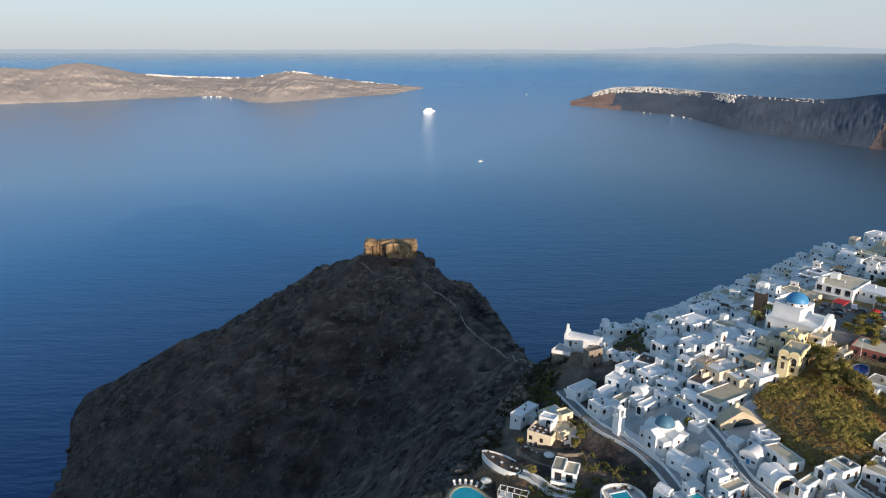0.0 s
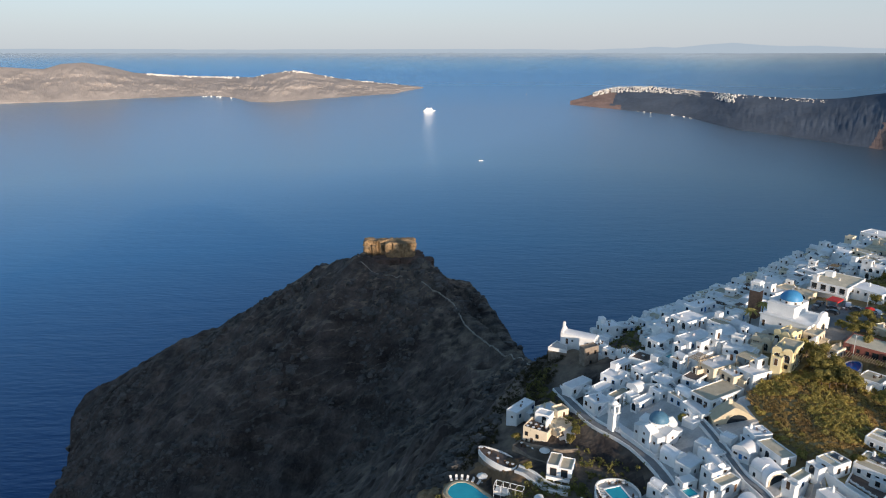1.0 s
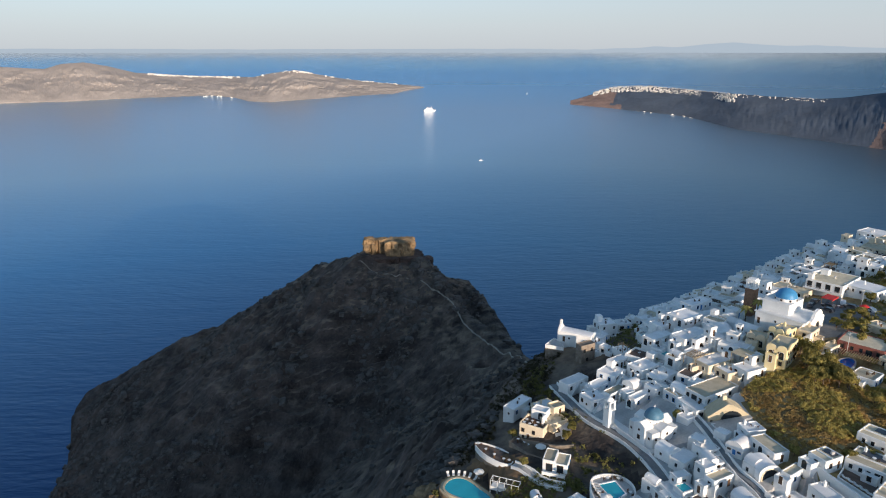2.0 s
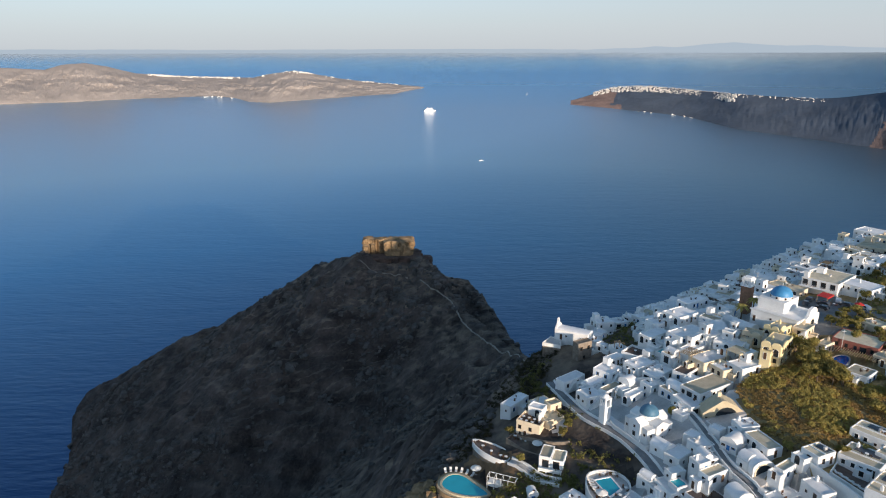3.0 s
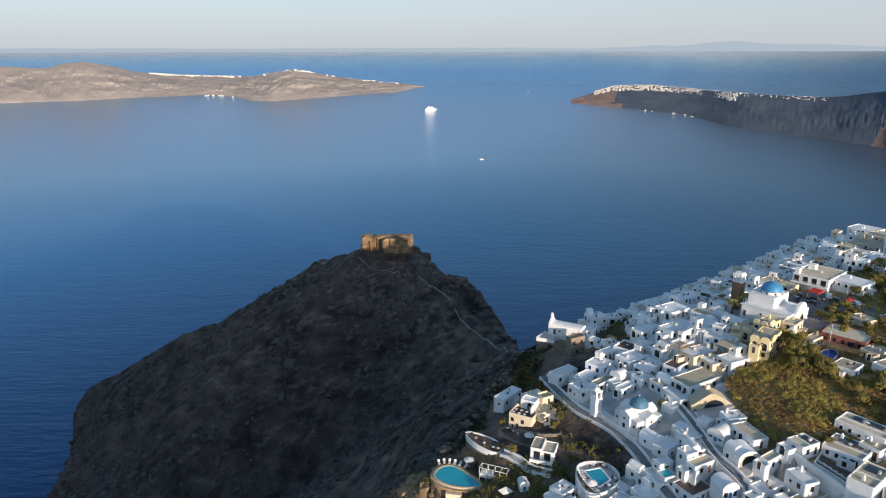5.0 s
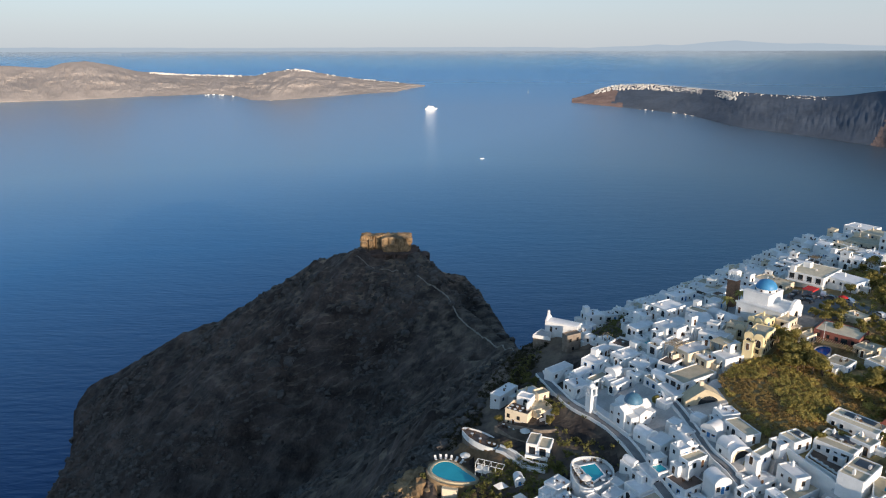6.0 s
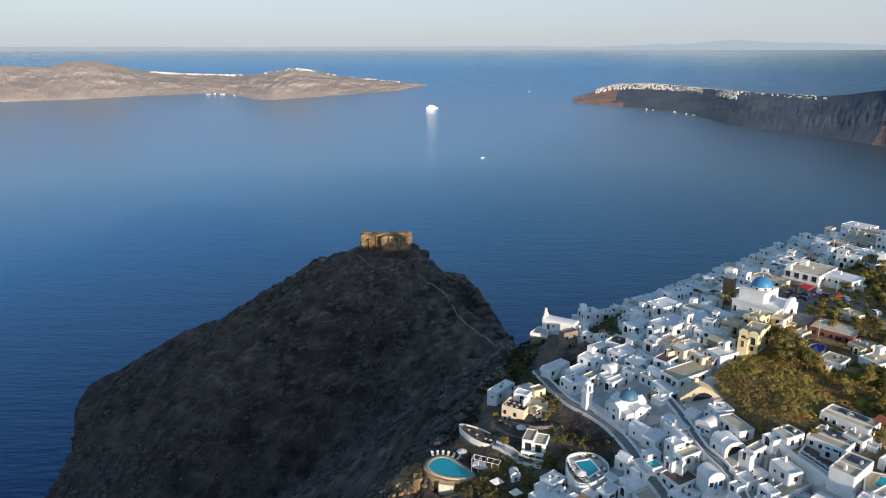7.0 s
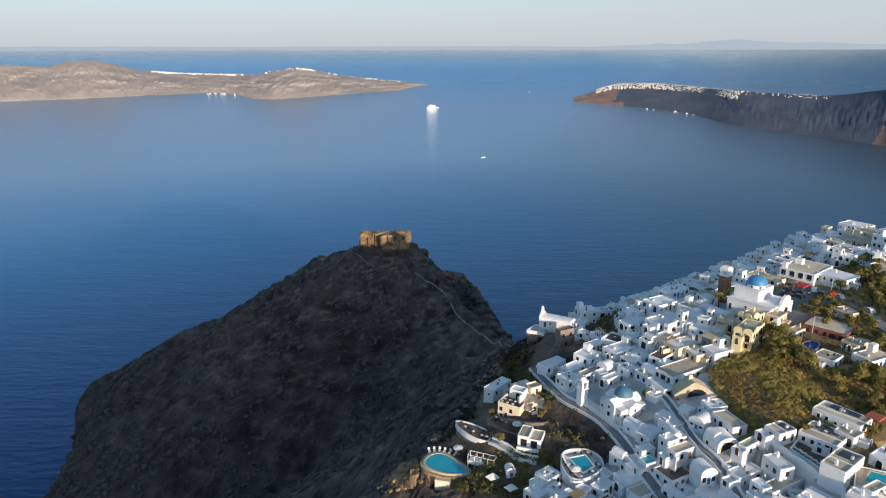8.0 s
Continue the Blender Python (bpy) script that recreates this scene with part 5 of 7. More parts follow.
def cross_on(ob, x, y, z, s=1.0):
    bm = bmesh.new()
    box(bm, x - 0.05 * s, x + 0.05 * s, y - 0.05 * s, y + 0.05 * s, z, z + 1.0 * s)
    box(bm, x - 0.3 * s, x + 0.3 * s, y - 0.05 * s, y + 0.05 * s, z + 0.6 * s, z + 0.7 * s)
    part("cross", bm, M_WHITE, ob)


def domed_church(x, y, z, yaw):
    ob = thing("domed_church", pose(x, y, z, 0, 0, yaw), "whitewashed domed church with a weathered blue dome", "church")
    HOUSES.append((x, y, 8))
    part("wall", box(bmesh.new(), -4.4, 4.4, -4.4, 4.4, -6, 4.6, 0.3), M_WHITE, ob)
    for k in range(4):
        bm = bmesh.new()
        gable = [(-2.0, 0.0), (2.0, 0.0), (2.0, 5.2), (0, 6.2), (-2.0, 5.2)]
        along_y(bm, gable, -4.9, -2.0)
        part("cross_arm", bm, M_WHITE, ob, "", pose(0, 0, 0, 0, 0, 90 * k))
        opening(ob, SMALL, pose(0, 0, 0, 0, 0, 90 * k) @ pose(0, -4.9, 3.6))
        opening(ob, DOOR if k == 0 else WINDOW, pose(0, 0, 0, 0, 0, 90 * k) @ pose(0, -4.9, 0.0 if k == 0 else 1.2), "door" if k == 0 else "window")
        for sx in (-3.2, 3.2):
            opening(ob, SMALL, pose(0, 0, 0, 0, 0, 90 * k) @ pose(sx, -4.4, 2.4))
    part("drum", tube(bmesh.new(), 2.45, 2.4, 4.4, 6.4, 16), M_WHITE, ob)
    for k in range(8):
        a = 45 * k + 22.5
        opening(ob, SMALL, pose(0, 0, 0, 0, 0, a) @ pose(0, -2.42, 5.1))
    part("drum_cornice", tube(bmesh.new(), 2.62, 2.62, 6.35, 6.55, 24), M_WHITE, ob)
    part("dome", dome_shape(bmesh.new(), 2.5, 6.5, 2.3), M_DOME_GREY, ob, "weathered grey-blue dome", None, True)
    bm = dome_shape(bmesh.new(), 2.0, 2.6, 1.4, 16, 5)
    tube(bm, 2.0, 2.0, -5, 2.6, 16)
    part("apse", bm, M_WHITE, ob, "", pose(4.6, 0, 0))
    cross_on(ob, 0, 0, 8.8, 0.9)
    return ob


def belfry(x, y, z, yaw, w=2.3, h=8.6, label="whitewashed church belfry with an open arch", base=M_WHITE, name="belfry", plain=0.62):
    ob = thing(name, pose(x, y, z, 0, 0, yaw), label, "belfry")
    HOUSES.append((x, y, w))
    part("shaft", box(bmesh.new(), -w / 2, w / 2, -w / 2, w / 2, -5, h * plain, 0.12), base, ob)
    part("cornice", box(bmesh.new(), -w / 2 - 0.15, w / 2 + 0.15, -w / 2 - 0.15, w / 2 + 0.15, h * plain, h * plain + 0.25), M_WHITE, ob)
    for sx in (-1, 1):
        for sy in (-1, 1):
            part("pier", box(bmesh.new(), sx * w * 0.36 - w * 0.12, sx * w * 0.36 + w * 0.12, sy * w * 0.36 - w * 0.12, sy * w * 0.36 + w * 0.12, h * plain + 0.25, h * 0.88), M_WHITE, ob)
    part("cap", box(bmesh.new(), -w / 2 - 0.08, w / 2 + 0.08, -w / 2 - 0.08, w / 2 + 0.08, h * 0.88, h * 0.93, 0.1), M_WHITE, ob)
    part("bell", tube(bmesh.new(), 0.35, 0.15, h * 0.72, h * 0.82, 10), M_METAL, ob, "small metal bell")
    if base is M_WHITE:
        part("cupola", dome_shape(bmesh.new(), w * 0.42, h * 0.93, w * 0.36, 14, 5), M_WHITE, ob, "", None, True)
        cross_on(ob, 0, 0, h * 0.93 + w * 0.34, 0.8)
    else:
        part("parapet", box(bmesh.new(), -w * 0.4, w * 0.4, -w * 0.4, w * 0.4, h * 0.93, h * 0.955, 0.08), M_WHITE, ob)
    return ob


domed_church(56.3, 154.2, 322.6, 28)
belfry(46.6, 161.8, 321.6, 30)
terrace(CHURCH_YARD, 322.7, "white paved church yard behind a low wall", M_ROOF_WHITE, rim=0.6)
low_wall(((52, 172), (56, 176), (61, 175.5), (65, 170), (66, 163), (65.5, 157)), 2.0, 0.6, label="curved whitewashed wall behind the church")


def blue_domed_church(x, y, z, yaw):
    """A long church: low side hall, taller nave, drum with a bright blue dome, a curved gable front."""
    ob = thing("blue_domed_church", pose(x, y, z, 0, 0, yaw), "large white church with a bright blue dome", "church")
    HOUSES.append((x, y, 12))
    part("side_hall", box(bmesh.new(), -8.5, 5.5, -9.5, 5.4, -6, 3.9, 0.25), M_WHITE, ob)
    part("hall_parapet", box(bmesh.new(), -8.7, -8.2, -9.7, 5.6, 3.85, 4.3), M_WHITE, ob)
    part("nave", box(bmesh.new(), -5.0, 5.0, -3.5, 5.2, 3.0, 7.4, 0.25), M_WHITE, ob)
    part("drum", tube(bmesh.new(), 3.35, 3.3, 7.3, 8.3, 24), M_WHITE, ob)
    part("dome", dome_shape(bmesh.new(), 3.3, 8.25, 2.9, 32, 9), M_DOME, ob, "bright blue painted dome", None, True)
    cross_on(ob, 0, 0, 11.1, 1.0)
    o = [(-4.6, 0), (4.6, 0), (4.6, 4.0)] + [(2.9 * math.cos(math.pi * i / 10), 4.6 + 2.2 * math.sin(math.pi * i / 10)) for i in range(11)] + [(-4.6, 4.0)]
    part("curved_gable", along_y(bmesh.new(), o, -10.3, -9.4), M_WHITE, ob, "curved white front gable")
    opening(ob, ARCH_BIG, pose(0, -10.32, 0.2), "door")
    opening(ob, DOOR, face_pose(1, -4.0, 0.1, 17.0, 18), "door")
    opening(ob, SMALL, face_pose(1, 1.2, 1.9, 17.0, 18))
    for k in range(8):
        opening(ob, SMALL, pose(0, 0, 0, 0, 0, 45 * k) @ pose(0, -3.36, 7.5))
    return ob


blue_domed_church(111, 200.5, 337.0, 40)
belfry(105.4, 212.5, 334.0, 40, 3.2, 14.0, "tall brown stone church tower with a white belfry", M_BRICK, "bell_tower", 0.72)


def chapel(x, y, z, yaw, w, d, h):
    ob = thing("chapel", pose(x, y, z, 0, 0, yaw), "small white chapel with a bell gable on the cliff edge", "chapel")
    HOUSES.append((x, y, 8))
    part("wall", box(bmesh.new(), -w / 2, w / 2, -d / 2, d / 2, -5, h, 0.15), M_WHITE, ob)
    bm = along_y(bmesh.new(), arch_outline(d - 0.2, h - 0.1, d * 0.1, 8, h - 0.3), -w / 2 + 0.1, w / 2 - 0.1)
    part("roof", bm, M_ROOF_WHITE, ob, "", pose(0, 0, 0, 0, 0, 90))
    o = [(-d / 2, -1), (d / 2, -1), (d / 2, h + 0.3), (0.7, h + 1.7), (0.5, h + 3.0), (0, h + 3.5), (-0.5, h + 3.0), (-0.7, h + 1.7), (-d / 2, h + 0.3)]
    part("bell_gable", along_y(bmesh.new(), o, -0.3, 0.3), M_WHITE, ob, "stepped bell gable", pose(-w / 2 - 0.2, 0, 0, 0, 0, 90))
    opening(ob, DOOR, face_pose(0, -3.9, 0, w, d), "door")
    for a in (-2.0, 3.4):
        opening(ob, SMALL, face_pose(0, a, 1.3, w, d))
    return ob


# ---- houses of the village, one by one ----


def round_gables(ob, w, d, h, wall):
    """Rounded gable fronts on the sea side and a row of arched windows below them."""
    for a in (-d / 4, d / 4):
        o = [(-d * 0.22, -0.4), (d * 0.22, -0.4)] + [(d * 0.22 * math.cos(math.pi * i / 8), 0.2 + 0.9 * math.sin(math.pi * i / 8)) for i in range(9)]
        part("gable", along_y(bmesh.new(), o, -0.32, 0.0), wall, ob, "rounded plaster gable", face_pose(1, a, h, w - 0.02, d))
        opening(ob, ARCHED, face_pose(1, a, max(0.2, h - 3.2), w, d))
    o = [(-w * 0.2, -0.4), (w * 0.2, -0.4)] + [(w * 0.2 * math.cos(math.pi * i / 8), 0.2 + 1.1 * math.sin(math.pi * i / 8)) for i in range(9)]
    part("gable", along_y(bmesh.new(), o, -0.32, 0.0), wall, ob, "rounded plaster gable", face_pose(0, -w * 0.25, h, w, d - 0.02))
    return ob


def roof_panels(ob, w, d, h, side=1):
    """A dark block of solar panels and a low screed kerb on a villa roof."""
    bm = box(bmesh.new(), -w * 0.16, w * 0.16, -d * 0.3, d * 0.3, 0.02, 0.1)
    part("solar_panel", bm, M_SLATE, ob, "dark flat solar panel", pose(side * w * 0.26, 0, h))
    part("roof_kerb", box(bmesh.new(), -0.12, 0.12, -d / 2 + 0.3, d / 2 - 0.3, -0.1, 0.3), M_WHITE, ob, "", pose(-side * w * 0.08, 0, h))
    return ob


roof_panels(house(87.5, 130.0, 330.5, 5.7, 4.7, 2.8, 24, "W", roof=M_ROOF), 5.7, 4.7, 2.8)
roof_panels(house(97.2, 128.4, 330.8, 7.8, 8.8, 2.0, 39, "W", roof=M_ROOF), 7.8, 8.8, 2.0)
house(102.6, 127.9, 331.5, 4.4, 4.9, 2.1, 33, "W", roof=M_ROOF)
roof_panels(house(94.8, 116.5, 329.1, 9.9, 5.4, 4.4, 39, "W", roof=M_ROOF, openings=False), 9.9, 5.4, 4.4)
roof_panels(house(104.9, 135.2, 332.1, 6.4, 11.5, 2.1, 37, "W", roof=M_ROOF), 6.4, 11.5, 2.1)
house(106.9, 120.1, 330.4, 7.3, 4.3, 2.3, 34, "W", roof=M_ROOF_WHITE)
house(83.1, 118.0, 323.9, 10.7, 3.6, 2.8, 29, "W", roof=M_ROOF)
house(78.0, 117.1, 323.6, 2.7, 4.1, 3.3, 21, "W", roof=M_ROOF_WHITE)
house(83.5, 121.4, 327.9, 3.9, 6.2, 1.9, 16, "W", roof=M_ROOF_WHITE)
house(97.5, 108.9, 330.1, 5.5, 2.5, 2.0, 29, "W", roof=M_ROOF)
house(78.4, 137.3, 329.0, 4.4, 8.3, 2.4, 17, "W", roof=M_ROOF)
house(77.8, 145.5, 329.2, 5.2, 4.5, 1.9, 11, "W", roof=M_ROOF_WHITE)
house(65.8, 138.3, 324.4, 3.7, 4.6, 2.3, 12, "W")
house(66.0, 143.0, 324.9, 5.0, 4.6, 2.4, 19, "W", roof=M_ROOF_WHITE)
house(60.5, 142.2, 322.6, 6.4, 4.5, 2.4, 38, "W", roof=M_ROOF_WHITE)
house(62.4, 128.6, 319.8, 7.0, 6.3, 2.5, 29, "W", roof=M_BROWN_PAVE)
house(65.3, 132.5, 322.4, 6.7, 3.2, 3.9, 28, "W", roof=M_ROOF)
house(57.1, 134.3, 319.1, 7.0, 6.6, 2.3, 20, "W")
house(77.0, 123.2, 324.3, 7.8, 3.9, 2.0, 27, "W", roof=M_ROOF_WHITE)
house(79.9, 128.5, 328.5, 6.3, 2.5, 1.9, 34, "W", roof=M_ROOF)
house(62.4, 124.2, 318.9, 5.9, 5.6, 1.9, 37, "W")
house(69.3, 121.4, 320.4, 7.4, 4.8, 2.0, 38, "W", roof=M_ROOF_WHITE)
house(74.0, 133.4, 327.2, 5.4, 3.6, 1.9, 25, "W")
house(51.9, 137.9, 319.1, 3.4, 4.2, 1.9, 35, "W")
house(52.5, 130.9, 317.2, 5.3, 5.4, 2.0, 29, "W", roof=M_ROOF_WHITE)
house(54.2, 125.8, 316.4, 5.6, 4.4, 2.4, 30, "W", roof=M_ROOF)
house(46.0, 130.1, 315.3, 5.4, 3.6, 2.3, 42, "W")
house(45.8, 123.9, 314.6, 5.1, 4.1, 2.7, 39, "W")
house(23.9, 181.5, 314.0, 9.8, 3.9, 4.0, 49, "W", roof=M_ROOF_WHITE)
house(31.8, 175.1, 317.8, 6.5, 7.4, 2.5, 32, "C", roof=M_ROOF_WHITE, arcade=3)
house(57.6, 170.9, 324.6, 8.2, 2.7, 1.9, 37, "W", roof=M_ROOF_WHITE)
house(75.5, 165.7, 328.7, 14.0, 7.0, 2.8, 31, "W", roof=M_ROOF)
house(69.8, 160.7, 327.6, 7.4, 8.0, 1.9, 23, "W", roof=M_ROOF_WHITE)
house(74.1, 176.2, 329.5, 11.0, 4.5, 1.9, 42, "W", roof=M_BROWN_PAVE)
house(80.5, 178.4, 331.2, 10.5, 6.2, 2.7, 28, "C", roof=M_ROOF_WHITE)
house(83.1, 172.6, 331.8, 6.7, 5.6, 1.9, 23, "C")
house(88.6, 171.6, 332.7, 9.1, 5.8, 2.3, 25, "W")
house(62.1, 184.6, 326.6, 7.9, 6.1, 2.5, 33, "W")
house(65.9, 178.4, 327.4, 8.5, 5.3, 1.9, 39, "W")
house(63.5, 173.5, 326.4, 7.3, 4.4, 1.9, 30, "W")
house(66.8, 167.0, 327.3, 5.8, 5.9, 2.1, 27, "W")
house(78.5, 192.4, 331.3, 11.9, 5.8, 4.8, 31, "W", roof=M_ROOF_WHITE)
house(78.2, 184.7, 331.3, 9.3, 4.0, 3.0, 38, "W")
house(81.6, 207.6, 331.2, 9.6, 7.4, 5.2, 31, "W", roof=M_ROOF_WHITE)
house(92.4, 226.0, 329.2, 11.5, 5.0, 5.0, 31, "W", roof=M_ROOF_WHITE)
house(73.8, 206.6, 329.2, 6.0, 5.4, 4.6, 31, "W", roof=M_ROOF_WHITE)
round_gables(house(98.0, 174.5, 335.0, 11.1, 5.6, 5.8, 49, "Y", roof=M_ROOF), 11.1, 5.6, 6.0, M_YELLOW)
round_gables(house(96.2, 185.7, 335.0, 5.3, 5.6, 3.5, 53, "C", roof=M_ROOF), 5.3, 5.6, 3.7, M_CREAM)
round_gables(house(103.8, 186.3, 335.7, 7.8, 4.8, 4.5, 37, "Y", roof=M_ROOF), 7.8, 4.8, 4.7, M_YELLOW)
house(111.8, 186.7, 336.5, 6.0, 4.4, 3.5, 43, "C", roof=M_ROOF)
house(115.5, 180.1, 335.2, 5.4, 3.3, 2.5, 34, "C", roof=M_ROOF)
house(125.0, 179.6, 336.6, 10.1, 12.4, 2.4, 45, "M", roof=M_ROOF)
house(115.2, 162.0, 335.3, 6.7, 6.0, 1.9, 38, "W", roof=M_ROOF)
house(127.4, 169.7, 336.3, 6.8, 5.2, 1.9, 31, "C", roof=M_ROOF)
house(127.1, 161.1, 335.6, 8.8, 6.3, 2.1, 25, "W", roof=M_ROOF)
restaurant = house(143.7, 231.5, 336.8, 16.6, 12.7, 4.3, 41, "W", roof=M_ROOF, openings=False, label="white restaurant with tall dark doorways on a balcony")
for k in range(4):
    opening(restaurant, WIDE, face_pose(1, -4.8 + 3.1 * k, 1.75, 16.6, 12.7), "door")
part("balcony_slab", box(bmesh.new(), -10.2, -8.28, -6.3, 6.3, 1.5, 1.7), M_WHITE, restaurant)
part("balcony_rail", box(bmesh.new(), -10.2, -10.12, -6.3, 6.3, 2.6, 2.68), M_METAL, restaurant, "thin grey balcony rail")
for k in range(9):
    part("baluster", box(bmesh.new(), -10.19, -10.13, -6.28 + 1.56 * k, -6.22 + 1.56 * k, 1.7, 2.6), M_METAL, restaurant)
for a in (-5.5, -2.2, 1.4, 5.0):
    opening(restaurant, WINDOW, face_pose(0, a, 1.6, 16.6, 12.7))
part("stair_head", box(bmesh.new(), 1.0, 3.6, 2.2, 5.0, 4.2, 6.3, 0.15), M_WHITE, restaurant)
house(150.8, 222.5, 337.6, 9.1, 11.6, 3.4, 31, "W", roof=M_ROOF_WHITE)
house(177.8, 265.2, 335.7, 12.4, 8.7, 3.0, 33, "W")
house(184.0, 260.4, 336.3, 10.3, 10.6, 2.5, 21, "W", roof=M_ROOF_WHITE)
house(216.4, 323.5, 330.4, 10.9, 13.1, 3.9, 33, "W", roof=M_ROOF_WHITE)
house(202.7, 290.5, 336.3, 10.7, 9.3, 3.5, 29, "C", roof=M_ROOF)
house(192.4, 281.5, 336.2, 11.2, 12.7, 2.4, 42, "C", roof=M_ROOF)
house(196.9, 267.6, 336.8, 12.8, 7.5, 7.1, 29, "W")
house(177.8, 237.0, 337.6, 12.1, 7.9, 2.7, 32, "W", roof=M_ROOF)
house(128.5, 230.4, 335.8, 5.7, 12.3, 2.0, 33, "C", roof=M_ROOF)
house(135.4, 189.9, 337.9, 5.9, 6.6, 1.9, 19, "C", roof=M_ROOF)
ruin = house(48.2, 202.3, 322.2, 6.0, 3.0, 6.0, 29, "S", roof=M_STONE, openings=False, label="plain brown stone house beside the chapel")
for a, zz in ((-1.6, 3.6), (1.4, 3.6), (-0.4, 0.4)):
    opening(ruin, WINDOW, face_pose(0, a, zz, 6.0, 3.0))
house(41.5, 186.0, 320.3, 9.4, 4.0, 3.2, 38, "W", roof=M_ROOF_WHITE)
house(47.3, 180.1, 322.6, 7.4, 3.9, 2.5, 41, "W")
house(51.3, 175.0, 323.3, 7.8, 3.0, 2.5, 39, "W")
house(56.0, 191.3, 325.1, 6.8, 3.1, 2.8, 35, "W")
house(70.4, 198.6, 329.0, 9.8, 4.8, 3.9, 35, "W", roof=M_ROOF_WHITE)



def gable_ruin(x, y, z, w, d, yaw):
    """An old cave-house front: a lopsided plastered gable with a wide dark arch, dug into the hillside."""
    ob = thing("cave_house", pose(x, y, z, 0, 0, yaw), "weathered cream gabled cave house with a wide dark arch", "house", "village houses")
    HOUSES.append((x, y, 3.8))
    o = [(-w / 2, -4), (w / 2, -4), (w / 2, 2.0), (w * 0.3, 3.5), (0.3, 4.9), (-0.4, 4.9), (-w * 0.28, 3.0), (-w / 2, 1.1)]
    part("wall", along_y(bmesh.new(), o, -d / 2, d / 2), M_BEIGE, ob)
    rim = [(-w / 2 - 0.15, 1.1), (-w * 0.28, 2.95), (-0.45, 4.85), (0.35, 4.85), (w * 0.3, 3.45), (w / 2 + 0.15, 2.0), (w / 2 + 0.15, 2.3), (w * 0.3, 3.85), (0.4, 5.2), (-0.5, 5.2), (-w * 0.28, 3.35), (-w / 2 - 0.15, 1.5)]
    part("coping", along_y(bmesh.new(), rim, -d / 2 - 0.12, -d / 2 + 0.4), M_BEIGE, ob)
    part("chimney", box(bmesh.new(), -0.9, 0.1, 0.4, 1.4, 4.0, 6.1, 0.06), M_CREAM, ob)
    opening(ob, ARCH_CAVE, pose(0.9, -d / 2 - 0.02, -0.3), "window")
    opening(ob, SMALL, pose(-w / 2 + 0.9, -d / 2, -0.2))
    return ob


# ---- vaulted and arched houses ----
gable_ruin(75.2, 155.0, 328.2, 10.2, 5.0, -4)
terrace(((70.6, 151.6), (79.2, 151.2), (78.6, 147.6), (71.4, 147.4)), 327.7, "dark paved yard before the cave house", M_BROWN_PAVE, rim=0.7)
FOOTPRINTS.append((75.2, 157.5, 10.2, 9.0, -4))
vault_house(74.9, 132.0, 326.4, 5.2, 5.5, 4.3, 8, "W", big_arch=True, label="white arched house front with a dark open vault")
vault_house(68.0, 124.6, 322.9, 4.0, 4.6, 4.2, 14, "W", label="white gabled house with an arched window")
vault_house(90.5, 196.0, 330.4, 6.0, 9.0, 6.2, -12, "W", label="tall white vaulted house with a rounded front")

low_wall(((22.5, 168.5), (23.5, 164.5), (27, 161.2), (32, 158.2), (36.5, 157.2)), 0.9, 0.5, M_STONE, "curved grey stone retaining wall below the hotel", "retaining_wall")



def walled_block(ob, name, w, d, h, m, wall, roof, rim=0.7, base=-5.0):
    """A block with a parapet round its roof, under a building."""
    def ring(g):
        a, b, k = w / 2 - g, d / 2 - g, 0.16
        return [(-a + k, -b), (a - k, -b), (a, -b + k), (a, b - k), (a - k, b), (-a + k, b), (-a, b - k), (-a, -b + k)]
    bm = bmesh.new()
    rows = [[bm.verts.new((px, py, pz)) for px, py in o] for o, pz in ((ring(0), base), (ring(0), h + rim - 0.06), (ring(0.06), h + rim), (ring(0.26), h + rim), (ring(0.26), h - 0.05))]
    for p, q in zip(rows, rows[1:]):
        for i in range(8):
            bm.faces.new((p[i], p[(i + 1) % 8], q[(i + 1) % 8], q[i]))
    bm.faces.new(rows[0][::-1])
    block = part(name, bm, wall, ob, "", m)
    part("roof", prism(bmesh.new(), ring(0.262), h - 0.2, h), roof, block)


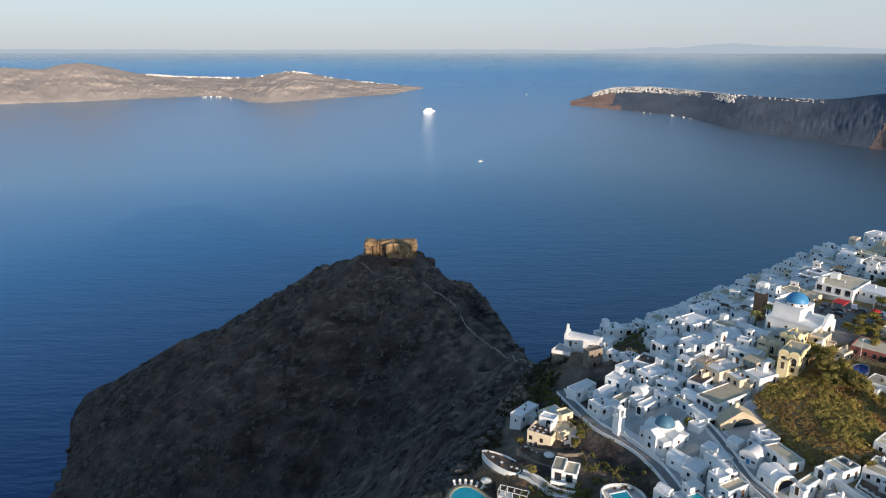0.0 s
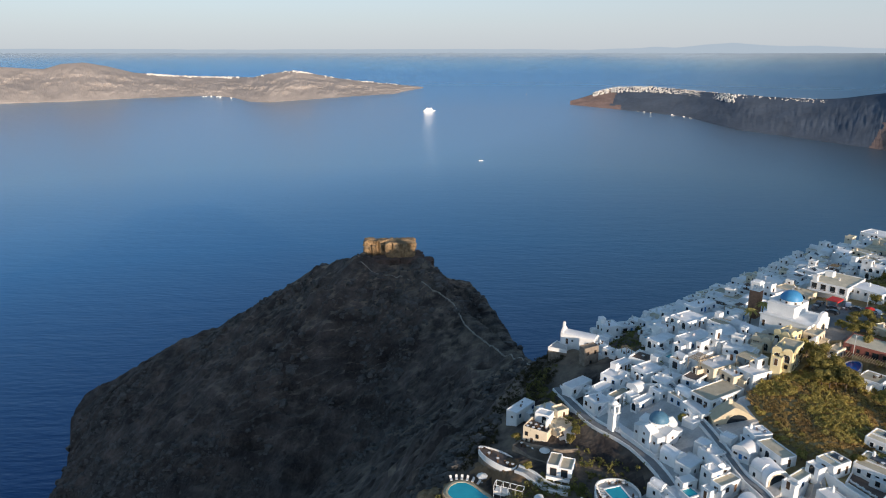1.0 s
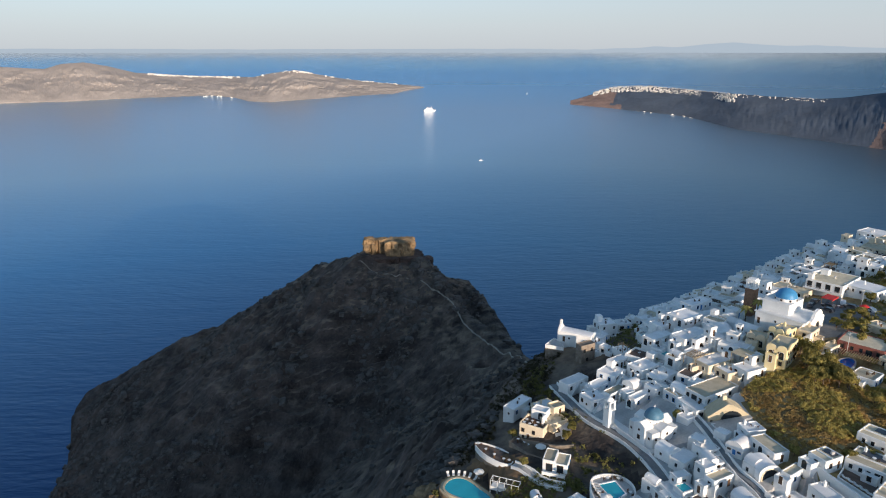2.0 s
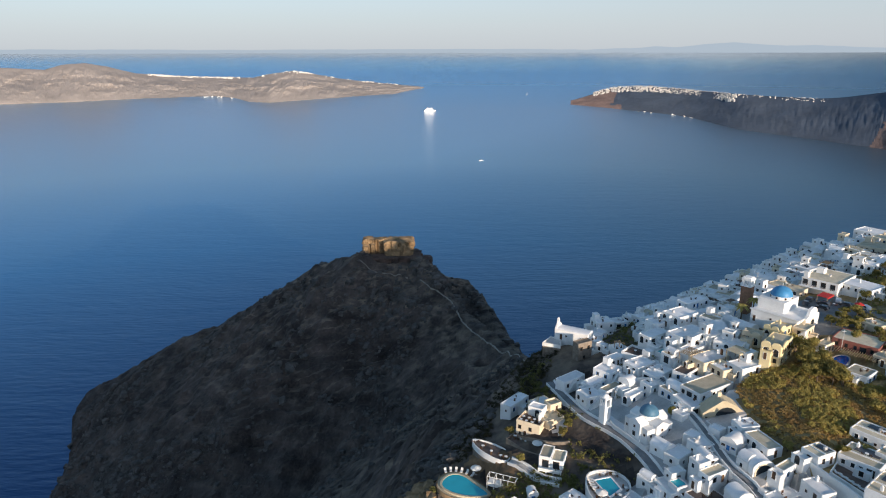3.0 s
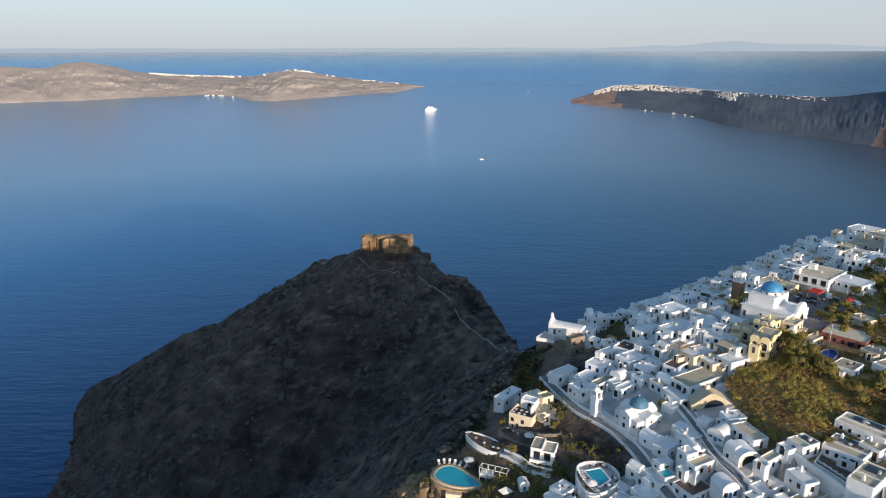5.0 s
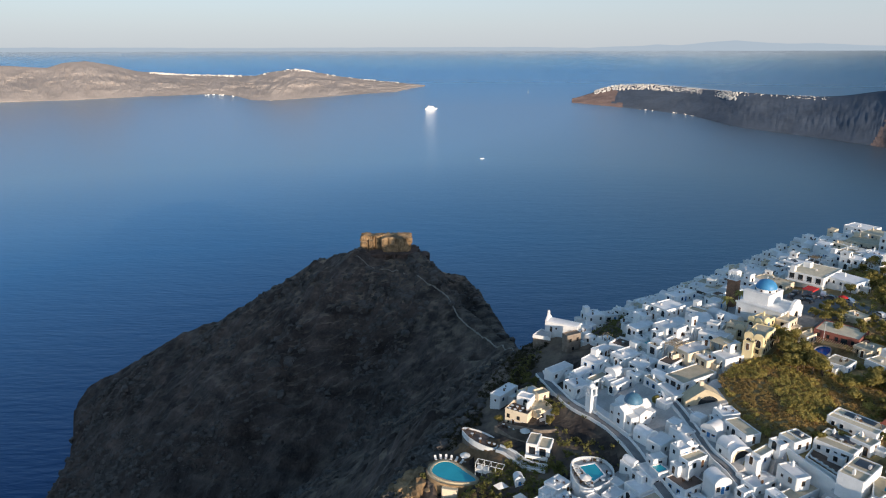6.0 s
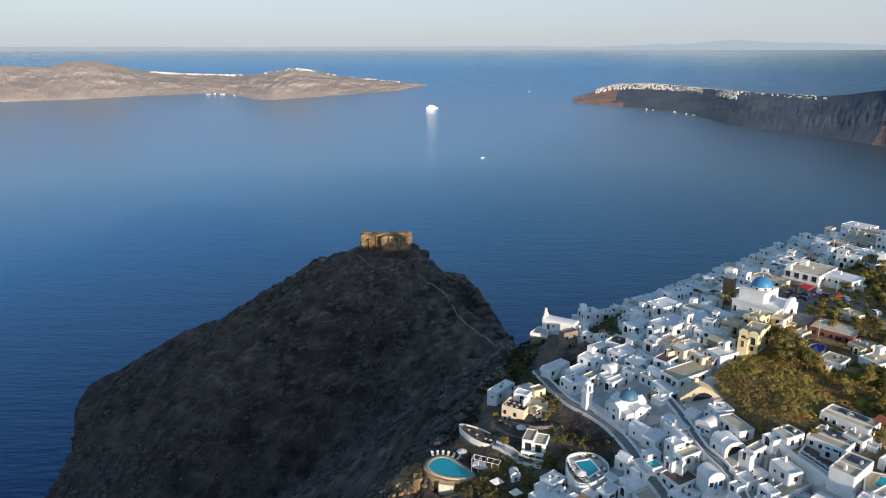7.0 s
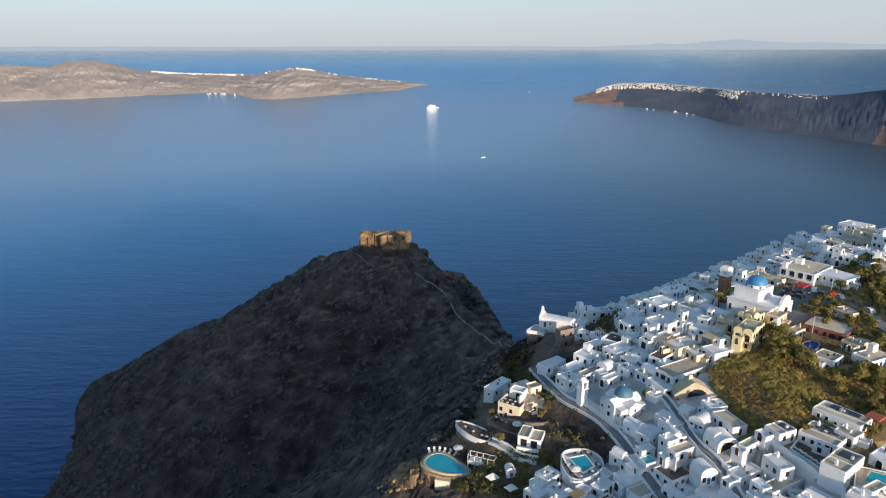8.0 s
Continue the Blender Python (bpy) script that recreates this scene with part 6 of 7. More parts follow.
def hotel_building(x, y, z):
    """Two cream wings that meet at a corner, with roof terraces, a stair, arches and a white upper room."""
    ob = thing("hotel_building", pose(x, y, z), "cream-plastered hotel with arches, stairs and roof terraces", "hotel")
    left, right = pose(-1.5, 1.5, 0, 0, 0, -31), pose(3.6, 2.9, 0, 0, 0, 28)
    walled_block(ob, "wing", 7.4, 6.0, 4.4, left, M_CREAM, M_BROWN_PAVE, 0.8)
    walled_block(ob, "wing", 6.2, 6.0, 5.0, right, M_CREAM, M_ROOF, 0.6)
    walled_block(ob, "upper_room", 4.6, 3.4, 7.0, pose(0.4, 5.0, 0, 0, 0, -31), M_WHITE, M_ROOF_WHITE, 0.3)
    walled_block(ob, "upper_room", 4.0, 3.4, 7.3, pose(5.0, 6.6, 0, 0, 0, 28), M_CREAM, M_ROOF, 0.5)
    part("screen_wall", along_y(bmesh.new(), [(-1.2, 4.3), (1.2, 4.3), (1.2, 6.4), (0.6, 7.2), (-0.4, 7.2), (-1.2, 6.6)], -0.2, 0.2), M_WHITE, ob, "tall white screen wall", pose(0.9, 1.2, 0, 0, 0, 50))
    for a, kind, zz in ((-2.5, WINDOW, 2.5), (-0.9, DOOR, 0.2), (0.7, WINDOW, 2.5), (2.3, DOOR, 0.2), (-2.4, SMALL, 0.9), (0.6, SMALL, 0.9)):
        opening(ob, kind, left @ pose(a, -3.0, zz), "door" if kind is DOOR else "window")
    for a in (-2.2, 0.0, 2.0):
        opening(ob, ARCHED, left @ face_pose(1, a, 0.3, 7.4, 6.0))
    opening(ob, ARCH_BIG, right @ pose(1.2, -3.0, 1.5))
    opening(ob, ARCHED, right @ pose(-1.6, -3.0, 1.7))
    for a in (-1.4, 1.4):
        opening(ob, ARCHED, right @ face_pose(3, a, 2.3, 6.2, 6.0))
    opening(ob, ARCHED, pose(0.4, 5.0, 4.4, 0, 0, -31) @ pose(0.6, -1.7, 0))
    opening(ob, DOOR, pose(5.0, 6.6, 5.0, 0, 0, 28) @ pose(0.2, -1.7, 0), "door")
    for k in range(12):
        part("stair", box(bmesh.new(), k * 0.3, k * 0.3 + 0.32, -1.1, 0.0, -1.5, 5.0 - 0.26 * k), M_CREAM, ob, "", right @ pose(-2.9, -3.0, 0))
    return ob


def guest_house(x, y, z, yaw):
    """A two-storey white guest house: arched ground floor, balcony, one roof higher than the other."""
    ob = thing("guest_house", pose(x, y, z, 0, 0, yaw), "white two-storey guest house with arches and a balcony", "house")
    HOUSES.append((x, y, 4))
    walled_block(ob, "wing", 3.2, 6.0, 5.6, pose(-1.5, 0.2, 0), M_WHITE, M_ROOF, 0.2)
    walled_block(ob, "wing", 3.4, 5.6, 5.1, pose(1.8, 0, 0), M_WHITE, M_ROOF, 0.2)
    part("balcony_slab", box(bmesh.new(), -2.8, 3.2, -4.6, -2.78, 2.5, 2.68), M_WHITE, ob)
    part("balcony_rail", box(bmesh.new(), -2.8, 3.2, -4.62, -4.5, 2.68, 3.4), M_WHITE, ob)
    for a in (-2.7, -0.7, 1.2, 3.1):
        part("pier", box(bmesh.new(), a - 0.14, a + 0.14, -4.6, -4.3, -3.0, 2.5), M_WHITE, ob)
    for a in (-1.25, 1.6):
        opening(ob, ARCHED, pose(a, -2.82, 0.05))
        opening(ob, WIDE, pose(a, -2.82, 2.75))
    for a in (-1.6, 1.2):
        opening(ob, WINDOW_B, face_pose(3, a, 3.3, 7.0, 5.6))
        opening(ob, ARCHED, face_pose(3, a, 0.1, 7.0, 5.6))
        opening(ob, SMALL, face_pose(1, a, 3.6, 6.2, 6.0))
    return ob


hotel_building(29.0, 166.0, 314.7)
HOTEL_ROOF = pose(29.0, 166.0, 314.7) @ pose(-1.5, 1.5, 4.4, 0, 0, -31)
HOUSES += [(27.1, 168.5, 4), (31.5, 169, 4)]
guest_house(31.0, 152.4, 312.6, -20)
house(33.6, 136.4, 313.0, 5.4, 4.6, 3.2, 39, "W", roof=M_ROOF_WHITE)
house(30.4, 131.6, 311.2, 5.4, 5.0, 3.4, 39, "W", roof=M_ROOF_WHITE)
house(35.0, 130.6, 311.4, 3.6, 4.4, 4.6, 39, "W", roof=M_ROOF_WHITE)

# ground that stays open
OPEN = [(61.5, 151, 3.4), (44, 155.5, 4.5), (48.5, 149.5, 3.5), (39.5, 161, 4), (51, 143.5, 3.0), (46, 166, 3), (74.0, 149.5, 3.0), (32, 160, 3), (111, 200.5, 11), (105.4, 212.5, 2.5), (47.6, 213.5, 6), (56.3, 154.2, 6), (46.6, 161.8, 2), (48.0, 207.5, 4), (100.6, 204.3, 1.5)]
HOUSES += OPEN[:8]

# ---- hotel terraces, pools ----
pool(rounded([(1.5, 152.0), (2.2, 154.6), (4.0, 156.4), (6.4, 156.6), (8.6, 154.8), (10.6, 152.0), (13.4, 148.8), (13.8, 147.5), (12.0, 146.9), (8.0, 147.0), (4.6, 148.4), (2.4, 150.2)]), 308.75, "kidney-shaped turquoise pool on a rocky terrace", M_TURQ, M_BEIGE, 0.6)
terrace(rounded([(0.2, 152.2), (1.1, 155.8), (4.0, 158.4), (7.4, 158.2), (10.4, 154.6), (14.4, 149.8), (14.9, 146.8), (11.6, 145.8), (7.4, 145.9), (3.6, 147.4), (1.2, 149.6)]), 308.4, "stone pool terrace with tan paving", M_BEIGE, M_TAN, 0.12)
house(6.6, 145.4, 304.8, 4.4, 1.4, 3.2, -12, "C", M_BEIGE, openings=False, parapet=0.0, label="pale rendered pool retaining block")
pool(((39.8, 140.8), (44.0, 142.1), (45.3, 137.3), (42.0, 134.4)), 317.75, "turquoise hotel pool with a white rim", M_TURQ)
terrace(rounded([(37.7, 142.5), (41.1, 144.6), (45.9, 144.1), (48.3, 139.5), (46.7, 134.6), (40.4, 130.3), (37.1, 133.6)]), 317.5, "white rounded pool terrace with sun loungers", M_PAVE)
pool(((100.4, 115.0), (105.2, 112.4), (100.4, 106.8), (97.2, 111.6)), 331.6, "bright turquoise pool beside a villa", M_TURQ, M_BEIGE)
terrace(((98.5, 117.0), (107.5, 112.8), (101.5, 103.5), (94.2, 110.0)), 331.4, "pale pool terrace beside a villa", M_BEIGE, rim=0.3)
pool(rounded([(113.0, 172.2), (116.0, 175.5), (118.9, 176.3), (119.8, 174.7), (116.9, 170.6), (113.0, 167.9), (111.9, 169.1)]), 335.2, "deep blue round pool among trees", M_POOL_BLUE, M_PAVE)
terrace(((91.9, 129.3), (88.0, 125.0), (90.8, 117.6), (95.7, 121.6)), 330.2, "brown tiled villa terrace with a white parapet", M_BROWN_PAVE)
low_wall(((84.6, 128.6), (86.2, 125.2), (88.4, 120.0), (90.6, 115.2), (93.0, 111.0)), 1.3, 0.5, label="long white retaining wall below the villa terrace", base=-5.0)
terrace(rounded([(9.8, 167.4), (11.7, 161.7), (16.5, 156.6), (19.8, 155.5), (20.5, 159.9), (16, 164.6)]), 313.2, "white curved hotel terrace with dark paving", M_BROWN_PAVE, rim=0.45, depth=1.3, footing=(M_STONE, 6.0))
terrace(((20, 164), (24, 158.5), (31, 153.5), (33, 157), (27, 162), (23, 167)), 315.0, "hotel garden terrace with dark tables", M_BROWN_PAVE, M_STONE, 0.6)
pool(((66.5, 205.0), (70.0, 206.5), (72.0, 203.5), (68.5, 201.5)), 330.0, "small turquoise terrace pool", M_TURQ)
pool(((55.8, 133.6), (58.3, 134.6), (59.3, 132.2), (56.7, 131.0)), 322.6, "small turquoise plunge pool on a roof terrace", M_TURQ)

rng = random.Random(11)
rows = []
for i in range(9):
    s = i / 8
    rows.append(pose(38.6 + 2.4 * s * s, 141.6 - 9.2 * s, 317.5, 0, 0, 60 + 50 * s))
for i in range(6):
    rows.append(pose(2.6 + 1.5 * i, 158.3 + 0.35 * i * (3 - i) * 0.5, 308.4, 0, 0, 10 - 8 * i))
for i in range(5):
    rows.append(pose(89.6 + 0.5 * i, 125.2 - 1.4 * i, 330.2, 0, 0, 40))
for i in range(4):
    rows.append(pose(96.4 + 1.2 * i, 108.6 - 1.0 * i, 331.4, 0, 0, 30))
blank_and_place(make_lounger(), rows)
rows = [pose(39.0, 137.6, 317.5), pose(39.6, 134.8, 317.5), pose(41.2, 132.4, 317.5), pose(46.6, 137.4, 317.5), pose(45.0, 143.0, 317.5), pose(42.4, 143.2, 317.5), pose(19.2, 157.4, 313.2), pose(22.4, 165.0, 315.0), pose(25.2, 162.2, 315.0), pose(44.5, 134.6, 317.5), pose(11.2, 165.6, 313.2), pose(13.2, 162.8, 313.2), pose(15.4, 160.2, 313.2), pose(17.8, 158.0, 313.2), pose(24.0, 163.5, 315.0), pose(26.6, 160.6, 315.0), pose(29.4, 157.6, 315.0), pose(138.0, 214.5, height(138, 214.5)), pose(135.0, 211.5, height(135, 211.5))]
rows += [HOTEL_ROOF @ pose(a, b, 0.002) for a in (-2.6, -0.9, 0.8) for b in (-2.0, -0.2)]
blank_and_place(make_table(), [m @ pose(0, 0, 0, 0, 0, 37 * i) for i, m in enumerate(rows)])
blank_and_place(make_umbrella(M_CLOTH, "white canvas parasol on a wooden pole"), [pose(39.8, 133.5, 317.5), pose(11.0, 157.0, 308.4), pose(27.9, 158.9, 315.0)])
blank_and_place(make_umbrella(M_RED, "red canvas parasol outside a restaurant"), [pose(139.5, 205.0, height(139.5, 205.0) + 0.1)])


def awning(x, y, z, w, d, h, yaw, cloth, label, name="awning"):
    ob = thing(name, pose(x, y, z, 0, 0, yaw), label, name)
    for sx in (-1, 1):
        for sy in (-1, 1):
            part("post", box(bmesh.new(), sx * (w / 2 - 0.08) - 0.07, sx * (w / 2 - 0.08) + 0.07, sy * (d / 2 - 0.08) - 0.07, sy * (d / 2 - 0.08) + 0.07, -1.0, h), M_WOOD, ob)
    if cloth is None:
        for i in range(int(w / 0.6)):
            part("slat", box(bmesh.new(), -w / 2 + 0.3 + i * 0.6 - 0.06, -w / 2 + 0.3 + i * 0.6 + 0.06, -d / 2 - 0.2, d / 2 + 0.2, h, h + 0.14), M_WOOD, ob)
    else:
        bm = bmesh.new()
        box(bm, -w / 2 - 0.15, w / 2 + 0.15, -d / 2 - 0.15, d / 2 + 0.15, h, h + 0.12)
        box(bm, -w / 2 - 0.15, w / 2 + 0.15, -d / 2 - 0.2, -d / 2 - 0.15, h - 0.35, h + 0.1)
        part("cloth", bm, cloth, ob)
    return ob


awning(134.0, 215.5, height(134, 215.5), 5.0, 3.4, 2.6, 40, M_RED, "red restaurant awning on wooden posts")
pool(((68.6, 189.0), (71.8, 191.6), (73.2, 187.4), (71.0, 185.0)), 330.6, "raised turquoise terrace pool with a white rim", M_TEAL_WATER, rim=0.7, depth=4.0)
awning(87.5, 175.5, height(87.5, 175.5) + 1.0, 5.0, 4.2, 2.6, 35, M_BEIGE, "beige canvas awning over a terrace")
awning(76.0, 180.5, height(76, 180.5) + 0.8, 6.5, 4.0, 2.4, 40, None, "wooden slatted pergola on a terrace", "pergola")
awning(119.5, 172.5, height(119.5, 172.5) + 0.5, 11.0, 4.0, 2.7, 135, None, "long wooden pergola beside the maroon house", "pergola")
awning(110.5, 131.5, height(110.5, 131.5) + 0.6, 3.6, 3.0, 2.4, 36, M_TERRA, "terracotta-red canopy beside a villa")


def cabana(x, y, z, yaw):
    ob = thing("cabana", pose(x, y, z, 0, 0, yaw), "white four-post cabana with a cushioned bed", "cabana", "pool cabanas")
    for sx in (-0.95, 0.95):
        for sy in (-1.1, 1.1):
            part("post", box(bmesh.new(), sx - 0.06, sx + 0.06, sy - 0.06, sy + 0.06, -2.0, 2.2), M_WHITE, ob)
    for sy in (-1.1, 1.1):
        part("beam", box(bmesh.new(), -1.0, 1.0, sy - 0.06, sy + 0.06, 2.2, 2.32), M_WHITE, ob)
    for sx in (-0.95, 0.95):
        part("beam", box(bmesh.new(), sx - 0.06, sx + 0.06, -1.16, 1.16, 2.2, 2.32), M_WHITE, ob)
    part("bed", box(bmesh.new(), -0.85, 0.85, -1.0, 1.0, -0.6, 0.45, 0.08), M_CLOTH, ob)
    return ob


for i in range(4):
    cabana(14.8 + 1.75 * i, 149.4 - 0.72 * i, 311.3, -22)


def tent(x, y, z, r, label):
    ob = thing("shade_sail", pose(x, y, z), label, "shade sail")
    bm = bmesh.new()
    tip = bm.verts.new((0, 0, 3.0))
    rim = [bm.verts.new((r * math.cos(1.0472 * i) * (1.35 if i % 3 == 0 else 0.85), r * math.sin(1.0472 * i), 1.5 + 0.4 * (i % 2))) for i in range(6)]
    for i in range(6):
        bm.faces.new((rim[i], rim[(i + 1) % 6], tip))
    part("sail", bm, M_CLOTH, ob)
    part("mast", tube(bmesh.new(), 0.07, 0.05, -1.0, 3.0, 8), M_METAL, ob)
    return ob


tent(19.8, 140.3, 310.6, 1.5, "white canvas shade sail below the hotel")
tent(24.2, 135.2, 311.0, 1.4, "white canvas shade sail beside the steps")
vault_house(24.5, 142.2, 311.9, 2.4, 2.6, 2.6, 10, "W", big_arch=False, label="tiny white arched kiosk on the slope")

# ---- chapel and houses on the rim ----
chapel(47.6, 213.5, 324.0, -30, 11.5, 5.0, 3.6)
terrace(((36.5, 211.0), (42, 208.5), (42.5, 213), (40, 216)), 323.7, "small white terrace at the chapel door", M_PAVE, rim=0.4, depth=0.9, footing=(M_STONE, 5.0))
house(60.4, 227.0, 320.3, 6.8, 6.0, 5.5, 14, "W", M_ROOF_WHITE)
house(68.5, 234.0, 320.0, 5.6, 5.0, 2.8, 14, "W", M_ROOF_WHITE)

# ---- the dense rows of houses between ----


def free(x, y, r):
    return all((x - a) ** 2 + (y - b) ** 2 > (r + c) ** 2 for a, b, c in HOUSES) and all((x - a) ** 2 + (y - b) ** 2 > (r + c - 0.8) ** 2 for a, b, c in LANES) and not bool(inside(np.array(x), np.array(y), CHURCH_YARD))


settle_ground()
CELL, OX, OY = 0.5, -10.0, 95.0
cells_x, cells_y = np.meshgrid(OX + CELL * (np.arange(520) + 0.5), OY + CELL * (np.arange(500) + 0.5))
taken = ~built_up(cells_x, cells_y)


def under(x, y, w, d, yaw):
    """The cells beneath a turned block: a window of the grid, and a mask in it."""
    r = 0.5 * math.hypot(w, d) + CELL
    i0, i1 = (max(0, int((x + sg * r - OX) / CELL)) for sg in (-1, 1))
    j0, j1 = (max(0, int((y + sg * r - OY) / CELL)) for sg in (-1, 1))
    win = (slice(j0, j1 + 1), slice(i0, i1 + 1))
    c, q = math.cos(radians(yaw)), math.sin(radians(yaw))
    dx, dy = cells_x[win] - x, cells_y[win] - y
    return win, (np.abs(dx * c + dy * q) < w / 2) & (np.abs(dy * c - dx * q) < d / 2)


def take(x, y, w, d, yaw):
    win, mask = under(x, y, w, d, yaw)
    taken[win] |= mask


for row in FOOTPRINTS:
    take(*row)
for outline in PLOTS:
    taken |= inside(cells_x, cells_y, outline)
for x, y, r in LANES + OPEN:
    win, mask = under(x, y, 2 * r, 2 * r, 0)
    taken[win] |= mask & (np.hypot(cells_x[win] - x, cells_y[win] - y) < r - (0.55 if (x, y, r) in LANES else 0))
taken |= inside(cells_x, cells_y, CHURCH_YARD)

rng = random.Random(23)
FILL = []
for size, slack in ((6.4, 0.04), (5.2, 0.07), (4.2, 0.09), (3.2, 0.1), (2.2, 0.08)):
    spots = [(u + rng.uniform(-1, 1), v + rng.uniform(-1, 1)) for v in np.arange(108, 362, 2.4) for u in np.arange(-90, 16, 2.4)]
    rng.shuffle(spots)
    for u, v in spots:
        if v > 262 and size < 3:
            continue
        x, y = 0.8 * u + 0.6 * v, -0.6 * u + 0.8 * v
        w, d, yaw = size * rng.uniform(0.85, 1.25), size * rng.uniform(0.85, 1.3), 36 + rng.uniform(-13, 13)
        win, mask = under(x, y, w, d, yaw)
        total = mask.sum()
        if total < 4 or (mask & taken[win]).sum() > slack * total:
            continue
        taken[win] |= mask
        FILL.append((x, y))
        z, roll = height(x, y), rng.random()
        if size < 2.5:
            if roll < 0.5:
                house(x, y, z - 0.3, w, d, rng.uniform(0.9, 2.3), yaw, "W", M_ROOF_WHITE, openings=False)
            elif roll < 0.75:
                stone_steps(x, y, z, w * 0.7, 7, yaw + 90 * rng.randrange(4))
            else:
                copy_thing(bpy.data.objects["table_set"], pose(x, y, z + 0.05, 0, 0, rng.uniform(0, 180)))
        elif size < 3.5:
            house(x, y, z - 0.3, w, d, rng.uniform(1.6, 3.0), yaw, "W", M_ROOF_WHITE, openings=roll < 0.5)
        elif roll < 0.2:
            if rng.random() < 0.6:
                vault_house(x, y, z, min(4.4, d * 0.8), w, rng.uniform(3.0, 4.0), yaw - 90, "W")
            else:
                vault_house(x, y, z, min(4.4, w * 0.8), d, rng.uniform(3.0, 4.0), yaw, "W")
        elif roll < 0.42:
            c, q = math.cos(radians(yaw)), math.sin(radians(yaw))
            terrace([(x + a * c - b * q, y + a * q + b * c) for a, b in ((-w / 2, -d / 2), (w / 2, -d / 2), (w / 2, d / 2), (-w / 2, d / 2))], z + 0.9, "white walled roof terrace between houses", rng.choice((M_PAVE, M_ROOF_WHITE, M_BROWN_PAVE, M_BROWN_PAVE)), rim=0.7)
            copy_thing(bpy.data.objects["table_set"], pose(x, y, z + 0.9, 0, 0, rng.uniform(0, 180)))
            if roll < 0.3:
                awning(x, y, z + 0.9, w * 0.55, d * 0.5, 2.3, yaw, rng.choice((M_BEIGE, M_CLOTH, None)), "pale awning over a roof terrace")
            elif roll < 0.33 and v < 250:
                tub = [(x + 0.8 * math.cos(k * 0.785) + 0.5, y + 0.8 * math.sin(k * 0.785) + 0.5) for k in range(8)]
                pool(tub, z + 1.35, "round turquoise plunge tub on a terrace", M_TEAL_WATER, rim=0.25, depth=0.45)
        else:
            house(x, y, z, w, d, rng.uniform(2.4, 3.2 if u < -52 else 4.2), yaw, "C" if rng.random() < 0.07 and u > -62 else "W")

for x, y, z, yaw in ROOF_SEATS:
    copy_thing(bpy.data.objects["table_set"], pose(x, y, z + 0.002, 0, 0, yaw) @ pose(rng.uniform(-0.5, 0.5), rng.uniform(-0.8, 0.2), 0, 0, 0, rng.uniform(0, 180)))

# ---- vegetation ----
rng = random.Random(31)


def shrubs(name, poly, count, material, size, label, seed, height_range=(0.5, 1.3), leaves=34, loose=0.7, patch=-9.0, wide=1.0):
    rng = random.Random(seed)
    xs, ys = [p[0] for p in poly], [p[1] for p in poly]
    v, f, made = [], [], 0
    while made < count:
        x, y = rng.uniform(min(xs), max(xs)), rng.uniform(min(ys), max(ys))
        if not bool(inside(np.array(x), np.array(y), poly)):
            continue
        made += 1
        if patch > -5 and float(vnoise(np.array([x]), np.array([y]), 11, 3, 71)[0]) < patch:
            continue
        if not all((x - a) ** 2 + (y - b) ** 2 > (c * 0.9) ** 2 for a, b, c in HOUSES):
            continue
        h = rng.uniform(*height_range)
        leaf_cloud(v, f, x, y, height(x, y) + h * 0.4, h * 1.1 * wide, h * 1.1 * wide, h * 0.8, leaves, size, rng, 0.5, loose)
    return tagged(new(name, leaf_mesh(name, v, f, material)), label, "shrub", kind="stuff")


shrubs("hillside_shrubs", GARDEN, 1500, M_SHRUB, 0.16, "olive-green shrubs over a sunlit hillside", 1, (0.35, 0.75), 110, 1.8, 0.12, 1.5)
shrubs("dry_shrubs", GARDEN, 2200, M_DRY, 0.14, "dry brown shrubs and grass on the hillside", 2, (0.2, 0.4), 50, 1.8, -9.0, 2.0)
shrubs("scrub", SCRUB, 90, M_BUSH, 0.2, "dark green scrub on the cliff edge between houses", 8)
shrubs("bank_shrubs", BANK, 110, M_BUSH, 0.2, "olive shrubs on the dark rock bank", 3)
EAST = ((108, 128), (125, 135), (150, 160), (175, 215), (190, 260), (178, 262), (150, 225), (140, 205), (128, 190), (118, 160), (112, 145))
shrubs("plateau_shrubs", EAST, 520, M_LEAF, 0.25, "shrubs and weeds between the plateau houses", 4, (0.6, 1.6))
RIM = ((33, 196), (37, 178), (36, 168), (30, 172), (24, 182), (30, 205), (40, 206))
shrubs("rim_shrubs", RIM, 150, M_BUSH, 0.2, "olive shrubs on the dark rim rocks", 6)
SADDLE = ((2, 166), (8, 186), (22, 205), (38, 226), (56, 224), (50, 212), (40, 206), (36, 196), (30, 187), (18, 184), (16, 172), (8, 164))
shrubs("saddle_heath", SADDLE, 520, M_HEATH, 0.18, "dark low heath over the rocky saddle", 9, (0.4, 1.0), 40, 0.8, -9.0, 1.5)
HOTEL_SLOPE = ((-8, 160), (2, 146), (12, 140), (30, 132), (38, 134), (36, 146), (30, 153), (22, 150), (17, 147), (10, 144), (0, 152))
shrubs("hotel_shrubs", HOTEL_SLOPE, 300, M_BUSH, 0.2, "green garden shrubs on the hotel slope", 5)
PLANTS = []
for x, y in FILL[::2]:
    PLANTS.append((x + rng.uniform(-2, 2), y + rng.uniform(-2, 2)))
v, f = [], []
for x, y in PLANTS:
    h = rng.uniform(0.4, 1.1)
    leaf_cloud(v, f, x, y, height(x, y) + h * 0.6 + 0.2, h, h, h, 26, 0.16, rng, 0.2)
tagged(new("courtyard_plants", leaf_mesh("courtyard_plants", v, f, M_BUSH)), "dark green potted shrubs in courtyards between houses", "shrub", kind="stuff")
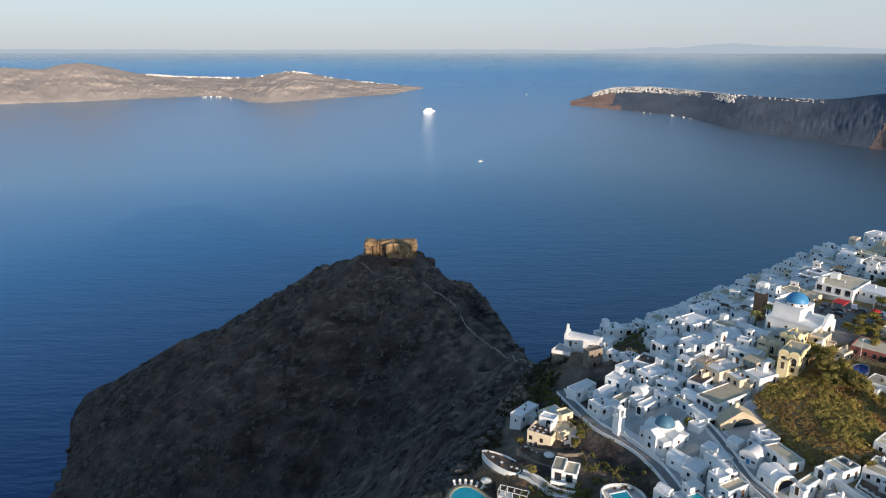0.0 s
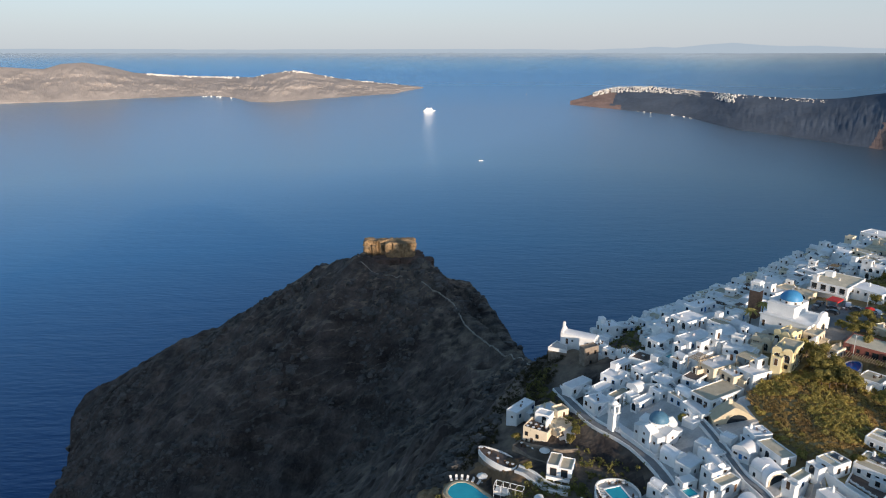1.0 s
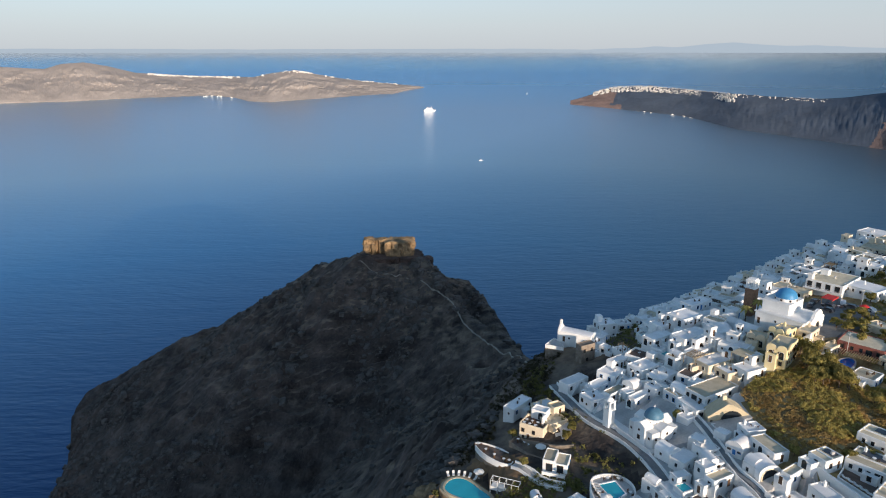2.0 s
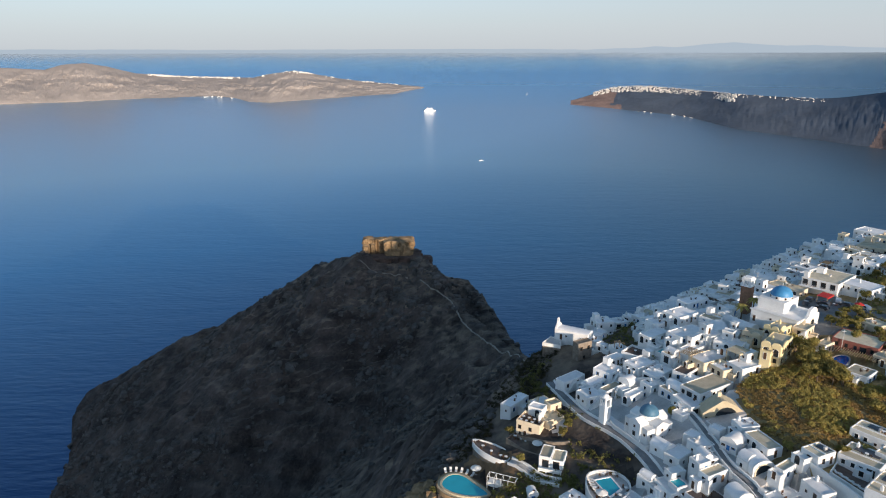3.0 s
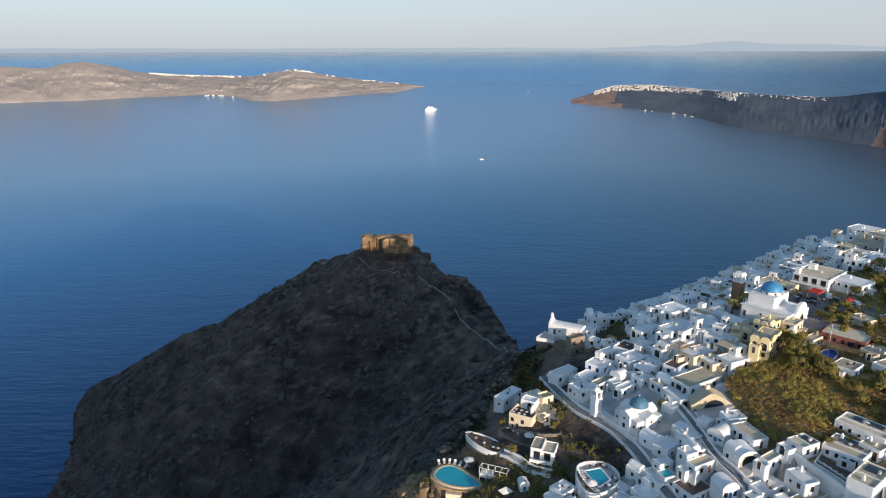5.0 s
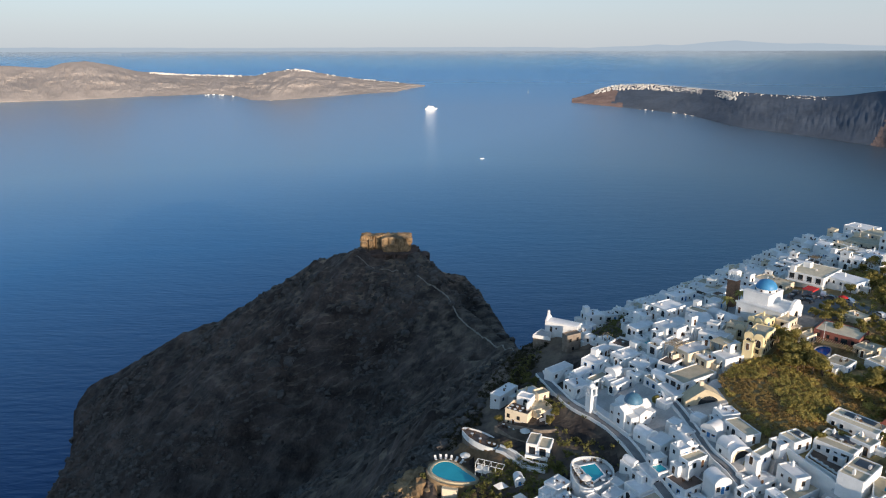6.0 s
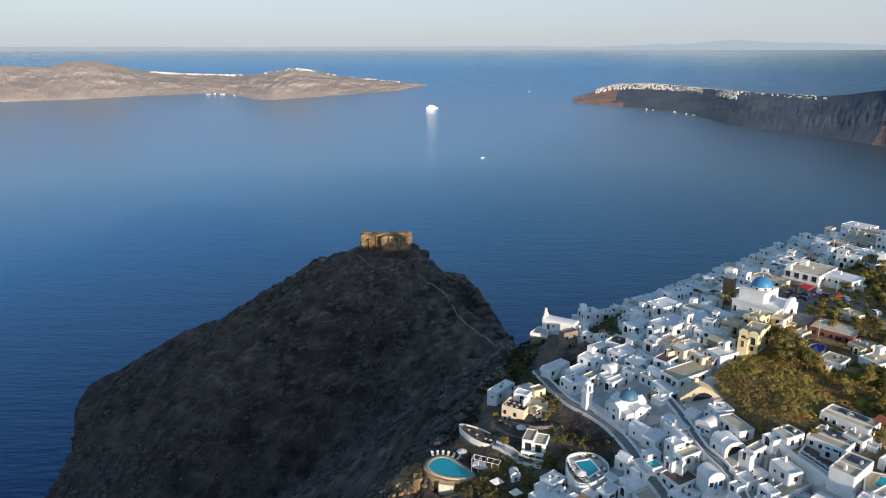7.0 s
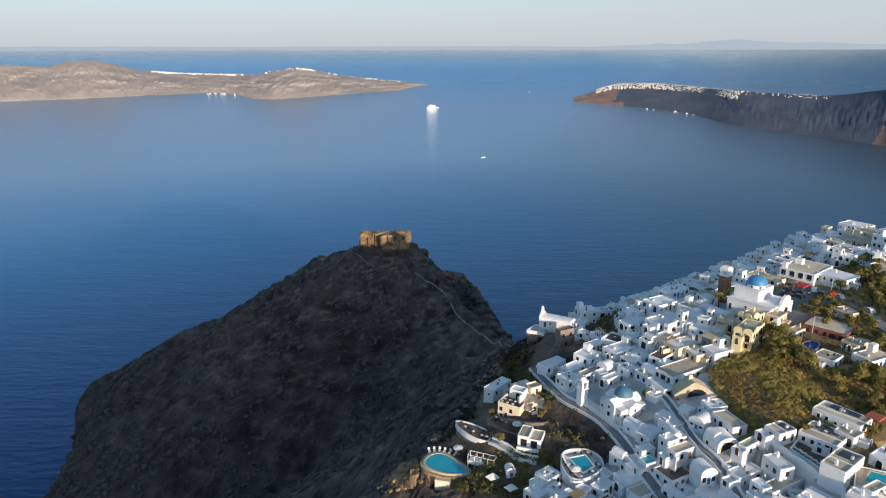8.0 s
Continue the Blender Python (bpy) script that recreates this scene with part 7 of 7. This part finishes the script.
GROVE = ((98.5, 172), (104, 181), (112, 172), (112, 158), (106, 154), (101, 162))
GROVE_EAST = ((110, 152), (126, 158), (126, 136), (112, 132), (108, 142))
for poly, count in ((GROVE, 16), (GROVE_EAST, 9)):
    made = 0
    while made < count:
        x, y = rng.uniform(96, 128), rng.uniform(130, 182)
        if inside(np.array(x), np.array(y), poly):
            made += 1
            if free(x, y, 0.5):
                tree(x, y, rng.uniform(4.0, 6.2) if poly is GROVE else rng.uniform(2.4, 3.6), rng.uniform(3.2, 4.6), 900 + made, n=1100)
for k in range(400):
    x, y = rng.uniform(110, 188), rng.uniform(130, 262)
    if inside(np.array(x), np.array(y), EAST) and free(x, y, 1.1):
        LANES.append((x, y, 0.5))
        tree(x, y, rng.uniform(2.6, 4.6) * (0.65 if y < 165 else 1.0), rng.uniform(2.4, 3.6), k)
for x, y, h, s in ((104, 170, 5.5, 3.6), (105.5, 163.5, 5, 3.4), (102, 176, 4.5, 3.0), (108, 158, 4.5, 3.4), (111, 151, 3.2, 3.5), (118, 151, 4, 3.6), (116.5, 142, 3.2, 3.6), (109, 176, 5, 3.2), (135.5, 199, 3.6, 3.8), (129, 196, 3.4, 4.0), (126, 190.5, 3.4, 3.6), (132, 192, 3.2, 3.4), (124.6, 194.0, 3.2, 3.6), (128.6, 191.8, 3.0, 3.4), (133.0, 201.5, 2.8, 3.2), (177, 250, 5, 4), (171, 233, 5, 4), (176, 240, 5, 4), (165, 226, 4.5, 3.5), (161, 215, 4.5, 3.5), (172, 253, 4, 3.2), (131, 179, 4, 3), (125.5, 182, 4, 3), (113.5, 134, 3, 3.4), (108.5, 128.5, 2.6, 2.6), (120, 133, 3.2, 3.5), (139, 187.5, 3.5, 2.6), (35, 160, 3.5, 2.6), (36.8, 163, 3, 2.4), (21.2, 168.3, 2.6, 2.2), (22.7, 154.3, 2.4, 2.2), (99.5, 179, 3.5, 2.5), (86.5, 189, 3, 2.2), (92, 183.5, 3.2, 2.2), (63.5, 158, 2.4, 2), (83, 134.5, 3, 2.4), (94, 131.5, 3, 2.6), (100, 132, 2.6, 2.4)):
    tree(x, y, h, s, int(x * 10 + y))
palm(106.5, 215.5 - 6.5, 6.0, 3)
palm(100.6, 204.3, 6.0, 4)
for i in range(16):
    x, y = rng.uniform(-9, 3), rng.uniform(140, 162)
    u = 0.8 * x - 0.6 * y
    if -101 < u < -84:
        boulder(x, y, height(x, y), rng.uniform(0.4, 1.2), rng.uniform(0.4, 1.1), rng.uniform(0.3, 0.8), i)

# ---- vehicles and poles ----


def car(x, y, yaw, paint, label):
    z = height(x, y) + 0.25
    ob = thing("car", pose(x, y, z, 0, 0, yaw), label, "car", "parked cars")
    o = [(-2.1, 0.35), (2.05, 0.35), (2.1, 0.75), (1.15, 0.92), (0.5, 1.42), (-1.3, 1.45), (-2.0, 0.95)]
    part("body", along_y(bmesh.new(), o, -0.85, 0.85), paint, ob)
    part("windows", along_y(bmesh.new(), [(-1.6, 0.95), (0.98, 0.95), (0.45, 1.36), (-1.25, 1.38)], -0.86, 0.86), M_GLASS, ob)
    for sx in (-1.3, 1.3):
        for sy in (-0.78, 0.78):
            part("wheel", tube(bmesh.new(), 0.33, 0.33, -0.1, 0.1, 14), M_TYRE, ob, "", pose(sx, sy, 0.33, 90))
    return ob


car(142.9, 190.0, 95, M_CAR_W, "white hatchback parked on the village road")
car(141.0, 184.0, 95, M_CAR_D, "dark hatchback parked on the village road")
car(130.2, 217.5, 40, M_CAR_D, "dark car parked outside the restaurant")
car(137.8, 209.6, 130, M_CAR_D, "dark car parked beside the church")
car(141.8, 205.5, 100, M_CAR_W, "white car parked beside the restaurant")
car(131.4, 211.4, 125, M_CAR_D, "dark car parked on the church square")
car(128.8, 207.2, 125, M_CAR_D, "dark car parked beside the church")
car(138.2, 214.6, 60, M_CAR_W, "white car parked near the red awning")
car(126.4, 213.2, 50, M_CAR_D, "dark car parked behind the church")
for x, y, h in ((141.0, 209.0, 7.0), (213.0, 318.0, 9.0), (123.0, 243.0, 8.0), (119, 178, 6.5)):
    ob = thing("utility_pole", pose(x, y, height(x, y)), "grey utility pole beside the houses", "pole")
    part("mast", tube(bmesh.new(), 0.12, 0.08, -0.5, h, 8), M_METAL, ob)
    part("crossbar", box(bmesh.new(), -0.6, 0.6, -0.04, 0.04, h - 0.5, h - 0.4), M_METAL, ob)

# ---- boats ----


def ship(bearing, dip, length, yaw, label, decks, name="cruise_ship"):
    r = float(r_at(dip)) if dip < EYE_Z / R0 else EYE_Z / dip
    x, y = r * bearing / math.sqrt(1 + bearing ** 2), r / math.sqrt(1 + bearing ** 2)
    z = float(sea_height(np.array(r)))
    ob = thing(name, pose(x, y, z, 0, 0, yaw), label, "ship")
    L, W = length / 2, length * 0.08
    hull = [(-L, -W), (L * 0.6, -W), (L, 0), (L * 0.6, W), (-L, W)]
    part("hull", prism(bmesh.new(), hull, -1.5, length * 0.08), M_CAR_W, ob)
    for k in range(decks):
        s = 0.86 - 0.1 * k
        part("deck", box(bmesh.new(), -L * s, L * s * 0.62, -W * 0.9, W * 0.9, length * (0.08 + 0.04 * k), length * (0.08 + 0.04 * (k + 1)) - 0.1), M_WHITE, ob)
    if decks > 1:
        part("funnel", tube(bmesh.new(), length * 0.035, length * 0.03, length * 0.08, length * (0.16 + 0.04 * decks), 12, -L * 0.4), M_METAL, ob)
        part("mast", tube(bmesh.new(), 0.5, 0.3, length * 0.08, length * (0.2 + 0.04 * decks), 6, L * 0.3), M_METAL, ob)
    else:
        part("mast", tube(bmesh.new(), 0.25, 0.15, 0, length * 0.5, 6), M_METAL, ob)
    return ob


ship(-0.0194, 0.0818, 66, 12, "white cruise ship under way on the blue sea", 4)
ship(0.0558, 0.1536, 20, 25, "small white motor boat on the sea", 1, "motor_boat")
ship(0.1199, 0.0578, 22, 80, "distant white boat on the sea", 1, "motor_boat")
